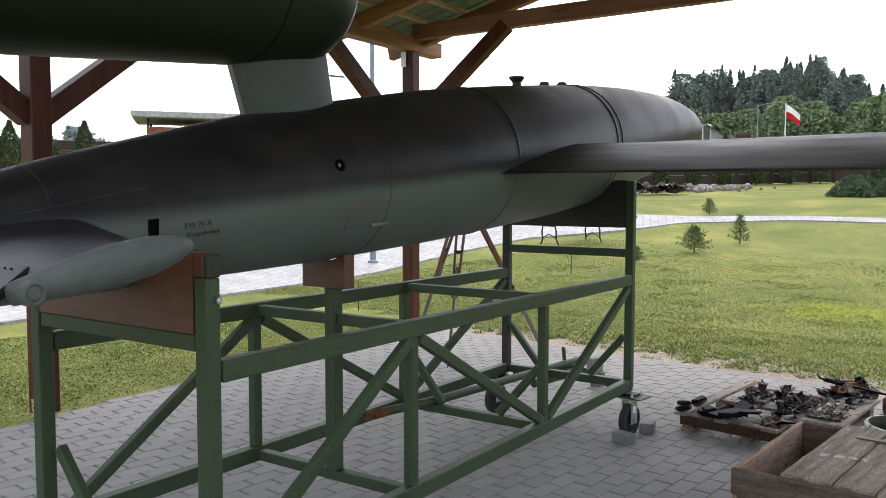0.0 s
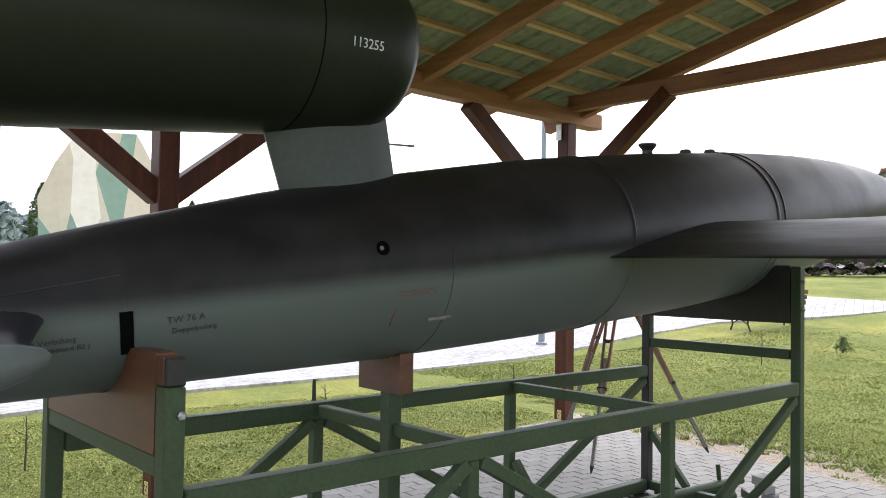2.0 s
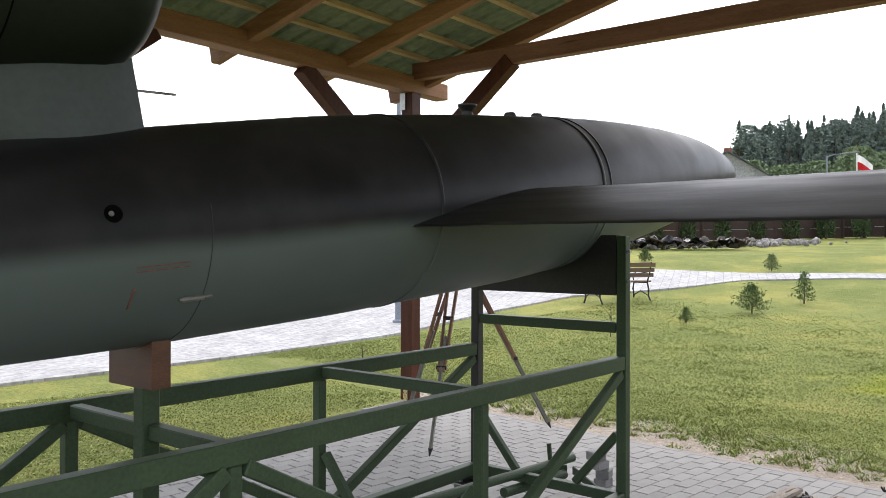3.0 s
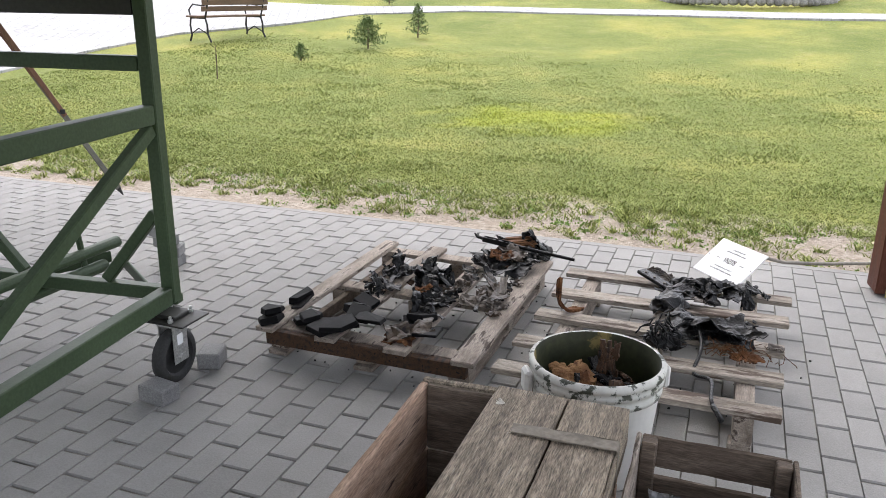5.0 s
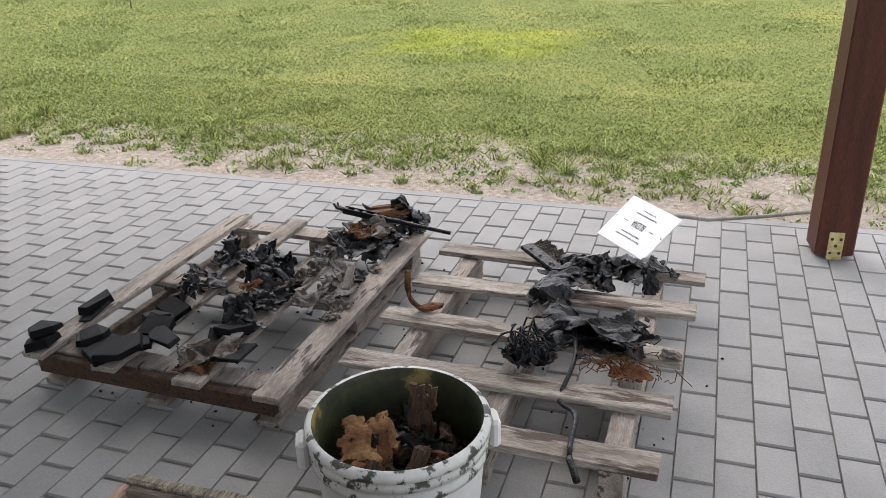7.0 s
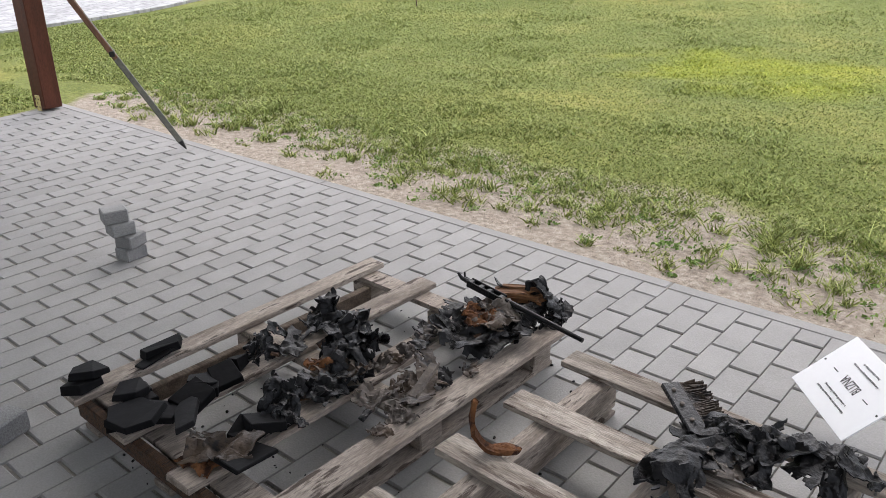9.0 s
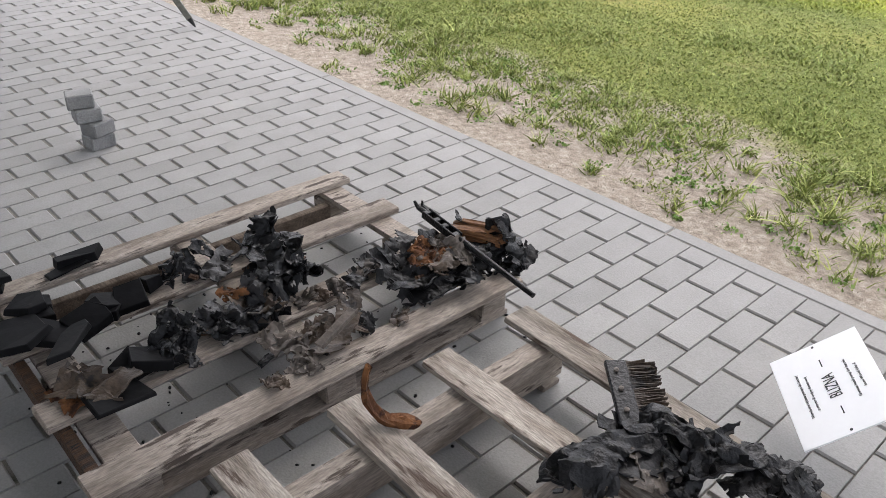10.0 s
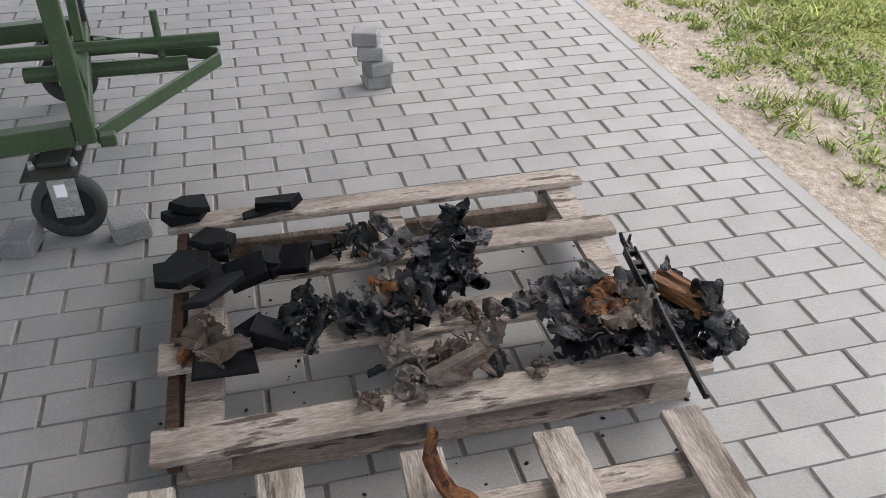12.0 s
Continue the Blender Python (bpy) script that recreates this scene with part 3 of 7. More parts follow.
path_near = sampled([(-8.2, -14), (-8.3, -5), (-8.6, -1.2), (-9.35, 1.0), (-9.5, 4.0), (-9.75, 7.0), (-10.5, 10.3), (-10.7, 12.7), (-9.4, 15.3), (-8.8, 17.0), (-6.6, 18.7), (-2.2, 19.4), (8, 19.3), (20, 18.0)], 60)
path_far = sampled([(-21, -16), (-20.5, -5), (-20.3, -1), (-19.5, 2), (-18.5, 6), (-17.5, 10), (-16, 13.5), (-13.6, 16.4), (-11.2, 17.5), (-9.3, 18.05), (-6.8, 19.4), (-2.3, 20.2), (8, 20.1), (20, 18.8)], 60)
draped_strip("walkway", path_near, path_far, PATHROWS, "pale grey paved path curving across the lawn", "path")

# ---- shelter: local x runs across the roof, y along the eaves ----
SHELTER = Matrix.Translation((-5.71, 3.86, 0)) @ Matrix.Rotation(radians(9.0), 4, "Z")
SPAN, PLATE_Z0, PLATE_Z1, SLOPE = 6.28, 3.04, 3.2, 0.24
shelter = thing("open_shelter", "open timber shelter with red-brown posts and low green roof", "shelter", SHELTER, kind="structure")


def add_post(x, y, top, w):
    bm = bmesh.new()
    box(bm, x - w / 2, x + w / 2, y - w / 2, y + w / 2, 0.015, top, 0.006)
    p = part("post", bm, REDWOOD, shelter, "red-brown stained square timber post")
    fy = y - w / 2
    bm = bmesh.new()
    box(bm, x - 0.03, x + 0.026, fy - 0.0055, fy - 0.0005, 0.0, 0.115, 0.002)
    part("bracket", bm, BRASSY, p, "yellow zinc post bracket")
    for dx, z in ((-0.018, 0.03), (0.014, 0.03), (-0.018, 0.088), (0.014, 0.088), (-0.002, 0.06)):
        bm = bmesh.new()
        lathe(bm, [(0.0062, 0), (0.0062, 0.002), (0.003, 0.0035)], 8, Matrix.Translation((x + dx, fy - 0.0055, z)) @ Matrix.Rotation(radians(90), 4, "X"))
        part("screw", bm, INK, p)


for px, py, w in ((0, 0, 0.14), (0.06, -4.29, 0.14), (SPAN + 0.022, -1.0, 0.145), (SPAN + 0.022, -5.2, 0.145)):
    add_post(px, py, PLATE_Z0, w)
for ex in (0.0, SPAN):
    bm = bmesh.new()
    box(bm, ex - 0.08, ex + 0.08, -5.6, 0.5, PLATE_Z0, PLATE_Z1, 0.006)
    part("plate_beam", bm, PINE_Y, shelter, "sawn pine wall plate")


def brace(a, b):
    bm = bmesh.new()
    beam(bm, a, b, 0.13, 0.14, 0.006)
    part("brace", bm, REDWOOD, shelter, "red-brown diagonal knee brace")


for py in (0.0, -4.29):
    for s in (-1, 1):
        if not (s > 0 and py == 0.0):
            brace((0.03, py + s * 0.03, 1.97), (0.0, py + s * 1.44, PLATE_Z0))
brace((0.03, 0, 2.24), (1.19, 0, 3.2))
brace((SPAN, -1.0, 1.97), (SPAN, -2.42, PLATE_Z0))
for ty, tz in ((0.0, 3.24), (-4.29, 3.24)):
    bm = bmesh.new()
    beam(bm, (0.05, ty, tz), (SPAN - 0.05, ty, tz), 0.1, 0.16, 0.006)
    part("tie_beam", bm, PINERED, shelter, "sawn pine tie beam across the gable")
half = SPAN / 2
RAF_Z = 3.175
for k in range(6):
    ry = 0.16 - 1.095 * k
    for side in (-1, 1):
        bm = bmesh.new()
        beam(bm, (half + side * (half + 0.4), ry, RAF_Z - 0.4 * SLOPE), (half, ry, RAF_Z + half * SLOPE), 0.09, 0.15, 0.005)
        part("rafter", bm, PINERED if k == 0 else PINE, shelter, "sawn pine rafter")
for side in (-1, 1):
    for k in range(9):
        d = 3.265 - k * 0.365
        z = RAF_Z + (half - d) * SLOPE + 0.075 * 1.02 + 0.022
        bm = bmesh.new()
        box(bm, half + side * d - 0.03, half + side * d + 0.03, -5.6, 0.24, z - 0.02, z + 0.02, 0.002)
        part("batten", bm, BATTEN, shelter, "pale roof batten")
    bm = bmesh.new()
    rows = []
    for i in range(241):
        y = -5.7 + 6.02 * i / 240
        lift = 0.018 if i % 8 in (0, 1) else 0.0
        rows.append([bm.verts.new((half + side * d, y, RAF_Z + (half - d) * SLOPE + 0.1225 + lift)) for d in (0.0, half + 0.5)])
    for r0, r1 in zip(rows, rows[1:]):
        bm.faces.new((r0[0], r0[1], r1[1], r1[0]))
    bmesh.ops.solidify(bm, geom=bm.faces[:], thickness=0.003)
    part("roof_sheet", bm, SHEET, shelter, "green ribbed metal roof sheet")
bm = bmesh.new()
box(bm, -0.07, 0.0, -0.09, -0.086, 2.87, 3.036, 0.001)
part("bracket", bm, STEEL, shelter, "zinc angle bracket at the post head")


# ---- flying bomb on its trolley: local x runs to the nose, y to the far side ----
AXIS = Matrix.Translation((-1.47, -1.23, 0)) @ Matrix.Rotation(radians(98.0), 4, "Z")
TOP = [(-1.3, 1.25), (-0.81, 1.375), (-0.55, 1.475), (-0.35, 1.54), (0.03, 1.64), (0.476, 1.752), (0.98, 1.852), (1.62, 1.968), (2.35, 2.07), (2.9, 2.135), (3.36, 2.187), (3.8, 2.225), (4.18, 2.25), (4.7, 2.268), (5.05, 2.262), (5.4, 2.235), (5.68, 2.185), (5.85, 2.125), (5.95, 2.06)]
BOTTOM = [(-1.3, 1.13), (-0.8, 1.14), (0.15, 1.172), (0.86, 1.197), (1.63, 1.244), (2.36, 1.305), (2.81, 1.345), (3.36, 1.42), (4.18, 1.57), (4.7, 1.68), (5.05, 1.765), (5.4, 1.86), (5.68, 1.945), (5.85, 2.0), (5.95, 2.045)]
MID_V = 0.434
bomb = thing("flying_bomb", "dark grey flying bomb with pale belly and pulse jet engine", "missile", AXIS)


def smooth_curve(table):
    xs = np.array([p[0] for p in table])
    ys = np.array([p[1] for p in table])

    def at(x):
        return float(np.mean([np.interp(x + d, xs, ys) for d in (-0.12, -0.06, 0, 0.06, 0.12)])) if xs[0] + 0.15 < x < xs[-1] - 0.2 else float(np.interp(x, xs, ys))
    return at


top_at, bottom_at = smooth_curve(TOP), smooth_curve(BOTTOM)


def body_point(u, ang, grow=0.0):
    """A point of the body's skin: ang 0 faces the walker's side, 90 up."""
    zc, r = (top_at(u) + bottom_at(u)) / 2, (top_at(u) - bottom_at(u)) / 2 + grow
    return Vector((u, MID_V - r * math.cos(radians(ang)), zc + r * math.sin(radians(ang))))


def body_section(name, u0, u1, label, grow=0.0, step=0.06, seg=64, closed=(False, False)):
    bm = bmesh.new()
    us = np.linspace(u0, u1, max(2, int(round((u1 - u0) / step)) + 1))
    rings = [[bm.verts.new(body_point(u, 360 * k / seg, grow)) for k in range(seg)] for u in us]
    for r0, r1 in zip(rings, rings[1:]):
        for k in range(seg):
            bm.faces.new((r0[k], r0[(k + 1) % seg], r1[(k + 1) % seg], r1[k]))
    bm.faces.new(rings[0])
    bm.faces.new(rings[-1][::-1])
    return part(name, bm, FUSELAGE, bomb, label, smooth=True)


def ease(ob, angle=35):
    me = ob.data
    me.shade_smooth()
    me.set_sharp_from_angle(angle=radians(angle))
    return ob


ease(body_section("tail_cone", -1.3, -0.0573, "dark over pale tail cone"))
ease(body_section("rear_fuselage", -0.057, 1.89, "dark upper, pale grey lower body skin"))
ease(body_section("centre_fuselage", 1.893, 3.088, "dark upper, pale grey lower body skin"))
ease(body_section("nose_fuselage", 3.091, 5.955, "rounded dark grey nose", step=0.04))
for u, w in ((1.8915, 0.012), (3.09, 0.03), (3.16, 0.014)):
    bm = bmesh.new()
    seg = 64
    rings = [[bm.verts.new(body_point(u + d * w, 360 * k / seg, g)) for k in range(seg)] for d, g in ((-0.5, 0.0), (-0.35, 0.0045), (0.35, 0.0045), (0.5, 0.0))]
    for r0, r1 in zip(rings, rings[1:]):
        for k in range(seg):
            bm.faces.new((r0[k], r0[(k + 1) % seg], r1[(k + 1) % seg], r1[k]))
    part("joint_ring", bm, FUSELAGE, bomb, smooth=True)
for u in (0.955,):
    bm = bmesh.new()
    pts = [body_point(u, a, 0.0006) for a in range(-75, 16, 3)]
    tube(bm, pts, 0.0011, 6)
    part("seam", bm, DIMINK, bomb)
bm = bmesh.new()
tube(bm, [body_point(-0.55 + 0.02 * k, 24, 0.0006) for k in range(0, 25)], 0.0014, 6)
part("seam", bm, DIMINK, bomb)
bm = bmesh.new()
tube(bm, [body_point(-0.34, a, 0.0006) for a in range(24, 90, 4)], 0.0011, 6)
part("seam", bm, DIMINK, bomb)


def on_body(u, ang, lift=0.0):
    """A frame on the skin: x along the body to the nose, y up the skin, z outwards."""
    p = body_point(u, ang, lift)
    x = (body_point(u + 0.02, ang) - body_point(u - 0.02, ang)).normalized()
    y = (body_point(u, ang + 2) - body_point(u, ang - 2)).normalized()
    y = (y - x * y.dot(x)).normalized()
    z = x.cross(y)
    m = Matrix((x, y, z)).transposed().to_4x4()
    m.translation = p
    return m


# lifting-point recess with its ring; a flat black disc colours in the bore's shade
bm = bmesh.new()
m = on_body(0.687, 15)
lathe(bm, [(0.023, -0.004), (0.023, 0.002), (0.018, 0.003), (0.017, -0.02)], 24, m, cap=False)
ring_ob = part("lifting_socket", bm, DARKHOLE, bomb, "round black lifting socket")
bm = bmesh.new()
lathe(bm, [(0.0175, 0.0), (0.0175, 0.0016)], 24, m)
part("socket_bore", bm, DARKHOLE, ring_ob)
bm = bmesh.new()
lathe(bm, [(0.007, 0.0), (0.007, 0.004), (0.005, 0.004)], 16, m @ Matrix.Translation((-0.006, 0, 0)))
part("socket_pin", bm, TRIPODGREY, ring_ob)
# slot, latch and stencils
bm = bmesh.new()
box(bm, -0.016, 0.016, -0.055, 0.055, -0.002, 0.0025, 0, on_body(-0.055, -14))
part("slot", bm, DARKHOLE, bomb, "black painted slot mark")
bm = bmesh.new()
box(bm, -0.016, 0.016, -0.025, 0.025, -0.002, 0.0025, 0, on_body(-0.36, -24))
part("slot", bm, DARKHOLE, bomb, "black painted slot mark")
bm = bmesh.new()
box(bm, -0.045, 0.03, -0.007, 0.007, -0.002, 0.012, 0.004, on_body(0.93, -32))
box(bm, 0.03, 0.055, -0.004, 0.004, -0.002, 0.008, 0.002, on_body(0.93, -32))
part("latch", bm, TRIPODGREY, bomb, "small metal hatch latch")


def stencil(text, size, u, ang, material, turn=0.0):
    words("stencil", text, size, on_body(u, ang, 0.0012) @ Matrix.Rotation(radians(turn), 4, "Z"), material, bomb)


stencil("TW 76 A", 0.026, 0.09, -10, DIMINK)
stencil("Doppelpolung", 0.021, 0.115, -17, DIMINK)
stencil("Kfz Verladung", 0.021, -0.23, -13, DIMINK)
stencil("( Pallungsabstand B2 )", 0.019, -0.22, -19, DIMINK)


def dashes(u, ang, rows, material):
    bm = bmesh.new()
    for r, w in enumerate(rows):
        box(bm, -w / 2, w / 2, -0.0015, 0.0015, 0, 0.001, 0, on_body(u, ang, 0.001) @ Matrix.Translation((0, -0.012 * r, 0)))
    part("stencil", bm, material, bomb, "faint stencil lines")


dashes(0.82, -12, (0.15, 0.15), REDINK)
bm = bmesh.new()
m = on_body(0.745, -28, 0.001)
beam(bm, m @ Vector((0.005, 0.03, 0)), m @ Vector((-0.004, -0.03, 0)), 0.005, 0.002, 0)
beam(bm, m @ Vector((0.012, 0.028, 0)), m @ Vector((-0.003, 0.016, 0)), 0.004, 0.002, 0)
part("stencil", bm, REDINK, bomb, "small red arrow mark")

# cap fittings on the back
for u, r, h in ((2.52, 0.035, 0.05), (2.86, 0.03, 0.018), (3.1, 0.03, 0.018)):
    bm = bmesh.new()
    z0 = top_at(u) - 0.01
    prof = [(r * 0.75, 0), (r * 0.7, h * 0.5), (r * 1.25, h), (r * 1.25, h + 0.008), (r * 0.9, h + 0.008)] if h > 0.03 else [(r, 0), (r, h), (r * 0.8, h + 0.01)]
    lathe(bm, prof, 20, Matrix.Translation((u, MID_V, z0)))
    part("filler_cap", bm, BLACKISH, bomb, smooth=False)

# wing with a rounded section, level across, pitched with the body


def wing_half(side):
    bm = bmesh.new()
    chord, te_u, te_z, pitch = 1.05, 1.735, 1.552, 0.115
    vs = [MID_V - side * d for d in (0.3, 0.8, 1.4, 2.0, 2.45, 2.62, 2.69)]
    scale_t = [1, 1, 1, 1, 1, 0.8, 0.25]
    sec = []
    for k in range(40):
        a = 2 * math.pi * k / 40
        s = 0.5 - 0.5 * math.cos(a)
        t = 0.6 * (0.2969 * math.sqrt(s) - 0.126 * s - 0.3516 * s * s + 0.2843 * s ** 3 - 0.1015 * s ** 4)
        sec.append((s, t * 1.5 if a < math.pi else -t * 0.6))
    rings = []
    for v, q in zip(vs, scale_t):
        ring = []
        for s, t in sec:
            ring.append(bm.verts.new((te_u + chord * (1 - s), v, te_z + pitch * chord * (1 - s) + t * chord * q + 0.01 + 0.004 * math.sin(9 * v + 6 * s))))
        rings.append(ring)
    for r0, r1 in zip(rings, rings[1:]):
        for k in range(40):
            bm.faces.new((r0[k], r0[(k + 1) % 40], r1[(k + 1) % 40], r1[k]))
    bm.faces.new(rings[0])
    bm.faces.new(rings[-1][::-1])
    return part("wing", bm, WINGTOP, bomb, "dark grey sheet-metal wing", smooth=True)


for s in (1, -1):
    ease(wing_half(s), 50)

# pulse jet and its pylon
R = 0.285
prof = [(0.13, 0.86), (0.16, 0.885), (0.2, 0.885), (0.232, 0.868), (0.258, 0.83), (0.275, 0.77), (0.283, 0.7), (R, 0.64), (R, 0.472)]


def engine_part(name, prof, material, label, parent=bomb):
    bm = bmesh.new()
    vs = lathe(bm, [(r, 0) for r, u in prof], 64)
    for i, v in enumerate(vs):
        r, u = prof[i // 64]
        k = i % 64
        a = 2 * math.pi * k / 64
        v.co = (u, MID_V - r * math.cos(a), 2.165 + 0.1 * u + r * math.sin(a))
    return ease(part(name, bm, material, parent, label), 40)


engine = engine_part("engine_cowl", prof, ENGINE, "dark green rounded intake cowl")
engine_part("engine_tube", [(R, 0.468), (R, -0.2), (R - 0.004, -0.9), (0.24, -1.4), (0.2, -1.75), (0.195, -2.6), (0.205, -2.75)], ENGINE, "dark green pulse jet casing")
engine_part("engine_joint", [(R - 0.01, 0.474), (R + 0.001, 0.472), (R + 0.001, 0.468), (R - 0.01, 0.466)], DARKHOLE, "")
words("serial_number", "113255", 0.042, Matrix(((0.995, 0, 0, 0.625), (0, -0.156, -0.988, MID_V - (R + 0.0012) * 0.988), (0.1, 0.988, -0.156, 2.231 - (R + 0.0012) * 0.156), (0, 0, 0, 1))), PALEINK, engine)
bm = bmesh.new()
pl = [((0.40, 1.995), (0.50, 1.74)), ((0.90, 2.04), (0.945, 1.83))]
n = 14
for (a, b) in ((pl[0], pl[1]),):
    rings = []
    for k in range(2 * n):
        s = k / n if k < n else (2 * n - k) / n
        t = 0.1 * (math.sin(math.pi * min(1, s * 0.9 + 0.02)) ** 0.6) if s < 1 else 0.03
        sg = -1 if k < n else 1
        tp = (a[0][0] + (b[0][0] - a[0][0]) * s, MID_V + sg * t, a[0][1] + (b[0][1] - a[0][1]) * s)
        bt = (a[1][0] + (b[1][0] - a[1][0]) * s, MID_V + sg * t, a[1][1] + (b[1][1] - a[1][1]) * s - 0.03)
        rings.append((bm.verts.new(tp), bm.verts.new(bt)))
    for r0, r1 in zip(rings, rings[1:] + rings[:1]):
        bm.faces.new((r0[0], r0[1], r1[1], r1[0]))
    bm.faces.new([r[0] for r in rings])
    bm.faces.new([r[1] for r in rings][::-1])
ease(part("pylon", bm, PYLON, bomb, "grey-green engine pylon"), 40)
bm = bmesh.new()
tube(bm, [(0.90, MID_V, 1.947), (1.045, MID_V, 1.955)], 0.004, 8)
part("probe", bm, STEEL, bomb, "thin metal probe")
# tailplane, elevator and tip pods
for s in (1, -1):
    bm = bmesh.new()
    rings = []
    for v, te, le, z, thick in ((MID_V - s * 0.08, -0.72, -0.2, 1.33, 0.05), (MID_V - s * 0.83, -0.72, -0.46, 1.306, 0.02)):
        ring = []
        for k in range(20):
            a = 2 * math.pi * k / 20
            f = 0.5 - 0.5 * math.cos(a)
            t = thick * math.sin(a) * (0.35 + 0.65 * f)
            u = te + (le - te) * f
            ring.append(bm.verts.new((u, v, z + 0.1 * (u + 0.7) + t)))
        rings.append(ring)
    for k in range(20):
        bm.faces.new((rings[0][k], rings[0][(k + 1) % 20], rings[1][(k + 1) % 20], rings[1][k]))
    bm.faces.new(rings[0])
    bm.faces.new(rings[1][::-1])
    ease(part("tailplane", bm, STABLE, bomb, "satin grey tailplane"), 40)
    bm = bmesh.new()
    lathe(bm, [(0.021, -0.02), (0.024, 0.0), (0.036, 0.1), (0.043, 0.19), (0.04, 0.27), (0.029, 0.33), (0.015, 0.365), (0.003, 0.374)], 24, Matrix.Translation((-0.775, MID_V - s * 0.84, 1.287)) @ Matrix.Rotation(radians(79.5), 4, "Y"))
    pod = part("tip_pod", bm, PODGREY, bomb, "grey-green streamlined tip fairing", smooth=True)
    bm = bmesh.new()
    lathe(bm, [(0.023, 0), (0.023, 0.02), (0.018, 0.023), (0.014, 0.02), (0.009, 0.023), (0.003, 0.023)], 20, Matrix.Translation((-0.775, MID_V - s * 0.86, 1.285)) @ Matrix.Rotation(radians(90 * s), 4, "X"))
    part("hinge_boss", bm, PODGREY, pod, "round hinge boss")
    bm = bmesh.new()
    hinge, tipu = (-0.735, 1.312), (-0.9, 1.212)
    v0, v1 = MID_V - s * 0.16, MID_V - s * 0.8
    pts = []
    for v in (v0, v1):
        pts.append([bm.verts.new((hinge[0], v, hinge[1] + 0.018)), bm.verts.new((tipu[0], v, tipu[1])), bm.verts.new((hinge[0] - 0.012, v, hinge[1] - 0.02))])
    for k in range(3):
        bm.faces.new((pts[0][k], pts[0][(k + 1) % 3], pts[1][(k + 1) % 3], pts[1][k]))
    bm.faces.new(pts[0])
    bm.faces.new(pts[1][::-1])
    bmesh.ops.bevel(bm, geom=bm.edges[:], offset=0.004, segments=2, affect="EDGES")
    el = part("elevator", bm, STABLE, bomb, "satin grey elevator with rivet rows, drooped")
    if s == 1:
        d = (Vector((tipu[0], 0, tipu[1])) - Vector((hinge[0], 0, hinge[1] + 0.018)))
        up = Vector((d.z, 0, -d.x)).normalized()
        if up.z < 0:
            up = -up
        bm = bmesh.new()
        for k in range(26):
            p = Vector((hinge[0], v0 + (v1 - v0) * (k + 1) / 28, hinge[1] + 0.018)) + d * 0.08 + up * 0.001
            bmesh.ops.create_icosphere(bm, subdivisions=1, radius=0.0024, matrix=Matrix.Translation(p))
        for row in range(4):
            for k in range(9):
                p = Vector((hinge[0], v0 + (v1 - v0) * (0.16 + 0.22 * row), hinge[1] + 0.018)) + d * (0.14 + 0.09 * k) + up * 0.001
                bmesh.ops.create_icosphere(bm, subdivisions=1, radius=0.0018, matrix=Matrix.Translation(p))
        part("rivets", bm, DARKHOLE, el, "rows of dark rivets")
bm = bmesh.new()
box(bm, -1.3, -0.95, MID_V - 0.02, MID_V + 0.02, 1.14, 1.98, 0.01)
part("tail_fin", bm, PODGREY, bomb, "pale grey tail fin")

# ---- trolley ----
stand = thing("display_trolley", "green welded steel trolley frame with wooden saddles and casters", "trolley", AXIS)
FW, FL = 0.87, 3.19


def bar(name, a, b, w=0.05, h=0.05, mat=GREEN, label="", up=(0, 0, 1)):
    bm = bmesh.new()
    beam(bm, a, b, w, h, 0.004, up)
    return part(name, bm, mat, stand, label)


ZB, ZT = 0.3, 0.95
UR = -0.022
for v in (0.0, FW):
    v0 = 0.02 if v == 0 else 0.895
    bar("leg", (UR, v0, 0.27), (UR, v0, 1.225 if v == 0 else 1.1), 0.052, 0.052)
    # far-side front leg is drawn black, the other legs green
    bar("leg", (FL, v, 0.27), (FL, v, 1.555), 0.05, 0.05, GREEN if v == 0 else BLACKISH, "" if v == 0 else "black front leg")
    bar("long_rail", (0.01, v0, ZT), (FL - 0.03, v, ZT), 0.05, 0.065)
    bar("long_rail", (0.01, v0, ZB), (FL - 0.03, v, ZB), 0.05, 0.065)
    us = (0.03, 0.945, 2.045, FL - 0.03)
    for u in us[1:3]:
        w = v0 + (v - v0) * u / FL
        bar("upright", (u, w, ZB + 0.033), (u, w, ZT - 0.033), 0.044, 0.044)
    bar("diagonal", (us[0] + 0.02, v, ZB + 0.04), (us[1] - 0.03, v, ZT - 0.04), 0.036, 0.045)
    bar("diagonal", (us[1] + 0.03, v, ZT - 0.04), (us[2] - 0.03, v, ZB + 0.04), 0.036, 0.045)
    bar("diagonal", (us[2] + 0.03, v, ZB + 0.04), (us[3] - 0.0, v, ZT - 0.05), 0.036, 0.045)
    s = 1 if v == 0 else -1
    for u, leg_h in ((FL, 0.6), (2.045, 0.6), (0.0, 0.58)):
        bar("gusset", (u, v + s * 0.03, leg_h), (u, v + s * 0.26, ZB + 0.03), 0.034, 0.04)
for u in (0.945, 2.045):
    bar("cross_rail", (u, 0.026, ZT + 0.004), (u, FW - 0.026, ZT + 0.004), 0.045, 0.045)
    bar("cross_rail", (u, 0.026, ZB), (u, FW - 0.026, ZB), 0.045, 0.045)
for u, zz in ((UR, 1.036), (FL, 1.115), (UR, ZB), (FL, ZB)):
    bar("cross_rail", (u, 0.05 if u == UR else 0.03, zz), (u, (0.865 if u == UR else FW - 0.03), zz), 0.045, 0.05)
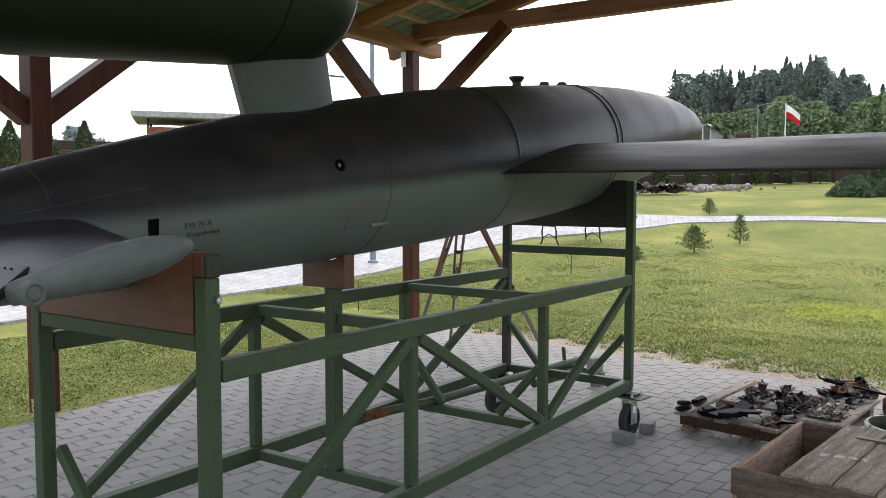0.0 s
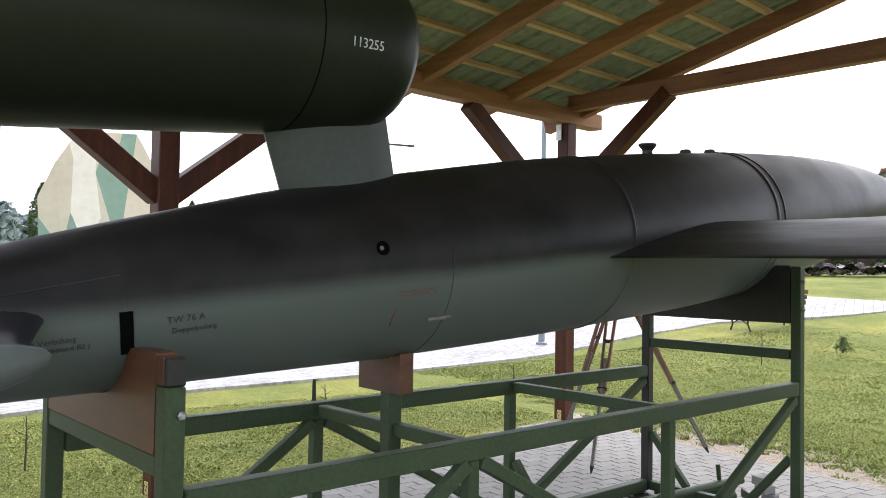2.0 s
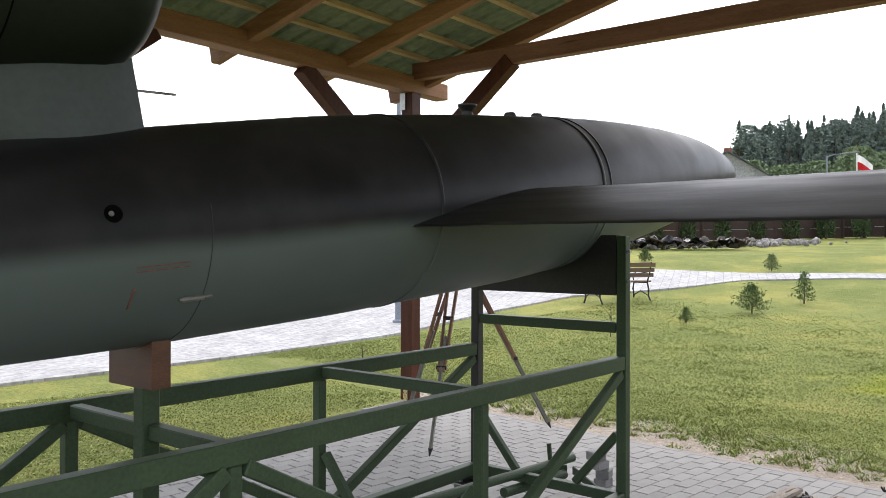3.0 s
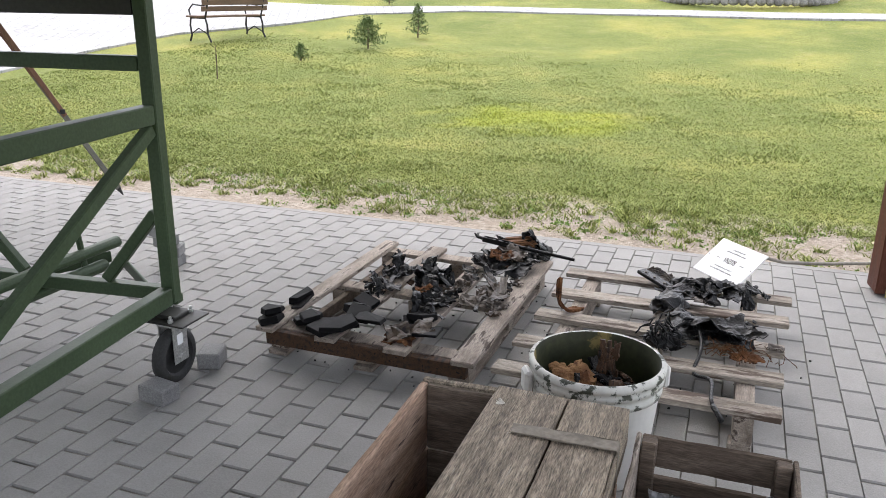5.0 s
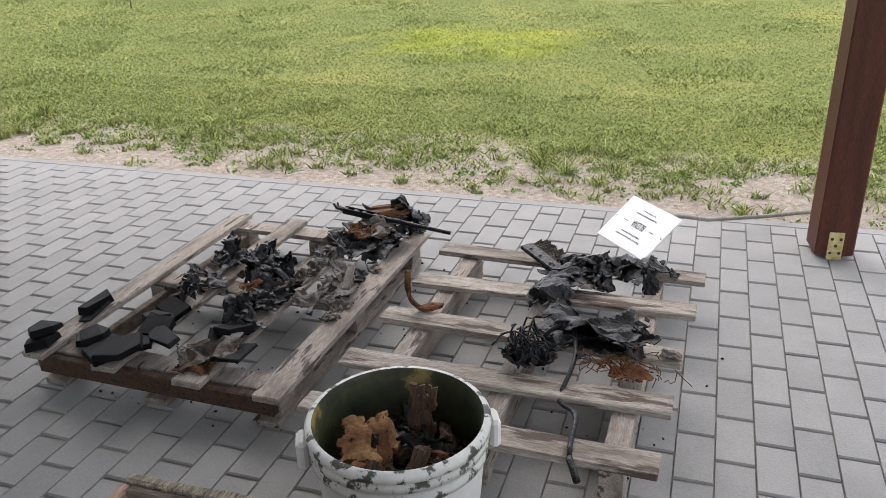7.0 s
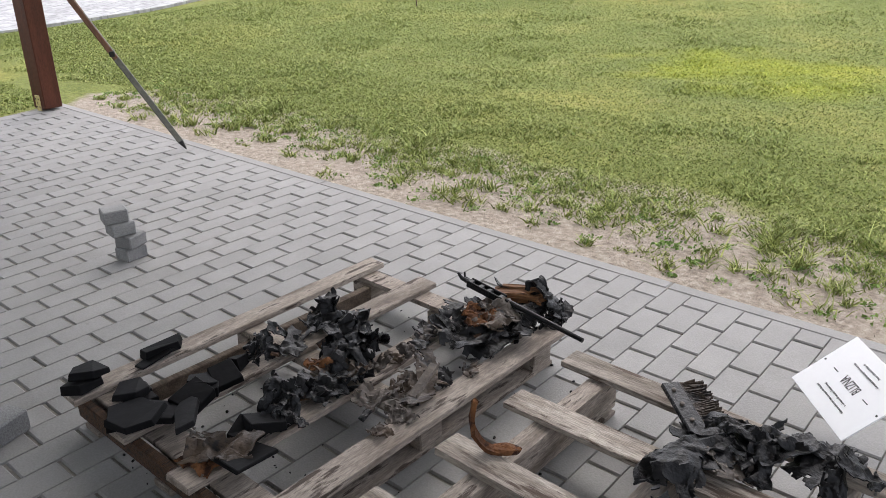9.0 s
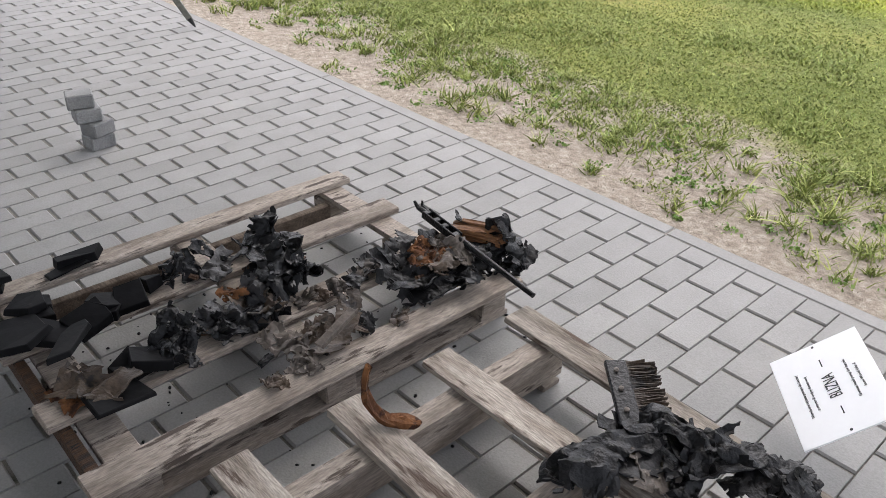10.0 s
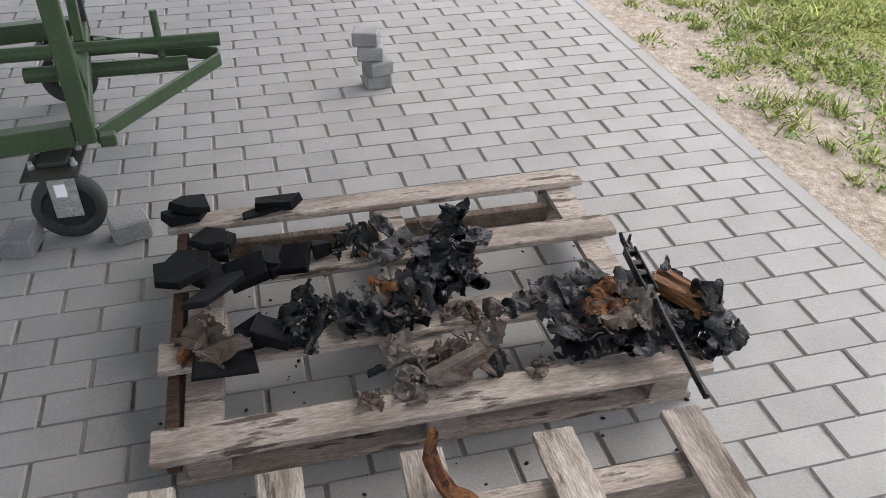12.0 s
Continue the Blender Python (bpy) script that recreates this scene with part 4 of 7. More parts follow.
bar("saddle_post", (0.935, MID_V - 0.03, ZB + 0.024), (0.935, MID_V - 0.03, 1.085), 0.055, 0.055)


def saddle(name, u, thick, z0, z1, v0, v1, mat, label, grow=0.004):
    """A board with its upper edge cut to the body's round."""
    bm = bmesh.new()
    zc, r = (top_at(u) + bottom_at(u)) / 2, (top_at(u) - bottom_at(u)) / 2 + grow
    line = []
    for k in range(33):
        v = v0 + (v1 - v0) * k / 32
        d = v - MID_V
        cut = zc - math.sqrt(r * r - d * d) if abs(d) < r else 9
        line.append((v, min(z1, cut)))
    front = [bm.verts.new((u - thick / 2, v, z)) for v, z in line] + [bm.verts.new((u - thick / 2, v1, z0)), bm.verts.new((u - thick / 2, v0, z0))]
    back = [bm.verts.new((u + thick / 2, v.co.y, v.co.z)) for v in front]
    nn = len(front)
    for k in range(nn):
        bm.faces.new((front[k], front[(k + 1) % nn], back[(k + 1) % nn], back[k]))
    bm.faces.new(front[::-1])
    bm.faces.new(back)
    return part(name, bm, mat, stand, label)


saddle("saddle_board", UR, 0.05, 1.062, 1.3, 0.052, 0.864, SADDLE, "varnished red-brown plywood saddle board")
saddle("saddle_board", 0.92, 0.06, 1.087, 1.24, MID_V - 0.13, MID_V + 0.1, SADDLE, "small varnished wooden saddle block")
saddle("saddle_board", FL, 0.045, 1.27, 1.56, 0.029, FW - 0.029, BLACKISH, "black painted saddle board")
for v, s in ((0.02, -1),):
    bm = bmesh.new()
    box(bm, UR - 0.024, UR + 0.024, v + s * 0.012, v + s * 0.03, 1.227, 1.292, 0.003)
    part("saddle_end", bm, BLACKISH, stand, "black painted board end")
    bm = bmesh.new()
    box(bm, UR - 0.024, UR + 0.024, min(v + s * 0.011, v - s * 0.031), max(v + s * 0.011, v - s * 0.031), 1.227, 1.294, 0.003)
    part("saddle_end", bm, SADDLE, stand, "varnished plywood board end")
for u, zz in ((0.0, 1.16), (FL, 1.34), (FL, 1.48)):
    for v in (0.0,):
        bm = bmesh.new()
        lathe(bm, [(0.011, 0), (0.011, 0.007), (0.006, 0.012)], 6, Matrix.Translation((u - 0.01, v - (0.012 if u == 0.0 else 0.03), zz)) @ Matrix.Rotation(radians(90), 4, "X"))
        part("bolt", bm, STEEL, stand)


def caster(u, v, turn):
    m = Matrix.Translation((u, v, 0)) @ Matrix.Rotation(radians(turn), 4, "Z")
    bm = bmesh.new()
    box(bm, -0.075, 0.075, -0.11, 0.075, 0.247, 0.254, 0.002, m)
    plate = part("caster", bm, BLACKISH, stand, "black swivel caster with rubber tyre")
    bm = bmesh.new()
    for s in (-1, 1):
        box(bm, -0.035, 0.04, s * 0.03 - 0.002, s * 0.03 + 0.002, 0.08, 0.245, 0.001, m)
    box(bm, -0.045, 0.045, -0.034, 0.034, 0.222, 0.246, 0.006, m)
    part("fork", bm, STEEL, plate, "zinc fork")
    w = m @ Matrix.Translation((0.0, 0, 0.101)) @ Matrix.Rotation(radians(90), 4, "X")
    bm = bmesh.new()
    lathe(bm, [(0.074, -0.022), (0.09, -0.024), (0.1, -0.016), (0.101, 0), (0.1, 0.016), (0.09, 0.024), (0.074, 0.022)], 40, w, cap=False)
    part("tyre", bm, TYRE, plate, "black rubber tyre", smooth=True)
    bm = bmesh.new()
    lathe(bm, [(0.02, -0.026), (0.024, -0.014), (0.066, -0.012), (0.076, -0.02), (0.076, 0.02), (0.066, 0.012), (0.024, 0.014), (0.02, 0.026)], 32, w)
    part("rim", bm, IRON, plate, "dark grey metal rim")
    bm = bmesh.new()
    lathe(bm, [(0.012, -0.04), (0.012, 0.04)], 10, w)
    part("axle", bm, STEEL, plate)
    bm = bmesh.new()
    box(bm, -0.018, 0.012, -0.0345 - 0.0008, -0.0345 + 0.0008, 0.15, 0.19, 0, m)
    part("sticker", bm, WHITE, plate, "white maker's sticker")
    bm = bmesh.new()
    box(bm, -0.04, 0.04, -0.05, 0.05, 0.254, 0.268, 0.003, m)
    part("pad", bm, BLACKISH, plate)
    for dx in (-0.055, 0.055):
        for dy in (-0.045, 0.045):
            bm = bmesh.new()
            lathe(bm, [(0.01, 0.254), (0.01, 0.264), (0.006, 0.264), (0.006, 0.276)], 6, m @ Matrix.Translation((dx, dy, 0)))
            part("bolt", bm, STEEL, plate)


for u, v, t in ((3.1, -0.045, -8), (3.1, FW + 0.03, -8), (UR, 0.02, 20), (UR, 0.895, 10)):
    caster(u, v, t)
# towing bar stowed lengthwise and the drawbar triangle
bm = bmesh.new()
tube(bm, [(1.72, 0.76, 0.335), (2.1, 0.66, 0.338), (3.64, 0.53, 0.318)], 0.024, 14)
tow = part("tow_tube", bm, GREEN, stand, "green steel tow tube", smooth=False)
bm = bmesh.new()
tube(bm, [(1.6, 0.79, 0.33), (1.72, 0.76, 0.335)], 0.026, 14)
part("tube_end", bm, RUST, tow, "rusty bare tube end")
bm = bmesh.new()
tube(bm, [(3.44, 0.545, 0.25), (3.44, 0.565, 0.43)], 0.013, 10)
part("handle", bm, GREEN, tow, "upright handle pin")
bm = bmesh.new()
tube(bm, [(3.0, 0.56, 0.262), (3.52, 0.515, 0.252)], 0.026, 14)
part("drawbar_tube", bm, GREEN, stand)
for v in (0.06, FW - 0.04):
    bar("drawbar_arm", (FL + 0.02, v, 0.25), (3.63, 0.52 if v < 0.4 else 0.56, 0.25), 0.012, 0.05)
    bm = bmesh.new()
    box(bm, FL + 0.03, FL + 0.075, v - 0.06, v - 0.02, 0.24, 0.275, 0.004)
    part("tow_lug", bm, GREEN, stand)


# ---- loose blocks ----
def block_thing(x, y, z, turn, size=(0.1, 0.2, 0.06), label="grey concrete paving block", group="", jitter=0):
    bm = bmesh.new()
    box(bm, -size[0] / 2, size[0] / 2, -size[1] / 2, size[1] / 2, 0, size[2], 0.005)
    ob = part("paving_block", bm, BLOCK)
    ob.matrix_world = pose(x, y, z, 0, 0, turn)
    return tagged(ob, label, "paving block", group)


for k, (dx, dy, t) in enumerate(((0.0, 0.0, 6), (0.003, 0.004, 20), (-0.011, -0.02, -8), (-0.019, -0.032, -16))):
    block_thing(-2.7 + dx * 1.6, 2.87 + dy, 0.0555 * k, t, (0.085, 0.1, 0.055), "grey concrete block in a loose upright stack", "stacked blocks")
block_thing(-1.815, 1.705, 0.0, 82, (0.085, 0.115, 0.06), "grey concrete block chocking a caster", "wheel chocks")
block_thing(-1.815, 2.0, 0.0, 20, (0.085, 0.105, 0.065), "grey concrete block chocking a caster", "wheel chocks")


# ---- pallets ----
def slat(parent, x0, x1, y0, y1, z0, z1, mat, turn=0.0, label="", name="slat"):
    bm = bmesh.new()
    cx, cy = (x0 + x1) / 2, (y0 + y1) / 2
    vs = box(bm, x0 - cx, x1 - cx, y0 - cy, y1 - cy, z0, z1, 0.003)
    r = random.Random(int((x0 + 9) * 1000 + y0 * 77))
    for v in bm.verts:
        v.co += Vector((r.uniform(-1, 1), r.uniform(-1, 1), r.uniform(-0.6, 0.6))) * 0.0022
    ob = part(name, bm, mat, parent, label)
    ob.matrix_local = pose(cx, cy, 0, 0, 0, turn)
    return ob


p1 = thing("wooden_pallet", "weathered grey pallet strewn with charred wreckage on the paving", "pallet", pose(-1.27, 2.735, 0, 0, 0, 0.3))
# five lengthwise boards over cross boards, blocks beneath
for x, w in ((-0.405, 0.075), (-0.145, 0.085), (0.14, 0.09), (0.4, 0.085)):
    slat(p1, x - w / 2, x + w / 2, -0.6, 0.6, 0.104, 0.124, GREYWOOD, 0.3, "weathered grey deck board")
for y in (-0.5, 0.0, 0.52):
    slat(p1, -0.4, 0.4, y - 0.04, y + 0.04, 0.084, 0.103, GREYWOOD, -0.4, "weathered brown cross board")
for x in (-0.37, 0.0, 0.37):
    for y in (-0.5, 0.0, 0.52):
        slat(p1, x - 0.04, x + 0.04, y - 0.045, y + 0.045, 0.018, 0.083, GREYWOOD, 0, "brown pallet block", "pallet_block")
    slat(p1, x - 0.04, x + 0.04, -0.57, 0.58, 0.0, 0.017, GREYWOOD, 0.2, "", "runner")
slat(p1, 0.335, 0.36, -0.56, 0.58, 0.03, 0.083, GREYWOOD, 0, "", "side_board")
slat(p1, -0.345, -0.32, -0.56, 0.48, 0.03, 0.083, CRATEWOOD, 0, "brown stringer board", "side_board")

slat(p1, -0.41, 0.41, -0.578, -0.552, 0.045, 0.1035, BURNTWOOD, 0, "scorched dark front board", "front_board")
p2 = thing("wooden_pallet", "pale weathered slatted pallet with wire and scorched debris", "pallet", pose(-0.27, 2.68, 0, 0, 0, 0))
for k, (y, x0, x1, turn) in enumerate(((0.51, -0.46, 0.49, -0.6), (0.25, -0.46, 0.475, 1.2), (-0.03, -0.465, 0.455, -0.5), (-0.29, -0.475, 0.45, 1.0), (-0.53, -0.48, 0.44, 0.2))):
    slat(p2, x0, x1, y - 0.042, y + 0.042, 0.12, 0.14, GREYWOOD_X, turn, "pale weathered deck slat")
for x in (-0.33, 0.0, 0.33):
    slat(p2, x - 0.03, x + 0.03, -0.56, 0.54, 0.02, 0.119, GREYWOOD, 0.6, "weathered bearer", "bearer")
    slat(p2, x - 0.035, x + 0.035, -0.56, -0.5, 0.0, 0.02, GREYWOOD, 0, "", "foot")
    slat(p2, x - 0.035, x + 0.035, 0.46, 0.52, 0.0, 0.02, GREYWOOD, 0, "", "foot")

STRAP = surface("weathered_strap", (0.12, 0.1, 0.075), (0.22, 0.19, 0.15), 9, 0.6, 0.3, fine=60, bump=0.4)
# ---- chest with a two-board lid ----
chest = thing("wooden_chest", "long open brown wooden chest with a loose two-board lid", "chest", pose(-0.47, 1.07, 0, 0, 0, 2.2))


def board(parent, x0, x1, y0, y1, z0, z1, mat, name="board", label="", turn=0.0, bevel=0.004):
    bm = bmesh.new()
    cx, cy, cz = (x0 + x1) / 2, (y0 + y1) / 2, (z0 + z1) / 2
    box(bm, x0 - cx, x1 - cx, y0 - cy, y1 - cy, z0 - cz, z1 - cz, bevel)
    bmesh.ops.subdivide_edges(bm, edges=[e for e in bm.edges if e.calc_length() > 0.2], cuts=6)
    r = random.Random(int(1000 * (x0 + 3 * y0 + 7 * z0)) + 5)
    for v in bm.verts:
        v.co += Vector((r.uniform(-1, 1), r.uniform(-1, 1), r.uniform(-1, 1))) * 0.0016
    ob = part(name, bm, mat, parent, label)
    ob.matrix_local = pose(cx, cy, cz, 0, 0, turn)
    return ob


for z0, z1 in ((0.01, 0.19), (0.194, 0.38)):
    board(chest, -0.262, -0.242, -0.44, 0.44, z0, z1, CHESTWOOD, "side_wall", "reddish brown worn side board")
    board(chest, 0.24, 0.26, -0.44, 0.44, z0, z1, CHESTWOOD, "side_wall")
    board(chest, -0.24, 0.248, 0.42, 0.44, z0, z1, CRATEWOOD, "end_wall")
    board(chest, -0.24, 0.248, -0.44, -0.42, z0, z1, CRATEWOOD, "end_wall")
board(chest, -0.26, 0.262, 0.442, 0.465, 0.3, 0.385, OLDBOARD, "end_batten", "paint-flecked end batten")
board(chest, -0.26, 0.262, -0.465, -0.442, 0.28, 0.385, CRATEWOOD, "end_batten")
board(chest, -0.24, 0.248, -0.418, 0.418, 0.0, 0.014, CRATEWOOD, "floor_board")
lid = board(chest, -0.068, 0.112, -0.44, 0.455, 0.372, 0.397, OLDBOARD, "lid_board", "grey-brown lid board with pale paint patches", -1.5)
lid2 = board(chest, 0.117, 0.26, -0.44, 0.455, 0.37, 0.395, OLDBOARD, "lid_board", "grey-brown lid board with pale paint patches", -1.5)
board(chest, 0.03, 0.27, 0.235, 0.278, 0.399, 0.4025, STRAP, "iron_strap", "thin weathered iron strap across the lid", 0.5, 0.001)
board(chest, 0.2685, 0.272, 0.235, 0.278, 0.31, 0.401, STRAP, "iron_strap", "thin weathered iron strap bent down the side", 0.5, 0.001)
board(chest, 0.262, 0.267, -0.44, 0.455, 0.3, 0.392, OLDBOARD, "lid_edge", "", -1.0, 0.002)


def paint_patch(parent, x, y, z, rx, ry, seed, mat):
    """A worn spot of old paint with a ragged outline, lying on a board."""
    rng = random.Random(seed)
    bm = bmesh.new()
    ring = []
    for k in range(22):
        a = 2 * math.pi * k / 22
        q = 0.8 + 0.2 * math.sin(2 * a + seed) + 0.14 * math.sin(3 * a + 2 * seed) + rng.uniform(-0.06, 0.06)
        ring.append(bm.verts.new((x + rx * q * math.cos(a), y + ry * q * math.sin(a), z)))
    bm.faces.new(ring)
    r = bmesh.ops.extrude_face_region(bm, geom=bm.faces[:])
    bmesh.ops.translate(bm, vec=(0, 0, 0.0005), verts=[v for v in r["geom"] if isinstance(v, bmesh.types.BMVert)])
    return part("paint_patch", bm, mat, parent, "worn spot of pale paint")


PATCH = surface("flaked_white_paint", (0.4, 0.37, 0.31), (0.58, 0.55, 0.48), 30, 0.8, fine=120, bump=0.5, spots=(0.16, 0.125, 0.09), spot_scale=60, spot_at=0.55)
for k, (x, y, rx, ry) in enumerate(((-0.012, -0.095, 0.022, 0.026), (0.044, -0.077, 0.022, 0.03), (0.092, -0.063, 0.018, 0.026), (0.135, -0.06, 0.014, 0.02), (-0.03, 0.37, 0.017, 0.015))):
    paint_patch(chest, x, y, 0.3975, rx, ry, k, PATCH)

# ---- small slatted crate ----
crate = thing("slatted_crate", "dark weathered slatted crate holding scrap metal and plastic sheet", "crate", pose(-0.002, 1.298, 0, 0, 0, 1.5))
CX, CY, CH = 0.18, 0.235, 0.34
for sx in (-1, 1):
    for sy in (-1, 1):
        board(crate, sx * (CX - 0.03) - 0.018, sx * (CX - 0.03) + 0.018, sy * (CY - 0.03) - 0.018, sy * (CY - 0.03) + 0.018, 0.0, CH, CRATEWOOD, "corner_post")
    for z0, z1 in ((0.02, 0.11), (0.125, 0.22), (0.24, CH)):
        board(crate, sx * (CX - 0.005) - 0.006, sx * (CX - 0.005) + 0.006, -CY, CY, z0, z1, GREYWOOD if sx < 0 else CRATEWOOD, "side_slat")
for sy in (-1, 1):
    for z0, z1 in ((0.02, 0.115), (0.12, 0.232), (0.258, CH)):
        board(crate, -CX + 0.012, CX - 0.012, sy * (CY - 0.006) - 0.006, sy * (CY - 0.006) + 0.006, z0, z1, CRATEWOOD, "end_slat")
board(crate, -CX + 0.014, CX - 0.014, -CY + 0.014, CY - 0.014, 0.004, 0.018, CRATEWOOD, "bottom_board")


# ---- bucket ----
BK = (-0.357, 1.88)
bucket = thing("plastic_bucket", "dirty white plastic bucket full of rusty scrap", "bucket", pose(BK[0], BK[1], 0))
bm = bmesh.new()
lathe(bm, [(0.0, 0.0), (0.155, 0.0), (0.16, 0.006), (0.183, 0.27)], 56, cap=False)
part("body", bm, BUCKETW, bucket, "dirty white ribbed bucket wall", smooth=False).data.shade_smooth()
bm = bmesh.new()
lathe(bm, [(0.183, 0.27), (0.19, 0.272), (0.19, 0.283), (0.184, 0.287), (0.184, 0.302), (0.193, 0.304), (0.193, 0.318), (0.187, 0.326), (0.196, 0.33), (0.197, 0.345), (0.19, 0.352), (0.182, 0.352)], 56, cap=False)
part("rim", bm, RIM, bucket, "stained bucket rim", smooth=True)
bm = bmesh.new()
lathe(bm, [(0.182, 0.352), (0.178, 0.345), (0.174, 0.25), (0.156, 0.03), (0.0, 0.028)], 56, cap=False)
part("inside", bm, BUCKETIN, bucket, "mossy green-black inner wall", smooth=True)
for s in (-1, 1):
    bm = bmesh.new()
    box(bm, -0.03, 0.03, -0.012, 0.012, 0.255, 0.325, 0.008, Matrix.Rotation(radians(28), 4, "Z") @ Matrix.Translation((0, 0, 0)) @ Matrix.Translation((s * 0.205, 0, 0)) @ Matrix.Rotation(radians(90), 4, "Z"))
    part("handle_lug", bm, BUCKETW, bucket, "white handle lug")


# ---- wreckage ----
def crumpled(name, seed, w, d, material, place, label, category="scrap metal", group="wreckage", fold=0.5, holes=0.12, n=16, thick=0.003, turn=None, tilt=(0, 0), curl=0.0, ridges=2.0):
    """A torn, folded sheet: a plate creased by ridged noise, with curling ragged borders and some thickness."""
    rng = random.Random(seed)
    off = Vector((rng.uniform(0, 50), rng.uniform(0, 50), rng.uniform(0, 50)))
    bm = bmesh.new()
    n = int(n * 1.6)
    m = max(8, int(n * d / max(w, d) + 0.5))
    k = max(8, int(n * w / max(w, d) + 0.5))
    grid = []
    size = min(w, d)
    lift = [rng.uniform(-0.2, 0.35) for _ in range(4)]
    for i in range(k + 1):
        row = []
        for j in range(m + 1):
            s, t = i / k - 0.5, j / m - 0.5
            x, y = s * w, t * d
            q = Vector((x / size * ridges, y / size * ridges, 0)) + off
            crease = 1 - 2 * abs(noise.noise(q * 0.9))
            z = fold * size * (0.8 * noise.noise(q * 0.8) + 0.4 * crease * abs(crease) + 0.16 * (1 - 2 * abs(noise.noise(q * 2.3))) + 0.07 * noise.noise(q * 6.1))
            z += curl * (s * s * w + t * t * d)
            for e, amount in zip((s, -s, t, -t), lift):
                z += amount * size * max(0.0, e - 0.22) ** 1.5 * 2.2
            x += 0.2 * size * noise.noise(q + Vector((9, 0, 0))) + 0.07 * size * noise.noise(q * 3.7 + Vector((3, 0, 0)))
            y += 0.2 * size * noise.noise(q + Vector((0, 9, 0))) + 0.07 * size * noise.noise(q * 3.7 + Vector((0, 3, 0)))
            row.append(bm.verts.new((x, y, z)))
        grid.append(row)
    for i in range(k):
        for j in range(m):
            s, t = (i + 0.5) / k - 0.5, (j + 0.5) / m - 0.5
            rim = max(abs(s), abs(t)) * 2
            e = noise.noise(Vector((s * 4, t * 4, 3)) + off) + 0.45 * noise.noise(Vector((s * 13, t * 13, 8)) + off)
            if rim + 0.6 * e > 0.96 or (holes and e > 0.66 - holes):
                continue
            bm.faces.new((grid[i][j], grid[i + 1][j], grid[i + 1][j + 1], grid[i][j + 1]))
    bmesh.ops.delete(bm, geom=[v for v in bm.verts if not v.link_faces], context="VERTS")
    bm.normal_update()
    r = bmesh.ops.extrude_face_region(bm, geom=bm.faces[:])
    for v in [g for g in r["geom"] if isinstance(g, bmesh.types.BMVert)]:
        v.co += thick * v.normal
    ob = part(name, bm, material)
    ob.data.shade_smooth()
    ob.data.set_sharp_from_angle(angle=radians(38))
    rot = Euler((radians(tilt[0]), radians(tilt[1]), radians(turn if turn is not None else rng.uniform(0, 360)))).to_matrix().to_4x4()
    low = min((rot @ v.co).z for v in ob.data.vertices)
    ob.matrix_world = Matrix.Translation((place[0], place[1], place[2] - low)) @ rot
    return tagged(ob, label, category, group)


def chunk(name, seed, size, material, place, label, category="scrap metal", group="wreckage", turn=0, tilt=(0, 0), taper=0.75, bolt=False):
    """A broken angular slab with chipped corners."""
    rng = random.Random(seed)
    bm = bmesh.new()
    box(bm, -size[0] / 2, size[0] / 2, -size[1] / 2, size[1] / 2, 0, size[2])
    bmesh.ops.subdivide_edges(bm, edges=bm.edges[:], cuts=2, use_grid_fill=True)
    for v in bm.verts:
        q = v.co.z / size[2]
        v.co.x *= 1 - (1 - taper) * q * rng.uniform(0.3, 1.3)
        v.co.y *= 1 - (1 - taper) * q * rng.uniform(0.3, 1.3)
        v.co += Vector([rng.uniform(-0.09, 0.09) * s for s in size])
    ob = part(name, bm, material)
    rot = Euler((radians(tilt[0]), radians(tilt[1]), radians(turn))).to_matrix().to_4x4()
    low = min((rot @ v.co).z for v in ob.data.vertices)
    ob.matrix_world = Matrix.Translation((place[0], place[1], place[2] - low)) @ rot
    tagged(ob, label, category, group)
    return ob


def strand(name, seed, a, b, r, material, label, category="wire", sag=0.02, wob=0.012, n=14, group="wreckage"):
    rng = random.Random(seed)
    o = Vector((rng.uniform(0, 90), 3, 7))
    a, b = Vector(a), Vector(b)
    pts = []
    for k in range(n + 1):
        t = k / n
        w = math.sin(math.pi * t)
        q = Vector((t * 3, 0, 0)) + o
        pts.append(a.lerp(b, t) + w * wob * 2 * Vector((noise.noise(q), noise.noise(q + Vector((0, 5, 0))), noise.noise(q + Vector((0, 0, 5))))) - Vector((0, 0, sag * w)))
    bm = bmesh.new()
    tube(bm, pts, r, 8)
    return tagged(part(name, bm, material, smooth=True), label, category, group)


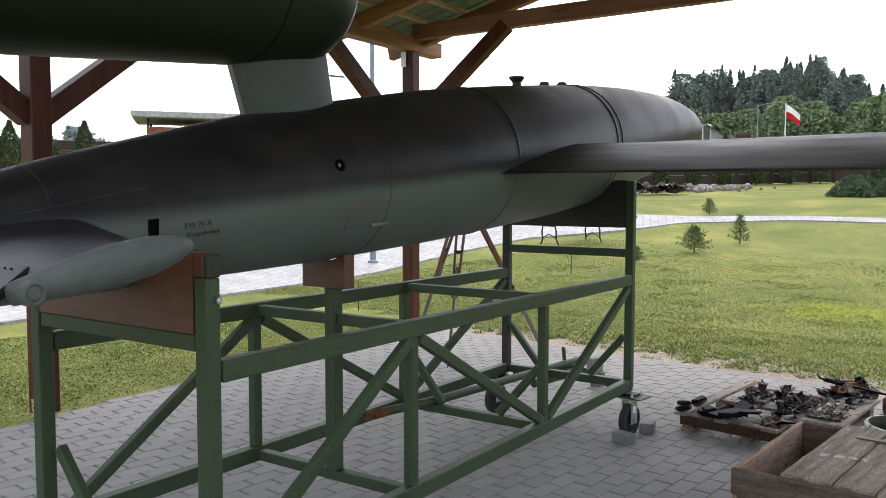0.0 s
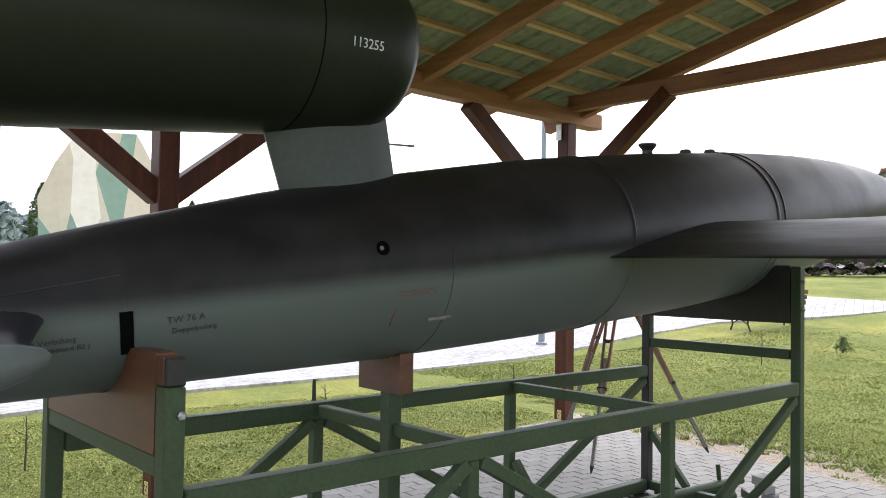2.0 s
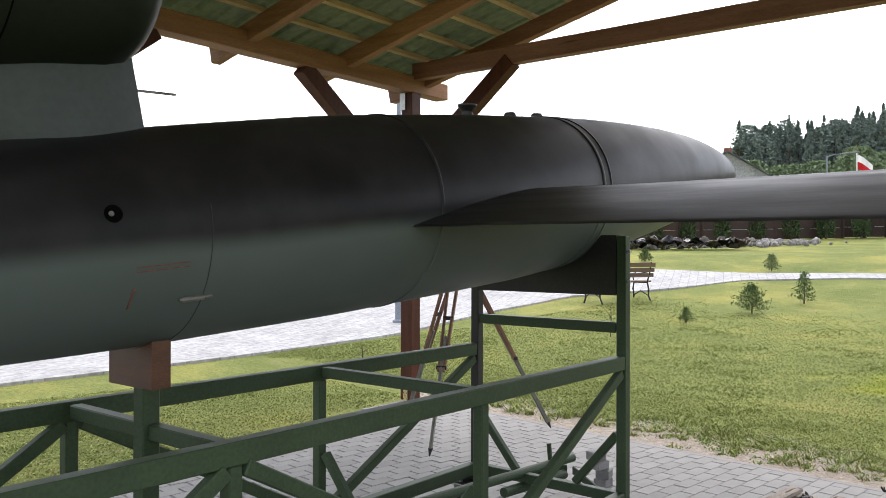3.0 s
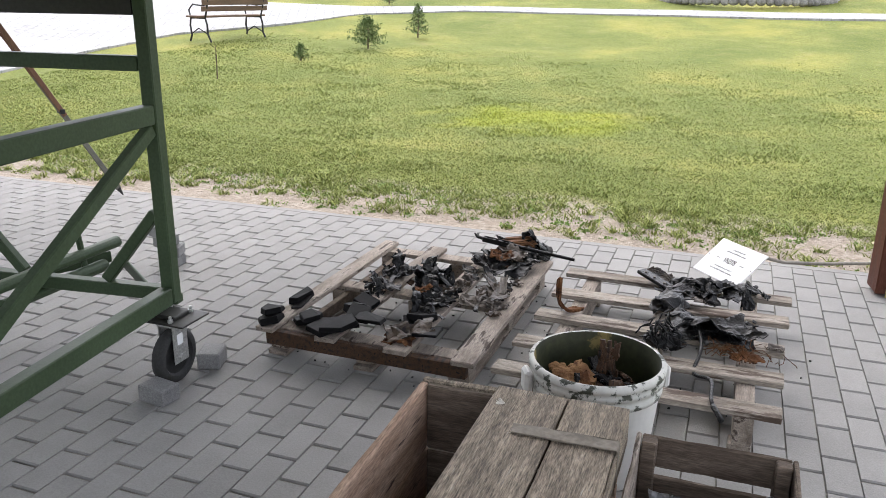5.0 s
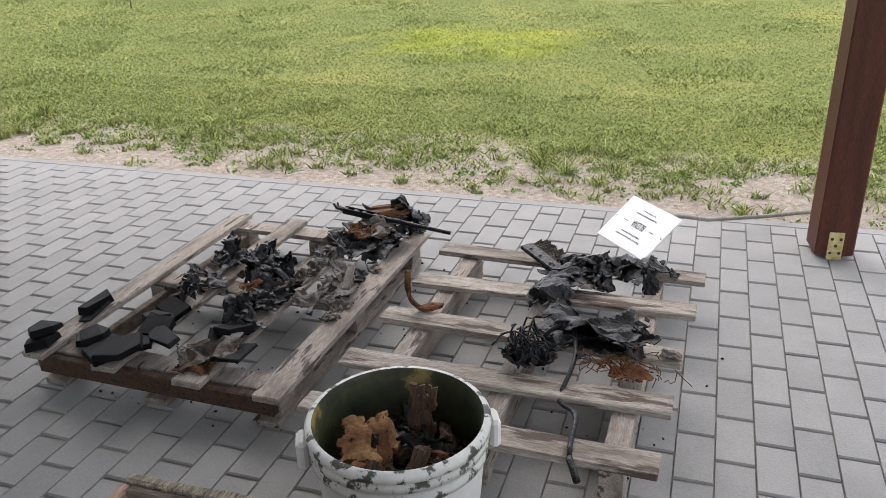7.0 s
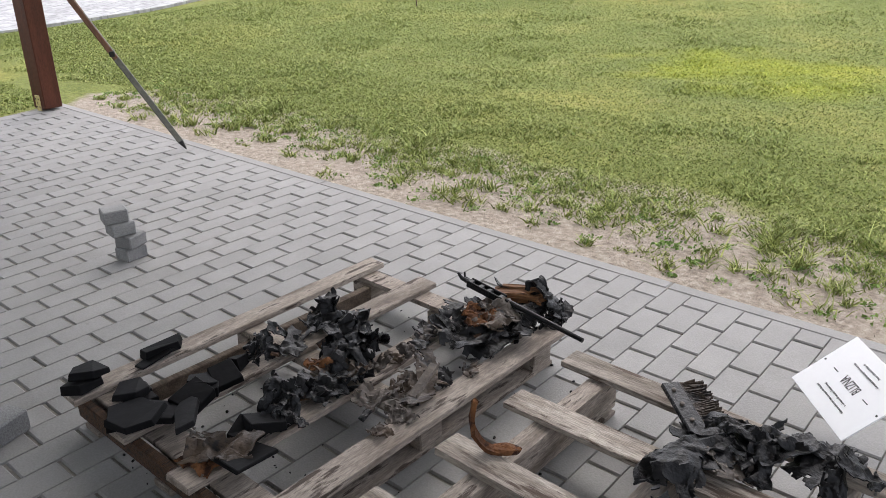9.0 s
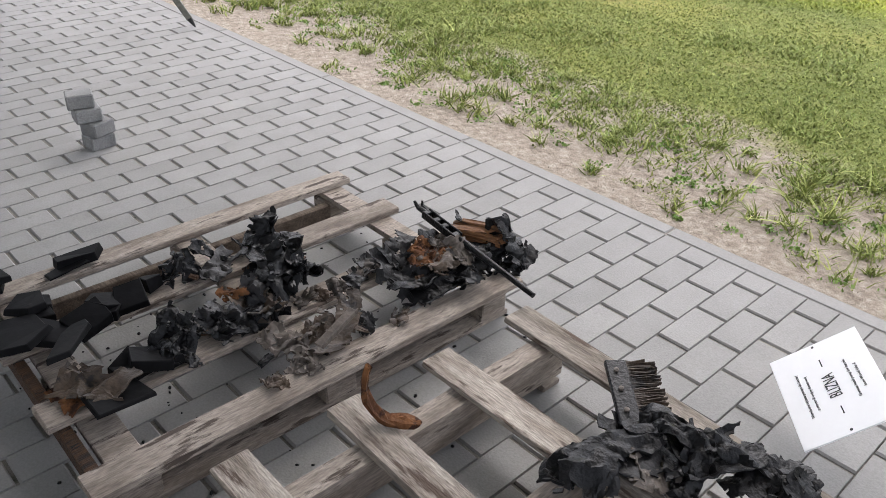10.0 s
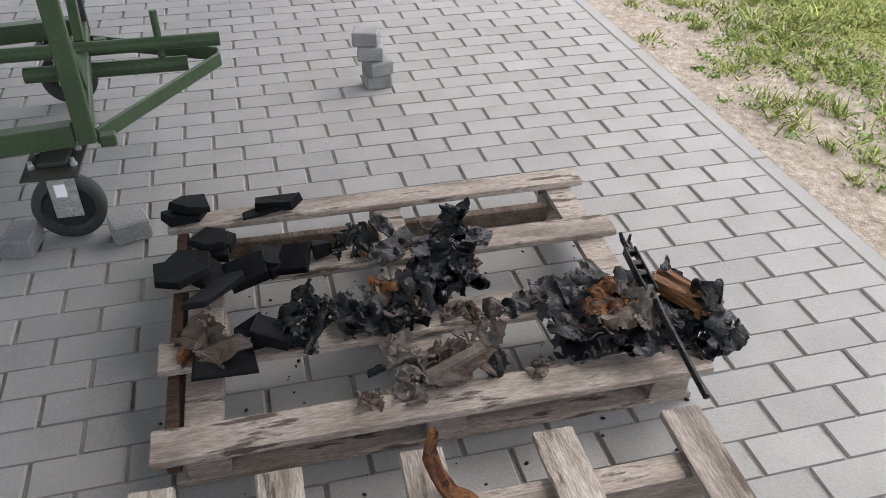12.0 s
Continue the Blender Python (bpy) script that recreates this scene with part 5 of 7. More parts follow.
def slab(seed, size, material, place, label, turn=0):
    """A flat broken plate with five to seven straight edges."""
    rng = random.Random(seed)
    n = rng.choice((4, 4, 5, 5))
    bm = bmesh.new()
    ring = []
    for k in range(n):
        a = 2 * math.pi * (k + 0.5 + rng.uniform(-0.16, 0.16)) / n
        q = rng.uniform(0.56, 0.74)
        ring.append(bm.verts.new((size[0] * q * math.cos(a), size[1] * q * math.sin(a), 0)))
    bm.faces.new(ring)
    r = bmesh.ops.extrude_face_region(bm, geom=bm.faces[:])
    for v in [g for g in r["geom"] if isinstance(g, bmesh.types.BMVert)]:
        v.co = Vector((v.co.x * rng.uniform(0.9, 1.0), v.co.y * rng.uniform(0.9, 1.0), size[2] * rng.uniform(0.6, 1.15)))
    bmesh.ops.bevel(bm, geom=bm.edges[:], offset=0.0018, segments=1, affect="EDGES")
    ob = part("charred_slab", bm, material)
    rot = Euler((radians(rng.uniform(-12, 12)), radians(rng.uniform(-12, 12)), radians(turn))).to_matrix().to_4x4()
    low = min((rot @ v.co).z for v in ob.data.vertices)
    ob.matrix_world = Matrix.Translation((place[0], place[1], place[2] - low)) @ rot
    return tagged(ob, label, "charred slab", "charred slabs")


PZ, S2Z = 0.1245, 0.141
BLK = "charred black angular slab lying on the pallet"
# x, y, size x, size y, thickness, turn, height above the boards
for k, (x, y, sx, sy, sz, t, up) in enumerate((
        (-1.665, 2.175, 0.085, 0.1, 0.026, 8, 0.0), (-1.67, 2.2, 0.075, 0.09, 0.024, 28, 0.026), (-1.672, 2.435, 0.055, 0.125, 0.03, -6, 0.0), (-1.655, 2.39, 0.06, 0.13, 0.006, 3, 0.0),
        (-1.56, 2.262, 0.1, 0.085, 0.028, 3, -0.02), (-1.53, 2.25, 0.08, 0.085, 0.026, 14, 0.008), (-1.5, 2.265, 0.06, 0.075, 0.02, -8, -0.015),
        (-1.425, 2.195, 0.13, 0.12, 0.024, 20, 0.0), (-1.362, 2.175, 0.1, 0.12, 0.022, -22, 0.024), (-1.385, 2.24, 0.12, 0.1, 0.022, 40, 0.004), (-1.29, 2.275, 0.2, 0.055, 0.016, -32, 0.012),
        (-1.372, 2.335, 0.105, 0.1, 0.034, 8, 0.0), (-1.41, 2.4, 0.075, 0.065, 0.042, 20, 0.0), (-1.372, 2.395, 0.05, 0.05, 0.03, 50, 0.0), (-1.395, 2.46, 0.09, 0.1, 0.03, -14, 0.004), (-1.425, 2.532, 0.05, 0.05, 0.038, 22, 0.0),
        (-1.135, 2.345, 0.085, 0.085, 0.032, 12, 0.0), (-1.118, 2.392, 0.08, 0.1, 0.034, -18, 0.004), (-1.105, 2.435, 0.05, 0.05, 0.03, 5, 0.0), (-1.06, 2.285, 0.1, 0.17, 0.01, 12, 0.0))):
    slab(40 + k, (sx, sy, sz), CHARWOOD, (x, y, PZ + up), BLK, t)
T1 = "torn charred metal sheet, crumpled, on the pallet"
LABELS = {CHAR: T1, RUST: "rust-brown torn metal sheet lying on the pallet", SCORCH: "scorched brown torn sheet lying on the pallet", ASH: "ash-grey crumpled metal sheet on the pallet", SCALE: "corroded pale grey-brown metal fragment on the pallet"}
# x, y, size x, size y, fold, material, turn, tilt, height above the boards
for k, (x, y, w, d, f, mat, t, tl, up) in enumerate((
        (-1.43, 2.59, 0.08, 0.1, 0.55, CHAR, 20, (50, 0), 0.0), (-1.43, 2.63, 0.06, 0.1, 0.5, CHAR, 100, (62, 10), 0.0), (-1.415, 2.73, 0.09, 0.2, 0.4, ASH, 35, (0, 12), 0.0), (-1.46, 2.71, 0.05, 0.13, 0.5, CHAR, 150, (55, 0), 0.0),
        (-1.45, 2.86, 0.12, 0.13, 0.6, CHAR, 20, (15, 0), 0.0), (-1.44, 2.885, 0.08, 0.15, 0.45, CHAR, 80, (72, 8), 0.0), (-1.45, 2.9, 0.06, 0.12, 0.5, CHAR, 10, (70, 0), 0.0), (-1.425, 2.955, 0.08, 0.09, 0.4, ASH, 60, (0, 0), 0.0),
        (-1.255, 2.81, 0.19, 0.19, 0.5, CHAR, 15, (8, 0), 0.0), (-1.25, 2.83, 0.14, 0.17, 0.55, CHAR, 70, (35, 15), 0.015), (-1.28, 2.79, 0.1, 0.15, 0.5, CHAR, 130, (60, 10), 0.0), (-1.22, 2.86, 0.09, 0.13, 0.5, CHAR, 200, (55, 0), 0.0), (-1.29, 2.86, 0.08, 0.12, 0.45, CHAR, 250, (68, 0), 0.0), (-1.2, 2.8, 0.14, 0.12, 0.5, CHAR, 300, (20, 20), 0.0),
        (-1.15, 2.455, 0.09, 0.17, 0.5, CHAR, 12, (58, 0), 0.0), (-1.13, 2.475, 0.08, 0.16, 0.45, CHAR, 75, (35, 20), 0.0), (-1.12, 2.44, 0.07, 0.12, 0.5, CHAR, 160, (25, 0), 0.0), (-1.17, 2.51, 0.06, 0.1, 0.5, CHAR, 40, (40, 0), 0.0),
        (-1.16, 2.595, 0.12, 0.13, 0.5, ASH, 30, (10, 0), 0.0), (-1.13, 2.6, 0.14, 0.13, 0.5, CHAR, 95, (0, 0), 0.0), (-1.19, 2.57, 0.07, 0.08, 0.5, CHAR, 0, (50, 0), 0.0),
        (-1.17, 2.69, 0.18, 0.12, 0.45, SCORCH, 10, (12, 0), 0.0), (-1.14, 2.7, 0.13, 0.11, 0.5, CHAR, 55, (0, 0), 0.0), (-1.225, 2.665, 0.06, 0.07, 0.5, RUST, 0, (15, 0), 0.03), (-1.2, 2.72, 0.09, 0.12, 0.5, ASH, 65, (45, 0), 0.0),
        (-1.115, 2.255, 0.2, 0.13, 0.3, SCORCH, 30, (14, -10), 0.01), (-1.14, 2.22, 0.13, 0.1, 0.3, RUST, 10, (20, 0), 0.0),
        (-1.128, 2.808, 0.06, 0.065, 0.45, SCALE, 0, (10, 0), 0.0), (-1.118, 2.856, 0.07, 0.045, 0.5, SCORCH, 20, (35, 0), 0.0), (-1.114, 2.9, 0.06, 0.055, 0.5, SCALE, 70, (40, 0), 0.0),
        (-1.14, 3.01, 0.06, 0.12, 0.4, SCALE, 10, (0, 18), 0.0), (-1.12, 2.965, 0.07, 0.08, 0.5, CHAR, 30, (10, 0), 0.0), (-1.16, 3.04, 0.06, 0.09, 0.4, ASH, 80, (15, 0), 0.0),
        (-1.13, 3.135, 0.14, 0.15, 0.35, ASH, 20, (0, 32), 0.0), (-1.06, 3.1, 0.2, 0.13, 0.4, ASH, 60, (10, 0), 0.0), (-1.0, 3.12, 0.2, 0.22, 0.35, CHAR, 10, (0, 0), 0.0), (-0.94, 3.12, 0.12, 0.28, 0.45, CHAR, 5, (10, 0), 0.0), (-0.93, 3.22, 0.11, 0.2, 0.45, CHAR, 20, (0, 10), 0.0),
        (-1.03, 3.17, 0.11, 0.1, 0.45, RUST, 30, (12, 0), 0.04), (-0.985, 3.16, 0.12, 0.1, 0.4, SCORCH, 0, (10, 10), 0.05), (-1.0, 3.215, 0.08, 0.09, 0.45, SCALE, 50, (15, 0), 0.05), (-1.05, 3.22, 0.09, 0.08, 0.5, SCORCH, 110, (20, 0), 0.05), (-0.96, 3.22, 0.07, 0.08, 0.4, SCALE, 150, (20, 0), 0.045), (-1.02, 3.125, 0.08, 0.06, 0.4, RUST, 80, (10, 0), 0.05), (-1.07, 3.17, 0.06, 0.08, 0.4, RUST, 10, (25, 0), 0.05), (-0.96, 3.28, 0.08, 0.06, 0.3, ASH, 40, (30, 0), 0.05),
        (-1.09, 3.26, 0.16, 0.14, 0.4, CHAR, 30, (0, 0), 0.0), (-1.0, 3.3, 0.2, 0.13, 0.4, CHAR, 60, (0, 0), 0.0), (-1.08, 3.34, 0.06, 0.1, 0.5, CHAR, 130, (50, 0), 0.03),
        (-0.925, 3.37, 0.09, 0.18, 0.45, CHAR, 100, (62, 20), 0.0), (-0.9, 3.35, 0.08, 0.13, 0.45, CHAR, 30, (45, 0), 0.0), (-0.95, 3.35, 0.07, 0.15, 0.45, CHAR, 60, (68, 0), 0.02), (-0.885, 3.38, 0.06, 0.12, 0.35, ASH, 10, (35, 25), 0.0),
        (-1.016, 2.667, 0.1, 0.1, 0.4, SCALE, 0, (12, 0), 0.0), (-0.965, 2.69, 0.09, 0.1, 0.45, SCALE, 70, (10, 0), 0.0), (-0.99, 2.73, 0.06, 0.1, 0.45, SCORCH, 20, (20, 0), 0.0), (-0.948, 2.775, 0.13, 0.17, 0.25, SCORCH, 35, (16, -8), 0.0), (-0.985, 2.85, 0.07, 0.13, 0.3, SCORCH, 60, (40, 10), 0.0), (-0.94, 2.86, 0.09, 0.08, 0.35, ASH, 10, (30, 0), 0.0), (-0.93, 2.69, 0.1, 0.06, 0.4, SCALE, 130, (0, 0), 0.0),
        (-0.905, 2.65, 0.05, 0.06, 0.5, SCALE, 20, (15, 0), 0.0), (-0.885, 2.675, 0.05, 0.06, 0.5, SCALE, 80, (10, 0), 0.0), (-0.893, 2.578, 0.06, 0.06, 0.5, SCORCH, 0, (0, 0), 0.0), (-0.906, 2.955, 0.05, 0.075, 0.45, SCORCH, 40, (12, 0), 0.0))):
    crumpled("metal_fragment", 100 + k, w * 0.88, d * 0.88, mat, (x, y, PZ - 0.004 + up), LABELS[mat], fold=f * 0.85, n=14 if max(w, d) > 0.12 else 11, turn=t, tilt=(tl[0] * 0.72, tl[1] * 0.72), ridges=1.9)
for k, (x, y, l, w, t, z) in enumerate(((-1.01, 3.325, 0.17, 0.05, 67, 0.05), (-1.03, 3.31, 0.15, 0.03, 60, 0.062), (-0.99, 3.345, 0.13, 0.03, 74, 0.055), (-1.02, 3.34, 0.15, 0.02, 66, 0.072))):
    chunk("wood_splinter", 700 + k, (w, l, 0.018), SPLINTER, (x, y, PZ + z), "scorched orange-brown splintered timber among the wreckage", "wood splinter", "wood splinters", -t, (4, 5))
# small torn shards heaped between the larger pieces
rng = random.Random(33)
HEAPS = ((-1.26, 2.8, 0.09, 0.1, 8, 0.02), (-1.43, 2.82, 0.05, 0.14, 5, 0.01), (-1.14, 2.6, 0.05, 0.12, 8, 0.02), (-1.04, 3.17, 0.12, 0.1, 14, 0.04), (-0.93, 3.3, 0.06, 0.08, 6, 0.03), (-0.95, 2.78, 0.08, 0.1, 6, 0.01), (-0.15, 3.05, 0.13, 0.09, 7, 0.02), (-0.1, 2.62, 0.14, 0.08, 8, 0.02))
for hx, hy, rx, ry, n, up in HEAPS:
    for k in range(n):
        x, y = hx + rng.gauss(0, rx * 0.6), hy + rng.gauss(0, ry * 0.6)
        fall = max(0.0, 1 - math.hypot((x - hx) / rx, (y - hy) / ry) * 0.6)
        size = (rng.uniform(0.012, 0.03), rng.uniform(0.02, 0.05), rng.uniform(0.003, 0.009))
        mat = rng.choice((CHAR, CHAR, CHAR, CHARWOOD, BURNTWOOD)) if hx != -0.95 else rng.choice((SCALE, SCORCH, CHAR))
        chunk("metal_shard", rng.randrange(10 ** 6), size, mat, (x, y, (PZ if hx < -0.7 else S2Z) + up * fall * rng.random()), "small torn shard heaped in the charred wreckage", "scrap metal", "small shards", rng.uniform(0, 360), (rng.uniform(-30, 30), rng.uniform(-30, 30)), 0.7)
bm = bmesh.new()
box(bm, -0.014, 0.014, -0.068, 0.068, 0, 0.005, 0.002)
box(bm, 0.0095, 0.014, -0.068, 0.068, 0.0052, 0.016, 0.0015)
ob = tagged(part("metal_strip", bm, SCALE), "pale grey folded alloy strip", "scrap metal", "wreckage")
ob.matrix_world = pose(-0.91, 2.765, PZ + 0.06, 12, 8, 17)

# rifle remains
gun = thing("rifle_remains", "burnt black rifle action and barrel lying on wreckage", "rifle", Matrix.Translation((-1.195, 3.262, 0.222)) @ Matrix.Rotation(radians(-2.5), 4, "Z") @ Matrix.Rotation(radians(5.5), 4, "Y"))
bm = bmesh.new()
tube(bm, [(0.17, 0, 0), (0.3, 0, 0), (0.485, 0, 0)], [0.0095, 0.0085, 0.0075], 12)
part("barrel", bm, CHAR, gun)
bm = bmesh.new()
for s in (-1, 1):
    box(bm, 0.03, 0.18, s * 0.013 - 0.003, s * 0.013 + 0.003, -0.012, 0.012, 0.002)
for x in (0.03, 0.075, 0.11, 0.16):
    box(bm, x, x + 0.018, -0.0098, 0.0098, -0.01, 0.009, 0.002)
part("receiver", bm, CHAR, gun)
bm = bmesh.new()
tube(bm, [(0.04, 0, 0.0), (0.0, -0.006, 0.004), (-0.012, -0.012, 0.022)], [0.009, 0.007, 0.004], 8)
tube(bm, [(0.04, 0.006, 0.0), (0.0, 0.01, 0.002), (-0.006, 0.014, 0.018)], [0.006, 0.005, 0.003], 8)
part("rear_fork", bm, CHAR, gun)

# second pallet's debris
S2 = 0.141
T2 = "scorched black torn sheet hanging over the slats"
for k, (x, y, w, d, f, mat, tl) in enumerate((
        (-0.21, 3.04, 0.2, 0.22, 0.6, CHAR, (0, 0)), (-0.1, 3.12, 0.2, 0.14, 0.7, CHAR, (10, 0)), (0.0, 3.15, 0.18, 0.11, 0.5, CHAR, (0, 8)), (0.08, 3.16, 0.12, 0.08, 0.7, CHAR, (0, 20)), (-0.24, 2.9, 0.13, 0.16, 0.8, CHAR, (0, 0)), (-0.14, 2.98, 0.14, 0.1, 0.6, SCALE, (0, 15)),
        (-0.15, 2.67, 0.22, 0.14, 0.6, CHAR, (0, 0)), (-0.04, 2.63, 0.2, 0.16, 0.6, CHAR, (6, 0)), (0.04, 2.66, 0.13, 0.14, 0.7, CHAR, (0, -20)), (-0.23, 2.5, 0.16, 0.16, 0.9, CHAR, (0, 0)), (-0.17, 2.58, 0.12, 0.12, 0.9, CHAR, (0, 0)), (0.06, 2.5, 0.13, 0.07, 0.6, RUST, (0, 0)), (0.155, 2.63, 0.06, 0.05, 0.7, SCALE, (0, 0)))):
    crumpled("metal_fragment", 400 + k, w * 0.92, d * 0.9, mat, (x, y, S2 + (0.02 if k in (1, 7) else 0)), T2 if mat is CHAR else "rusty torn fragment on the pallet slats", fold=f * 0.45, n=13, tilt=tl, curl=-0.1, holes=0.04, ridges=1.6)
for k, (x, y, w, d, t, up) in enumerate(((-0.08, 2.66, 0.28, 0.17, -8, 0.03), (-0.02, 2.6, 0.2, 0.14, 30, 0.015))):
    crumpled("scorched_sheet", 450 + k, w, d, CHAR, (x, y, S2 - 0.02 + up), "scorched black rubbery sheet draped over the slats", "scrap sheet", fold=0.5, n=18, turn=t, curl=-0.25, holes=0.02, ridges=1.2)


def band(name, seed, line, width, label):
    """A stiff burnt strap laid along a line of points, creased and buckled across its width."""
    rng = random.Random(seed)
    off = Vector((rng.uniform(0, 60), rng.uniform(0, 60), 0))
    pts = [Vector(p) for p in line]
    path = []
    for a, b in zip(pts, pts[1:]):
        path += [a.lerp(b, t / 8) for t in range(8)]
    path.append(pts[-1])
    path = [sum(path[max(0, k - 2):k + 3], Vector()) / len(path[max(0, k - 2):k + 3]) for k in range(len(path))]
    bm = bmesh.new()
    rows = []
    for k, p in enumerate(path):
        along = (path[min(k + 1, len(path) - 1)] - path[max(k - 1, 0)]).normalized()
        side = along.cross(Vector((0, 0, 1))).normalized()
        row = []
        for j in range(9):
            f = j / 8 - 0.5
            q = Vector((k * 0.22, f * 3, 0)) + off
            w = width * (1 + 0.3 * noise.noise(Vector((k * 0.3, 0, 5)) + off))
            row.append(bm.verts.new(p + side * (f * w + 0.006 * noise.noise(q * 2)) + Vector((0, 0, 0.02 * noise.noise(q) + 0.012 * abs(noise.noise(q * 2.1)) - 0.25 * w * f * f))))
        rows.append(row)
    for r0, r1 in zip(rows, rows[1:]):
        for j in range(8):
            bm.faces.new((r0[j], r0[j + 1], r1[j + 1], r1[j]))
    bm.normal_update()
    bmesh.ops.solidify(bm, geom=bm.faces[:], thickness=0.005)
    ob = part(name, bm, CHAR)
    ob.data.shade_smooth()
    ob.data.set_sharp_from_angle(angle=radians(40))
    return tagged(ob, label, "scrap sheet", "wreckage")


BURNT = "burnt black leathery strap draped over the pallet slats"
band("burnt_strap", 1, ((-0.29, 3.09, 0.168), (-0.24, 3.05, 0.182), (-0.21, 3.09, 0.2), (-0.135, 3.095, 0.205), (-0.089, 3.13, 0.195), (-0.031, 3.168, 0.178), (0.019, 3.188, 0.16), (0.08, 3.225, 0.15)), 0.065, BURNT)
band("burnt_strap", 2, ((-0.2, 3.07, 0.19), (-0.235, 2.98, 0.19), (-0.265, 2.92, 0.18), (-0.29, 2.87, 0.165), (-0.265, 2.82, 0.148)), 0.075, BURNT)
band("burnt_strap", 3, ((-0.135, 3.11, 0.21), (-0.11, 3.06, 0.19), (-0.095, 3.01, 0.165), (-0.08, 2.97, 0.15)), 0.06, BURNT)
band("burnt_strap", 4, ((0.02, 3.19, 0.168), (0.045, 3.12, 0.15), (0.055, 3.07, 0.11), (0.06, 3.04, 0.06)), 0.05, BURNT)
crumpled("metal_fragment", 430, 0.05, 0.15, CHAR, (0.05, 3.06, 0.06), "strip of scorched cloth hanging down", "scrap metal", fold=0.3, turn=15, tilt=(60, 0), n=14)
fibre = thing("laminated_block", "burnt laminated board with a frayed brush-like edge", "scrap board", Matrix.Translation((-0.332, 3.122, S2 + 0.028)) @ Matrix.Rotation(radians(50), 4, "Z") @ Matrix.Rotation(radians(7), 4, "X"))
bm = bmesh.new()
box(bm, -0.028, 0.02, -0.1, 0.09, 0, 0.016, 0.003)
part("board", bm, CHAR, fibre)
rng = random.Random(5)
bm = bmesh.new()
for k in range(120):
    y = -0.098 + 0.187 * k / 119
    beam(bm, (0.018, y, 0.008), (0.062 + rng.uniform(0.0, 0.03), y + rng.uniform(-0.008, 0.008), 0.006 + rng.uniform(-0.014, 0.012)), 0.0016, 0.01, 0)
tagged(part("fringe", bm, SCORCH, fibre, "frayed laminations"), kind="stuff")
for k, (y, z) in enumerate(((-0.06, 0.016), (0.0, 0.016), (0.055, 0.016))):
    bm = bmesh.new()
    lathe(bm, [(0.006, z), (0.006, z + 0.005), (0.003, z + 0.006)], 8, Matrix.Translation((-0.008, y, 0)))
    part("rivet", bm, SCALE, fibre)
strand("burnt_cable", 1, (-0.12, 2.62, 0.2), (-0.03, 2.1, 0.15), 0.0065, CHAR, "thick burnt cable bent down over the slats", "cable", 0.02, 0.03)
strand("burnt_cable", 2, (-0.03, 2.1, 0.15), (0.0, 2.04, 0.135), 0.009, CHAR, "frayed burnt cable end", "cable", 0.0, 0.004, 5)
strand("burnt_cable", 3, (-0.2, 2.56, 0.18), (-0.12, 2.64, 0.2), 0.006, CHAR, "thick burnt cable bent over the slats", "cable", -0.03, 0.02)
for k in range(16):
    a, r = k * 2.4, 0.05 + 0.02 * (k % 3)
    strand("wire_coil", 20 + k, (-0.24 + r * math.cos(a), 2.5 + r * math.sin(a), S2 + 0.02 + 0.003 * k), (-0.24 + r * math.cos(a + 2.3), 2.5 + r * math.sin(a + 2.3), S2 + 0.02 + 0.003 * k), 0.003, CHAR, "tangled burnt wire on the pallet", "wire", -0.03, 0.035, 10, "wire tangle")
rng = random.Random(9)
for k in range(26):
    a = rng.uniform(0, 6.28)
    x, y = 0.06 + rng.uniform(-0.09, 0.09), 2.52 + rng.uniform(-0.05, 0.05)
    strand("rusty_wire", 60 + k, (x, y, 0.15), (x + 0.07 * math.cos(a), y + 0.05 * math.sin(a), 0.15), 0.0012, RUST, "thin rusty wire tangle", "wire", -0.025, 0.03, 8, "rusty wire")
# rusty strap bent up at one end
bm = bmesh.new()
bend = [(-0.008, 0.15, 0.35), (-0.014, 0.138, 0.8), (-0.018, 0.112, 1.0), (-0.017, 0.085, 0.9), (-0.012, 0.06, 1.0), (-0.003, 0.037, 1.05), (0.012, 0.02, 1.1), (0.03, 0.011, 1.15), (0.05, 0.01, 1.3), (0.068, 0.012, 1.25), (0.086, 0.012, 0.9), (0.1, 0.008, 0.35)]
rows = []
for k, (sx, z, w) in enumerate(bend):
    p, q = bend[max(0, k - 1)], bend[min(len(bend) - 1, k + 1)]
    along = Vector((q[0] - p[0], 0, q[1] - p[1])).normalized()
    out = Vector((-along.z, 0, along.x)) * 0.0045
    ring = []
    for side, lift in ((-1, -1), (-0.3, -1.3), (0.4, -1.2), (1, -0.8), (1, 1), (0.3, 1.3), (-0.4, 1.1), (-1, 1)):
        c = Vector((sx, 0.0155 * w * side, z)) + out * lift
        c += 0.0075 * Vector((noise.noise(c * 75), noise.noise(c * 75 + Vector((7, 0, 0))), noise.noise(c * 75 + Vector((0, 7, 0)))))
        c.z = max(c.z, 0.0005)
        ring.append(bm.verts.new(c))
    rows.append(ring)
for r0, r1 in zip(rows, rows[1:]):
    for k in range(8):
        bm.faces.new((r0[k], r0[(k + 1) % 8], r1[(k + 1) % 8], r1[k]))
bm.faces.new(rows[0][::-1])
bm.faces.new(rows[-1])
ob = tagged(part("rusty_hook", bm, RUST), "flaking orange-rust iron strap bent upwards", "scrap metal", "wreckage")
ob.matrix_world = pose(-0.638, 2.668, 0.141, 0, 0, 42)

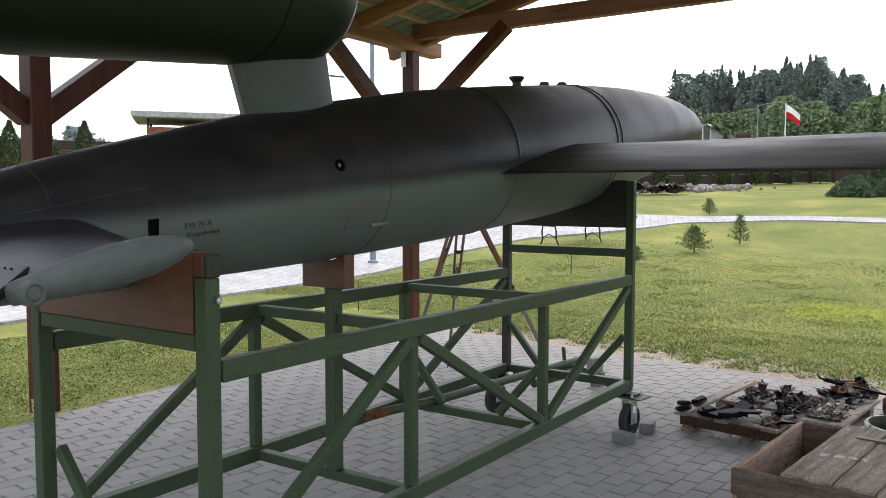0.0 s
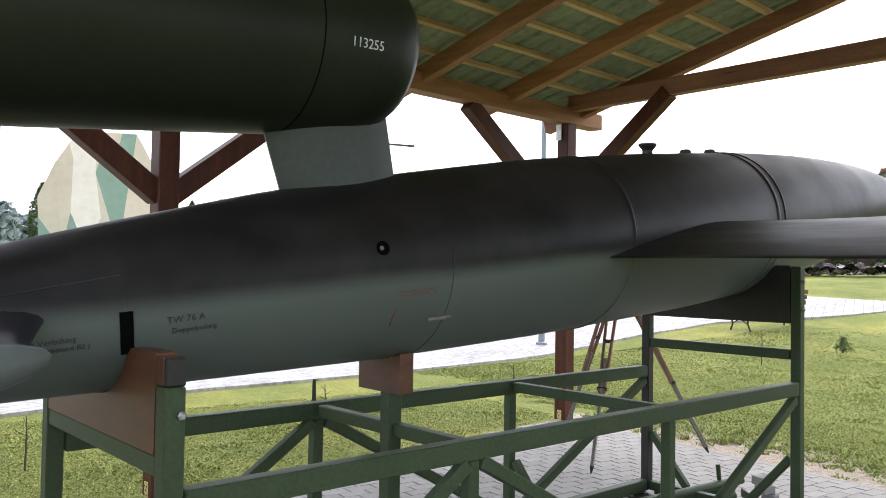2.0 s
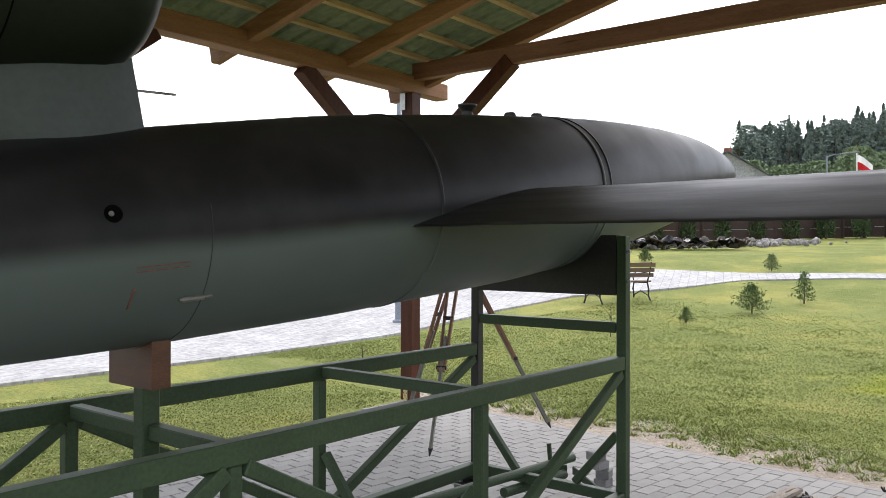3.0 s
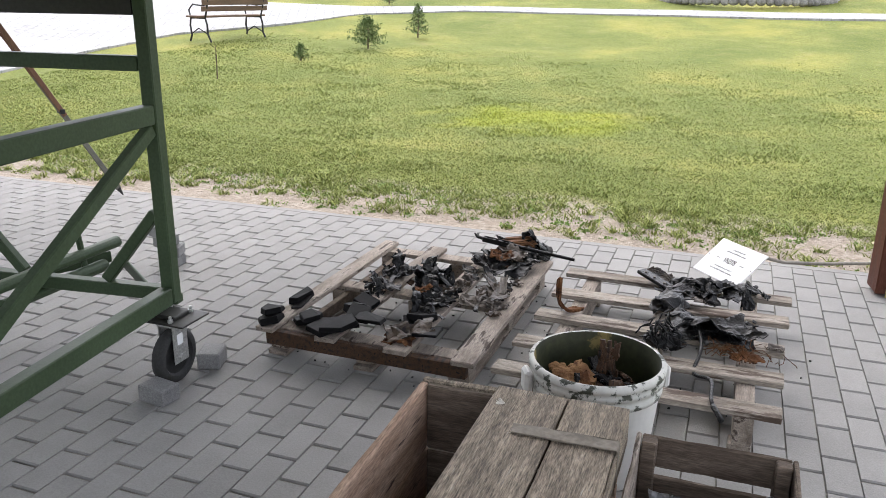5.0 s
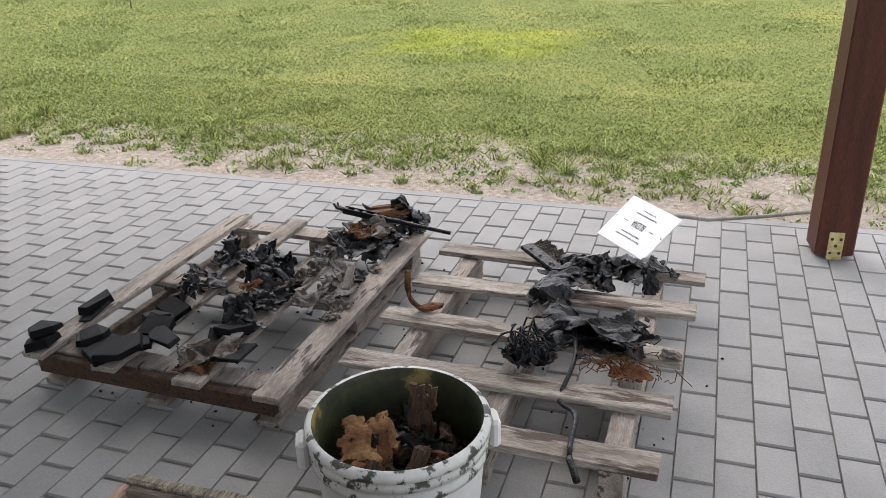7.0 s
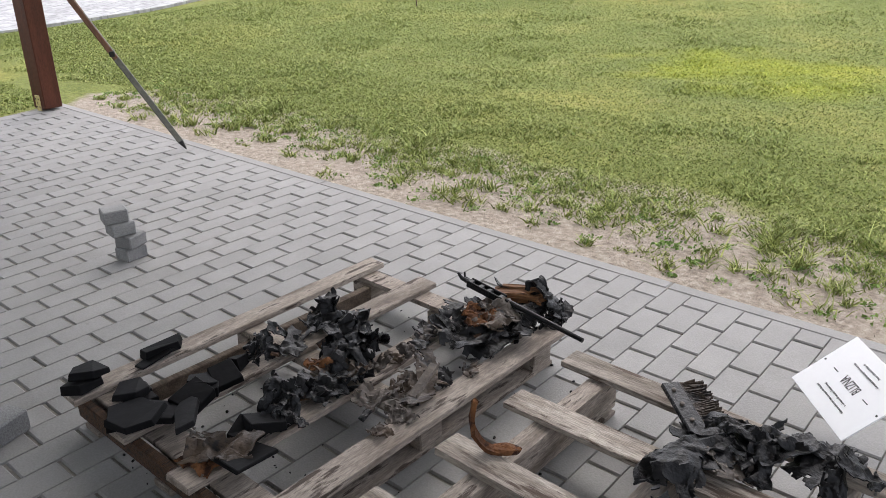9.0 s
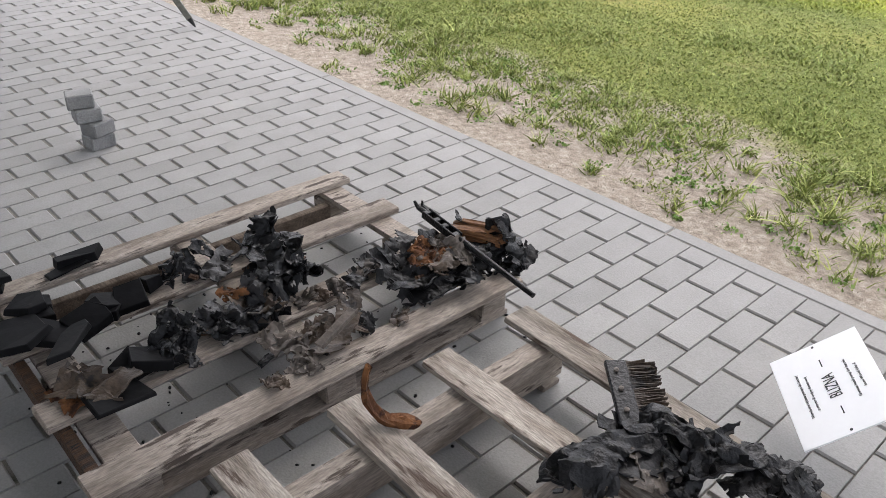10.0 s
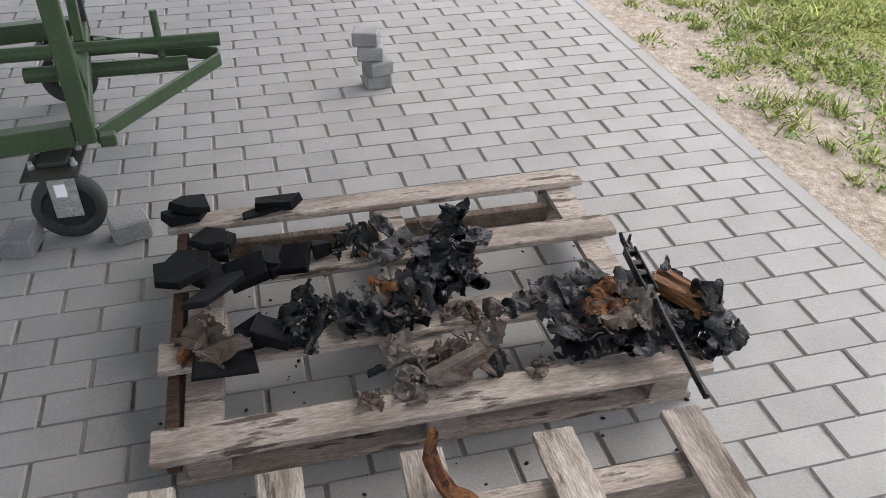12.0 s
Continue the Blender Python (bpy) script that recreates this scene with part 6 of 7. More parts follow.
# scrap in the bucket and the crate
crumpled("metal_fragment", 500, 0.12, 0.13, TANRUST, (BK[0] - 0.07, BK[1] - 0.01, 0.25), "tan and orange rusty torn plate in the bucket", fold=0.12, turn=20, tilt=(12, -12), thick=0.012, n=16)
crumpled("metal_fragment", 501, 0.06, 0.22, BURNTWOOD, (BK[0] + 0.02, BK[1] + 0.09, 0.14), "tall rusty torn strip in the bucket", fold=0.25, turn=8, tilt=(78, 0), thick=0.01, n=16)
rng = random.Random(44)
for k in range(40):
    a, q = rng.uniform(0, 6.28), 0.12 * math.sqrt(rng.random())
    chunk("metal_shard", 900 + k, (rng.uniform(0.02, 0.045), rng.uniform(0.04, 0.09), rng.uniform(0.006, 0.016)), rng.choice((CHAR, CHARWOOD, BURNTWOOD, BURNTWOOD, RUST)), (BK[0] + q * math.cos(a), BK[1] + q * math.sin(a), 0.225 + 0.03 * rng.random()), "dark rusty shard heaped in the bucket", "scrap metal", "bucket shards", rng.uniform(0, 360), (rng.uniform(-40, 40), rng.uniform(-30, 30)), 0.7)
for k in range(30):
    x, y = rng.uniform(-0.14, 0.1), 1.27 + rng.uniform(-0.17, 0.17)
    chunk("metal_shard", 950 + k, (rng.uniform(0.02, 0.06), rng.uniform(0.04, 0.1), rng.uniform(0.005, 0.014)), rng.choice((CHAR, CHARWOOD, BURNTWOOD, SCALE, RUST)), (x, y, 0.13 + 0.03 * rng.random()), "mixed rusty shard heaped in the crate", "scrap metal", "crate shards", rng.uniform(0, 360), (rng.uniform(-18, 18), rng.uniform(-18, 18)), 0.7)
for k, (dx, dy) in enumerate(((0.03, -0.06), (-0.02, -0.09), (0.07, 0.0), (0.0, -0.02), (0.05, 0.06), (-0.05, 0.06), (0.09, -0.05))):
    crumpled("metal_fragment", 510 + k, 0.1, 0.13, (CHAR, BURNTWOOD, CHAR)[k % 3], (BK[0] + dx, BK[1] + dy, 0.17), "dark rusty scrap in the bucket", fold=0.6, n=13, tilt=(25 * ((k % 3) - 1), 20), thick=0.006)
bm = bmesh.new()
lathe(bm, [(0.0, 0.1), (0.162, 0.1), (0.165, 0.165), (0.06, 0.19), (0.0, 0.19)], 24, cap=False)
for v in bm.verts:
    v.co.z += 0.03 * noise.noise(v.co * 30)
tagged(part("scrap_fill", bm, CHAR), "dark heap of rusty scrap inside the bucket", "scrap metal", kind="stuff").matrix_world = pose(BK[0], BK[1], 0.04)
bm = bmesh.new()
bmesh.ops.create_grid(bm, x_segments=16, y_segments=20, size=1)
for v in bm.verts:
    v.co = Vector((v.co.x * 0.155, v.co.y * 0.205, 0.13 + 0.05 * noise.noise(v.co * 2.5) + 0.03 * noise.noise(v.co * 7)))
r = bmesh.ops.extrude_face_region(bm, geom=bm.faces[:])
bmesh.ops.translate(bm, vec=(0, 0, -0.08), verts=[v for v in r["geom"] if isinstance(v, bmesh.types.BMVert)])
tagged(part("scrap_fill", bm, CHAR), "dark heap of scrap filling the crate", "scrap metal", kind="stuff").matrix_world = pose(-0.002, 1.298, 0, 0, 0, 1.5)
for k, (dx, dy, w, d, mat) in enumerate(((-0.05, 0.08, 0.16, 0.14, CHAR), (0.05, 0.05, 0.12, 0.16, SCALE), (-0.08, -0.05, 0.15, 0.1, SCALE), (0.04, -0.08, 0.16, 0.12, RUST), (0.0, 0.14, 0.14, 0.08, CHAR), (0.09, -0.02, 0.08, 0.16, CHAR), (-0.1, 0.1, 0.07, 0.06, WHITE), (0.0, -0.02, 0.1, 0.12, RUST))):
    crumpled("metal_fragment", 540 + k, w, d, mat if mat is not WHITE else SCALE, (-0.02 + dx, 1.27 + dy, 0.125), "mixed rusty scrap piece in the crate", fold=0.3, n=10, tilt=(8, 8 * ((k % 3) - 1)))
FILM = surface("grey_plastic_film", (0.07, 0.07, 0.07), (0.14, 0.14, 0.14), 8, 0.25, fine=30, bump=0.4, rough2=0.3)
crumpled("plastic_sheet", 560, 0.13, 0.17, FILM, (-0.06, 1.37, 0.16), "crumpled grey plastic film in the crate", "plastic sheet", "", fold=0.6, n=20, tilt=(20, -20), thick=0.002)
strand("burnt_cable", 70, (0.12, 1.42, 0.3), (0.08, 1.22, 0.2), 0.006, CHAR, "black cable looped inside the crate", "cable", -0.06, 0.05, 16)

# crumbs round the pallets
rng = random.Random(21)
bm = bmesh.new()
for k in range(150):
    px, py = (rng.uniform(-1.6, -0.7), rng.uniform(2.1, 3.35)) if k % 3 else (rng.uniform(-0.75, 0.3), rng.uniform(2.05, 3.2))
    s = rng.uniform(0.002, 0.007)
    bmesh.ops.create_icosphere(bm, subdivisions=1, radius=s, matrix=Matrix.LocRotScale((px, py, s * 0.5), Euler((rng.uniform(0, 3), 0, rng.uniform(0, 3))), (1, rng.uniform(0.5, 1), 0.6)))
tagged(part("crumbs", bm, CHAR), "small charred crumbs scattered on the paving", "debris", kind="stuff")

# ---- notice and cable ----
sign = thing("notice_sign", "white printed notice panel propped on a metal rod", "notice", Matrix.Translation((-0.044, 3.5, 0.172)) @ Matrix.Rotation(radians(133), 4, "Z") @ Matrix.Rotation(radians(-38), 4, "X"))
SW, SH = 0.297, 0.21
bm = bmesh.new()
box(bm, -SW / 2, SW / 2, -SH / 2, SH / 2, -0.0025, 0.0025, 0.001)
part("panel", bm, WHITE, sign)
for txt, size, y, x in (("Niemiecka ręczna pompa do beczki", 0.0098, 0.06, 0), ("z okresu II wojny światowej", 0.0098, 0.043, 0), ("BLIZNA", 0.031, -0.004, 0), ("German hand pump for barrels", 0.0098, -0.048, 0), ("from World War II", 0.0098, -0.066, 0)):
    squeeze = Matrix.Diagonal((0.72, 1.3, 1, 1)) if txt.isupper() else Matrix.Identity(4)
    words("lettering", txt, size, Matrix.Translation((x, y, 0.0032)) @ squeeze, INK, sign, 0.0003)
for x in (-0.078, 0.078):
    bm = bmesh.new()
    box(bm, x - 0.012, x + 0.012, -0.003, 0.0, 0.0026, 0.0032)
    part("rule", bm, INK, sign)
for x in (-0.138, 0.138):
    for y in (0.0,):
        bm = bmesh.new()
        lathe(bm, [(0.0032, 0.0024), (0.0032, 0.0034)], 10, Matrix.Translation((x, y, 0)))
        part("fixing_hole", bm, INK, sign)
bm = bmesh.new()
tube(bm, [(-0.02, 3.46, 0.135), (0.03, 3.58, 0.19), (0.1, 3.7, 0.155), (0.2, 3.83, 0.1), (0.4, 4.05, 0.05), (0.62, 4.27, 0.012), (0.8, 4.42, 0.008)], 0.0085, 10)
part("rod", bm, CABLE, sign, "grey metal rod running to the lawn", smooth=True).matrix_parent_inverse = sign.matrix_basis.inverted()

# ---- tripod ----
tripod = thing("surveying_tripod", "old brown wooden surveying tripod standing beyond the trolley", "tripod")
head = Vector((-4.36, 3.2, 1.5))
for foot in ((-3.985, 3.93, 0.0), (-3.985, 2.555, 0.0), (-4.95, 3.14, 0.0)):
    f = Vector(foot)
    d = (f - head)
    side = d.cross(Vector((0, 0, 1))).normalized()
    leg_top = head + d * 0.02
    bm = bmesh.new()
    for s in (-1, 1):
        beam(bm, leg_top + side * s * 0.045, head + d * 0.62 + side * s * 0.02, 0.02, 0.03, 0.003)
    leg = part("leg", bm, TRIPODWOOD, tripod, "brown varnished tripod leg")
    bm = bmesh.new()
    beam(bm, head + d * 0.45, head + d * 0.97, 0.022, 0.034, 0.003)
    part("slide", bm, TRIPODGREY, leg, "grey sliding lower leg")
    bm = bmesh.new()
    tube(bm, [head + d * 0.965, f], [0.018, 0.004], 10)
    part("spike", bm, IRON, leg, "dark iron foot spike")
    for t in (0.36, 0.6):
        bm = bmesh.new()
        beam(bm, head + d * t + side * 0.04, head + d * t - side * 0.04, 0.03, 0.03, 0.003)
        part("clamp", bm, IRON, leg)
bm = bmesh.new()
lathe(bm, [(0.09, 1.46), (0.1, 1.47), (0.1, 1.5), (0.06, 1.52), (0.02, 1.53)], 20, Matrix.Translation((head.x, head.y, 0)))
part("head", bm, TRIPODGREY, tripod)


# ---- lawn planting ----
def sapling(x, y, h, w, name, label, seed, n=700):
    """A young conifer: stem, whorled twigs and needle tufts."""
    rng = np.random.default_rng(seed)
    t = thing(name, label, "young tree", pose(x, y, ground_height(x, y) - 0.01))
    bm = bmesh.new()
    tube(bm, [(0, 0, 0), (0.01, 0, h * 0.5), (0, 0, h)], [0.015, 0.01, 0.003], 6)
    part("trunk", bm, BARK, t)
    c, tw = [], bmesh.new()
    for k in range(34):
        f = 0.08 + 0.88 * k / 33
        a = k * 2.4
        l = w / 2 * (1 - f) ** 0.7 * rng.uniform(0.7, 1.2) + 0.02
        tip = Vector((l * math.cos(a), l * math.sin(a), h * f + 0.25 * l))
        tube(tw, [(0, 0, h * f), tip], [0.005, 0.002], 4)
        for j in range(n // 34):
            s = rng.uniform(0.25, 1.05)
            c.append(np.array((tip.x * s, tip.y * s, h * f + (tip.z - h * f) * s)) + rng.normal(0, 0.03 * w + 0.006, 3))
    part("branches", tw, BARK, t)
    leaves("crown", c, 0.028 + 0.012 * h, LEAF, t, rng, (1, 0.4))
    return t


for x, y, h, w, nm, lb, sd, n in ((-6.73, 13.23, 0.55, 0.72, "young_spruce", "small bushy dark green spruce on the lawn", 1, 1700), (-6.47, 14.94, 0.64, 0.48, "young_spruce", "slim young spruce with a pointed top on the lawn", 2, 800),
                                  (-8.88, 18.77, 0.42, 0.5, "young_spruce", "small round young spruce beyond the path", 3, 800), (-7.1, 11.5, 0.26, 0.24, "young_spruce", "tiny young spruce on the lawn", 4, 420),
                                  (-12.5, 18.6, 0.36, 0.45, "young_spruce", "small green shrub beyond the path", 6, 1200)):
    sapling(x, y, h, w, nm, lb, sd, n)
for x, y, h in ((-7.28, 9.48, 0.5), (-6.6, 1.6, 0.42), (-6.2, -1.0, 0.4), (-7.2, 4.4, 0.4)):
    t = thing("bare_sapling", "thin bare sapling stick in the lawn", "sapling", pose(x, y, ground_height(x, y) - 0.01), "saplings")
    bm = bmesh.new()
    tube(bm, [(0, 0, 0), (0.01, 0.004, h * 0.6), (0, 0, h)], [0.009, 0.007, 0.003], 6)
    part("stem", bm, BARK, t)
    bm = bmesh.new()
    for k in range(5):
        a = k * 2.4
        tube(bm, [(0.005, 0, h * (0.45 + 0.1 * k)), (0.07 * math.cos(a), 0.07 * math.sin(a), h * (0.55 + 0.1 * k))], [0.004, 0.002], 4)
    part("twigs", bm, BARK, t)

# ---- benches ----


def bench(m, label):
    t = thing("park_bench", label, "bench", m, "park benches")
    for k in range(4):
        bm = bmesh.new()
        box(bm, -0.8, 0.8, -0.2 + k * 0.105, -0.11 + k * 0.105, 0.43, 0.465, 0.005)
        part("seat_slat", bm, BENCHWOOD, t)
    for k in range(3):
        bm = bmesh.new()
        box(bm, -0.8, 0.8, 0.24 + 0.03 * k, 0.27 + 0.03 * k, 0.54 + 0.11 * k, 0.63 + 0.11 * k, 0.005)
        part("back_slat", bm, BENCHWOOD, t)
    for x in (-0.68, 0.68):
        bm = bmesh.new()
        tube(bm, [(x, -0.26, 0.0), (x, -0.2, 0.12), (x, -0.23, 0.28), (x, -0.2, 0.42), (x, 0.2, 0.42), (x, 0.26, 0.6), (x, 0.32, 0.86)], 0.018, 8)
        tube(bm, [(x, 0.32, 0.0), (x, 0.24, 0.14), (x, 0.24, 0.3), (x, 0.2, 0.42)], 0.018, 8)
        tube(bm, [(x, -0.2, 0.42), (x, -0.24, 0.56), (x, -0.12, 0.66), (x, 0.1, 0.64), (x, 0.27, 0.66)], 0.015, 8)
        tube(bm, [(x, -0.2, 0.14), (x, 0.0, 0.24), (x, 0.24, 0.14)], 0.012, 8)
        part("side_frame", bm, IRON, t, "black cast iron scrolled side")


bench(Matrix.Translation((-9.61, 13.03, 0.4)) @ Matrix.Rotation(radians(77 + 180), 4, "Z"), "brown slatted bench with black iron sides by the path")
bench(Matrix.Translation((-8.15, -1.8, -0.01)) @ Matrix.Rotation(radians(80 + 180), 4, "Z"), "brown slatted bench with black iron sides at the lawn edge")

# ---- poles ----


def pole(x, y, h, r, mat, label, lamp=True, toward=(1, 0), name="street_lamp"):
    t = thing(name, label, "lamp post" if lamp else "post", pose(x, y, ground_height(x, y)))
    bm = bmesh.new()
    tube(bm, [(0, 0, -0.1), (0, 0, h)], [r, r * 0.6], 12)
    lathe(bm, [(r * 1.7, 0), (r * 1.7, 0.05), (r, 0.07)], 12)
    part("pole", bm, mat, t)
    if lamp:
        bm = bmesh.new()
        d = Vector((toward[0], toward[1], 0)).normalized()
        tube(bm, [Vector((0, 0, h - 0.05)), Vector((0, 0, h + 0.05)) + d * 0.3, Vector((0, 0, h + 0.1)) + d * 0.9], r * 0.45, 8)
        part("arm", bm, mat, t)
        bm = bmesh.new()
        beam(bm, Vector((0, 0, h + 0.08)) + d * 0.8, Vector((0, 0, h + 0.12)) + d * 1.4, 0.22, 0.09, 0.02)
        part("lamp_head", bm, ROOFGREY, t, "grey flat lamp head")
    return t


pole(-10.6, 7.8, 5.2, 0.06, POLEGREY, "tall grey-blue metal lamp post on the path", True, (-1, 0.3))
pole(-15.6, 39.55, 3.9, 0.05, POLEGREY, "grey street lamp beyond the lawn", True, (1, 0.4))
pole(-39.5, 1.5, 6.0, 0.1, POLEGREY, "tall grey street lamp in the distance", True, (0.2, 1))
pole(-12.4, 17.2, 0.95, 0.05, POLEGREY, "short grey bollard by the path", False, name="bollard")
pole(-7.7, 2.0, 0.3, 0.03, IRON, "short black garden light stake on the lawn", False, name="garden_stake")

flag = thing("flagpole", "white flagpole with a white and red flag", "flagpole", pose(-12.7, 35.3, ground_height(-12.7, 35.3)))
bm = bmesh.new()
tube(bm, [(0, 0, 0), (0, 0, 3.6)], [0.04, 0.025], 8)
part("pole", bm, WHITE, flag)
for k, mat in ((0, WHITE), (1, FLAGRED)):
    bm = bmesh.new()
    rows = []
    for i in range(9):
        s = i / 8
        row = []
        for j in range(3):
            q = (k + j / 2) / 2
            row.append(bm.verts.new((0.03 + 0.62 * s, 0.06 * math.sin(6 * s), 3.52 - 0.62 * q * (1 - 0.15 * s) - 0.5 * s ** 1.3)))
        rows.append(row)
    for r0, r1 in zip(rows, rows[1:]):
        for j in range(2):
            bm.faces.new((r0[j], r0[j + 1], r1[j + 1], r1[j]))
    bmesh.ops.solidify(bm, geom=bm.faces[:], thickness=0.006)
    part("flag_half", bm, mat, flag, ("white upper half", "red lower half")[k])

# ---- fence ----
fence_line = sampled([(-40, 8), (-34, 16), (-25, 23.5), (-18.6, 27.8), (-14.5, 31.4), (-11.2, 35.6), (-6.2, 39.9), (3, 44), (16, 46)], 45)
fence = thing("panel_fence", "dark brown concrete panel fence along the far lawn", "fence")
for (ax, ay), (bx, by) in zip(fence_line, fence_line[1:]):
    za = ground_height((ax + bx) / 2, (ay + by) / 2)
    for j in range(4):
        bm = bmesh.new()
        beam(bm, (ax, ay, za + 0.22 + 0.44 * j), (bx, by, za + 0.22 + 0.44 * j), 0.05, 0.425, 0.012)
        part("panel", bm, FENCE, fence)
    bm = bmesh.new()
    box(bm, ax - 0.07, ax + 0.07, ay - 0.07, ay + 0.07, za - 0.2, za + 1.86, 0.01)
    part("post", bm, FENCE, fence)


# ---- evergreens ----
def column_tree(x, y, h, w, seed, mat=THUJA, n=1500, label="clipped dark green column thuja"):
    rng = np.random.default_rng(seed)
    t = thing("thuja", label, "evergreen", pose(x, y, ground_height(x, y)), "thuja row")
    bm = bmesh.new()
    tube(bm, [(0, 0, -0.1), (0, 0, h * 0.8)], [0.05, 0.02], 6)
    part("trunk", bm, BARK, t)
    z = rng.uniform(0.03, 1, n) ** 0.85
    a = rng.uniform(0, 2 * np.pi, n)
    prof = np.minimum(1, (1 - z) * 2.1) ** 0.8 * (0.75 + 0.25 * np.minimum(1, z * 6))
    r = w / 2 * prof * (0.72 + 0.4 * rng.uniform(0, 1, n) ** 0.6) * (1 + 0.14 * np.sin(3 * a + 9 * z))
    leaves("crown", np.stack([r * np.cos(a), r * np.sin(a), z * h], 1), 0.075, mat, t, rng, (1.3, 0.7), -0.3)
    return t


for i in range(14):
    f = i / 13
    x, y = -24.5 + 13.6 * f, 22.7 + 11.9 * f
    column_tree(x, y, 1.7 + 0.5 * ((i * 37) % 7) / 7, 0.6, 30 + i)
for i, (x, y, h) in enumerate(((-31, 2.2, 2.6), (-33, 3.3, 1.9), (-30, 7.2, 2.2), (-30, 8.3, 2.3), (-29.6, 9.4, 2.2), (-29.2, 10.6, 2.4), (-33, 0.6, 2.2))):
    column_tree(x, y, h, 0.8, 60 + i)
column_tree(-6.2, 26.2, 2.3, 0.95, 80, n=2600)

for i, (x, y, w, h, mat, nm, lb) in enumerate(((-6.9, 25.2, 1.6, 0.62, JUNIPER, "juniper_bush", "spreading blue-green juniper bush"), (-5.8, 25.4, 1.45, 0.6, JUNIPER, "juniper_bush", "spreading blue-green juniper bush"), (-5.2, 25.9, 0.95, 0.95, BIRCHFAR, "round_bush", "clipped round bright green bush"))):
    rng = np.random.default_rng(90 + i)
    t = thing(nm, lb, "shrub", pose(x, y, ground_height(x, y)))
    m = 3600
    a, z, q = rng.uniform(0, 2 * np.pi, m), rng.uniform(0, 1, m), rng.uniform(0.35, 1, m) ** 0.5
    lob = 1 + 0.3 * np.sin(5 * a + i) * (1 - z)
    r = w / 2 * q * lob * np.sqrt(np.maximum(0, 1 - z ** 2))
    leaves("crown", np.stack([r * np.cos(a), r * np.sin(a) * 0.8, z * h * (0.8 + 0.2 * np.sin(4 * a))], 1), 0.085, mat, t, rng, (1.6, 0.5))
    bm = bmesh.new()
    for k in range(6):
        tube(bm, [(0, 0, -0.05), (0.3 * w * math.cos(k), 0.3 * w * math.sin(k), 0.5 * h)], [0.03, 0.01], 5)
    part("branches", bm, BARK, t)

# ---- stones, wreckage bed and round stone kerb ----
rng = random.Random(3)
bm = bmesh.new()
for k in range(420):
    f = rng.random()
    x = -18.5 + 6.5 * f + rng.gauss(0, 0.5)
    y = 20.8 + 8.0 * f * (0.5 + 0.5 * f) + rng.gauss(0, 0.5)
    s = rng.uniform(0.06, 0.2)
    bmesh.ops.create_icosphere(bm, subdivisions=1, radius=s, matrix=Matrix.LocRotScale((x, y, ground_height(x, y) + s * 0.3), Euler((rng.random() * 3, rng.random() * 3, rng.random() * 3)), (1, rng.uniform(0.6, 1), rng.uniform(0.5, 0.8))))
tagged(part("field_stones", bm, STONE), "bed of pale grey field stones along the fence", "stones", kind="stuff")
for k in range(12):
    f = k / 11
    x, y = -16.6 + 4.2 * f, 21.5 + 2.6 * f
    crumpled("wreck_plate", 700 + k, 0.9, 0.7, (CHAR, SCALE)[k % 2], (x, y, ground_height(x, y) + 0.02), "dark wrecked metal plate on the stone bed", "wreckage", "outdoor wreckage", fold=0.5, n=10, thick=0.03)

kerb = thing("stone_ring", "low round field-stone ring wall on the lawn", "stone wall", pose(-0.62, 22.56, ground_height(-0.62, 21.7) - 0.05))
for k in range(64):
    a = 2 * math.pi * k / 64
    for lvl in range(2):
        b = a + (0.049 if lvl else 0)
        bm = bmesh.new()
        bmesh.ops.create_icosphere(bm, subdivisions=2, radius=0.13, matrix=Matrix.LocRotScale((2.1 * math.cos(b), 1.5 * math.sin(b), 0.09 + 0.17 * lvl), Euler((k, lvl, k * 2.0)), (1, 0.8, 0.75)))
        part("stone", bm, STONE, kerb)
bm = bmesh.new()
n = 64
for k in range(n):
    a, b = 2 * math.pi * k / n, 2 * math.pi * (k + 1) / n
    beam(bm, (2.1 * math.cos(a), 1.5 * math.sin(a), 0.385), (2.1 * math.cos(b), 1.5 * math.sin(b), 0.385), 0.26, 0.07, 0)
part("coping", bm, PALEPAVE, kerb, "pale concrete coping")

# ---- notice board ----
bd = thing("notice_board", "cream notice board on two posts by the fence", "notice board", pose(-17.0, 25.6, ground_height(-17.0, 25.6), 0, 0, 35))
for x in (-0.32, 0.32):
    bm = bmesh.new()
    box(bm, x - 0.03, x + 0.03, -0.03, 0.03, -0.1, 2.0, 0.005)
    part("post", bm, FENCE, bd)
bm = bmesh.new()
box(bm, -0.36, 0.36, -0.07, -0.04, 0.85, 1.95, 0.006)
part("panel", bm, YELLOW, bd)
bm = bmesh.new()
for k, w in enumerate((0.4, 0.5, 0.45, 0.5, 0.3)):
    box(bm, -w / 2, w / 2, -0.074, -0.071, 1.7 - 0.09 * k, 1.72 - 0.09 * k)
part("text_lines", bm, INK, bd)


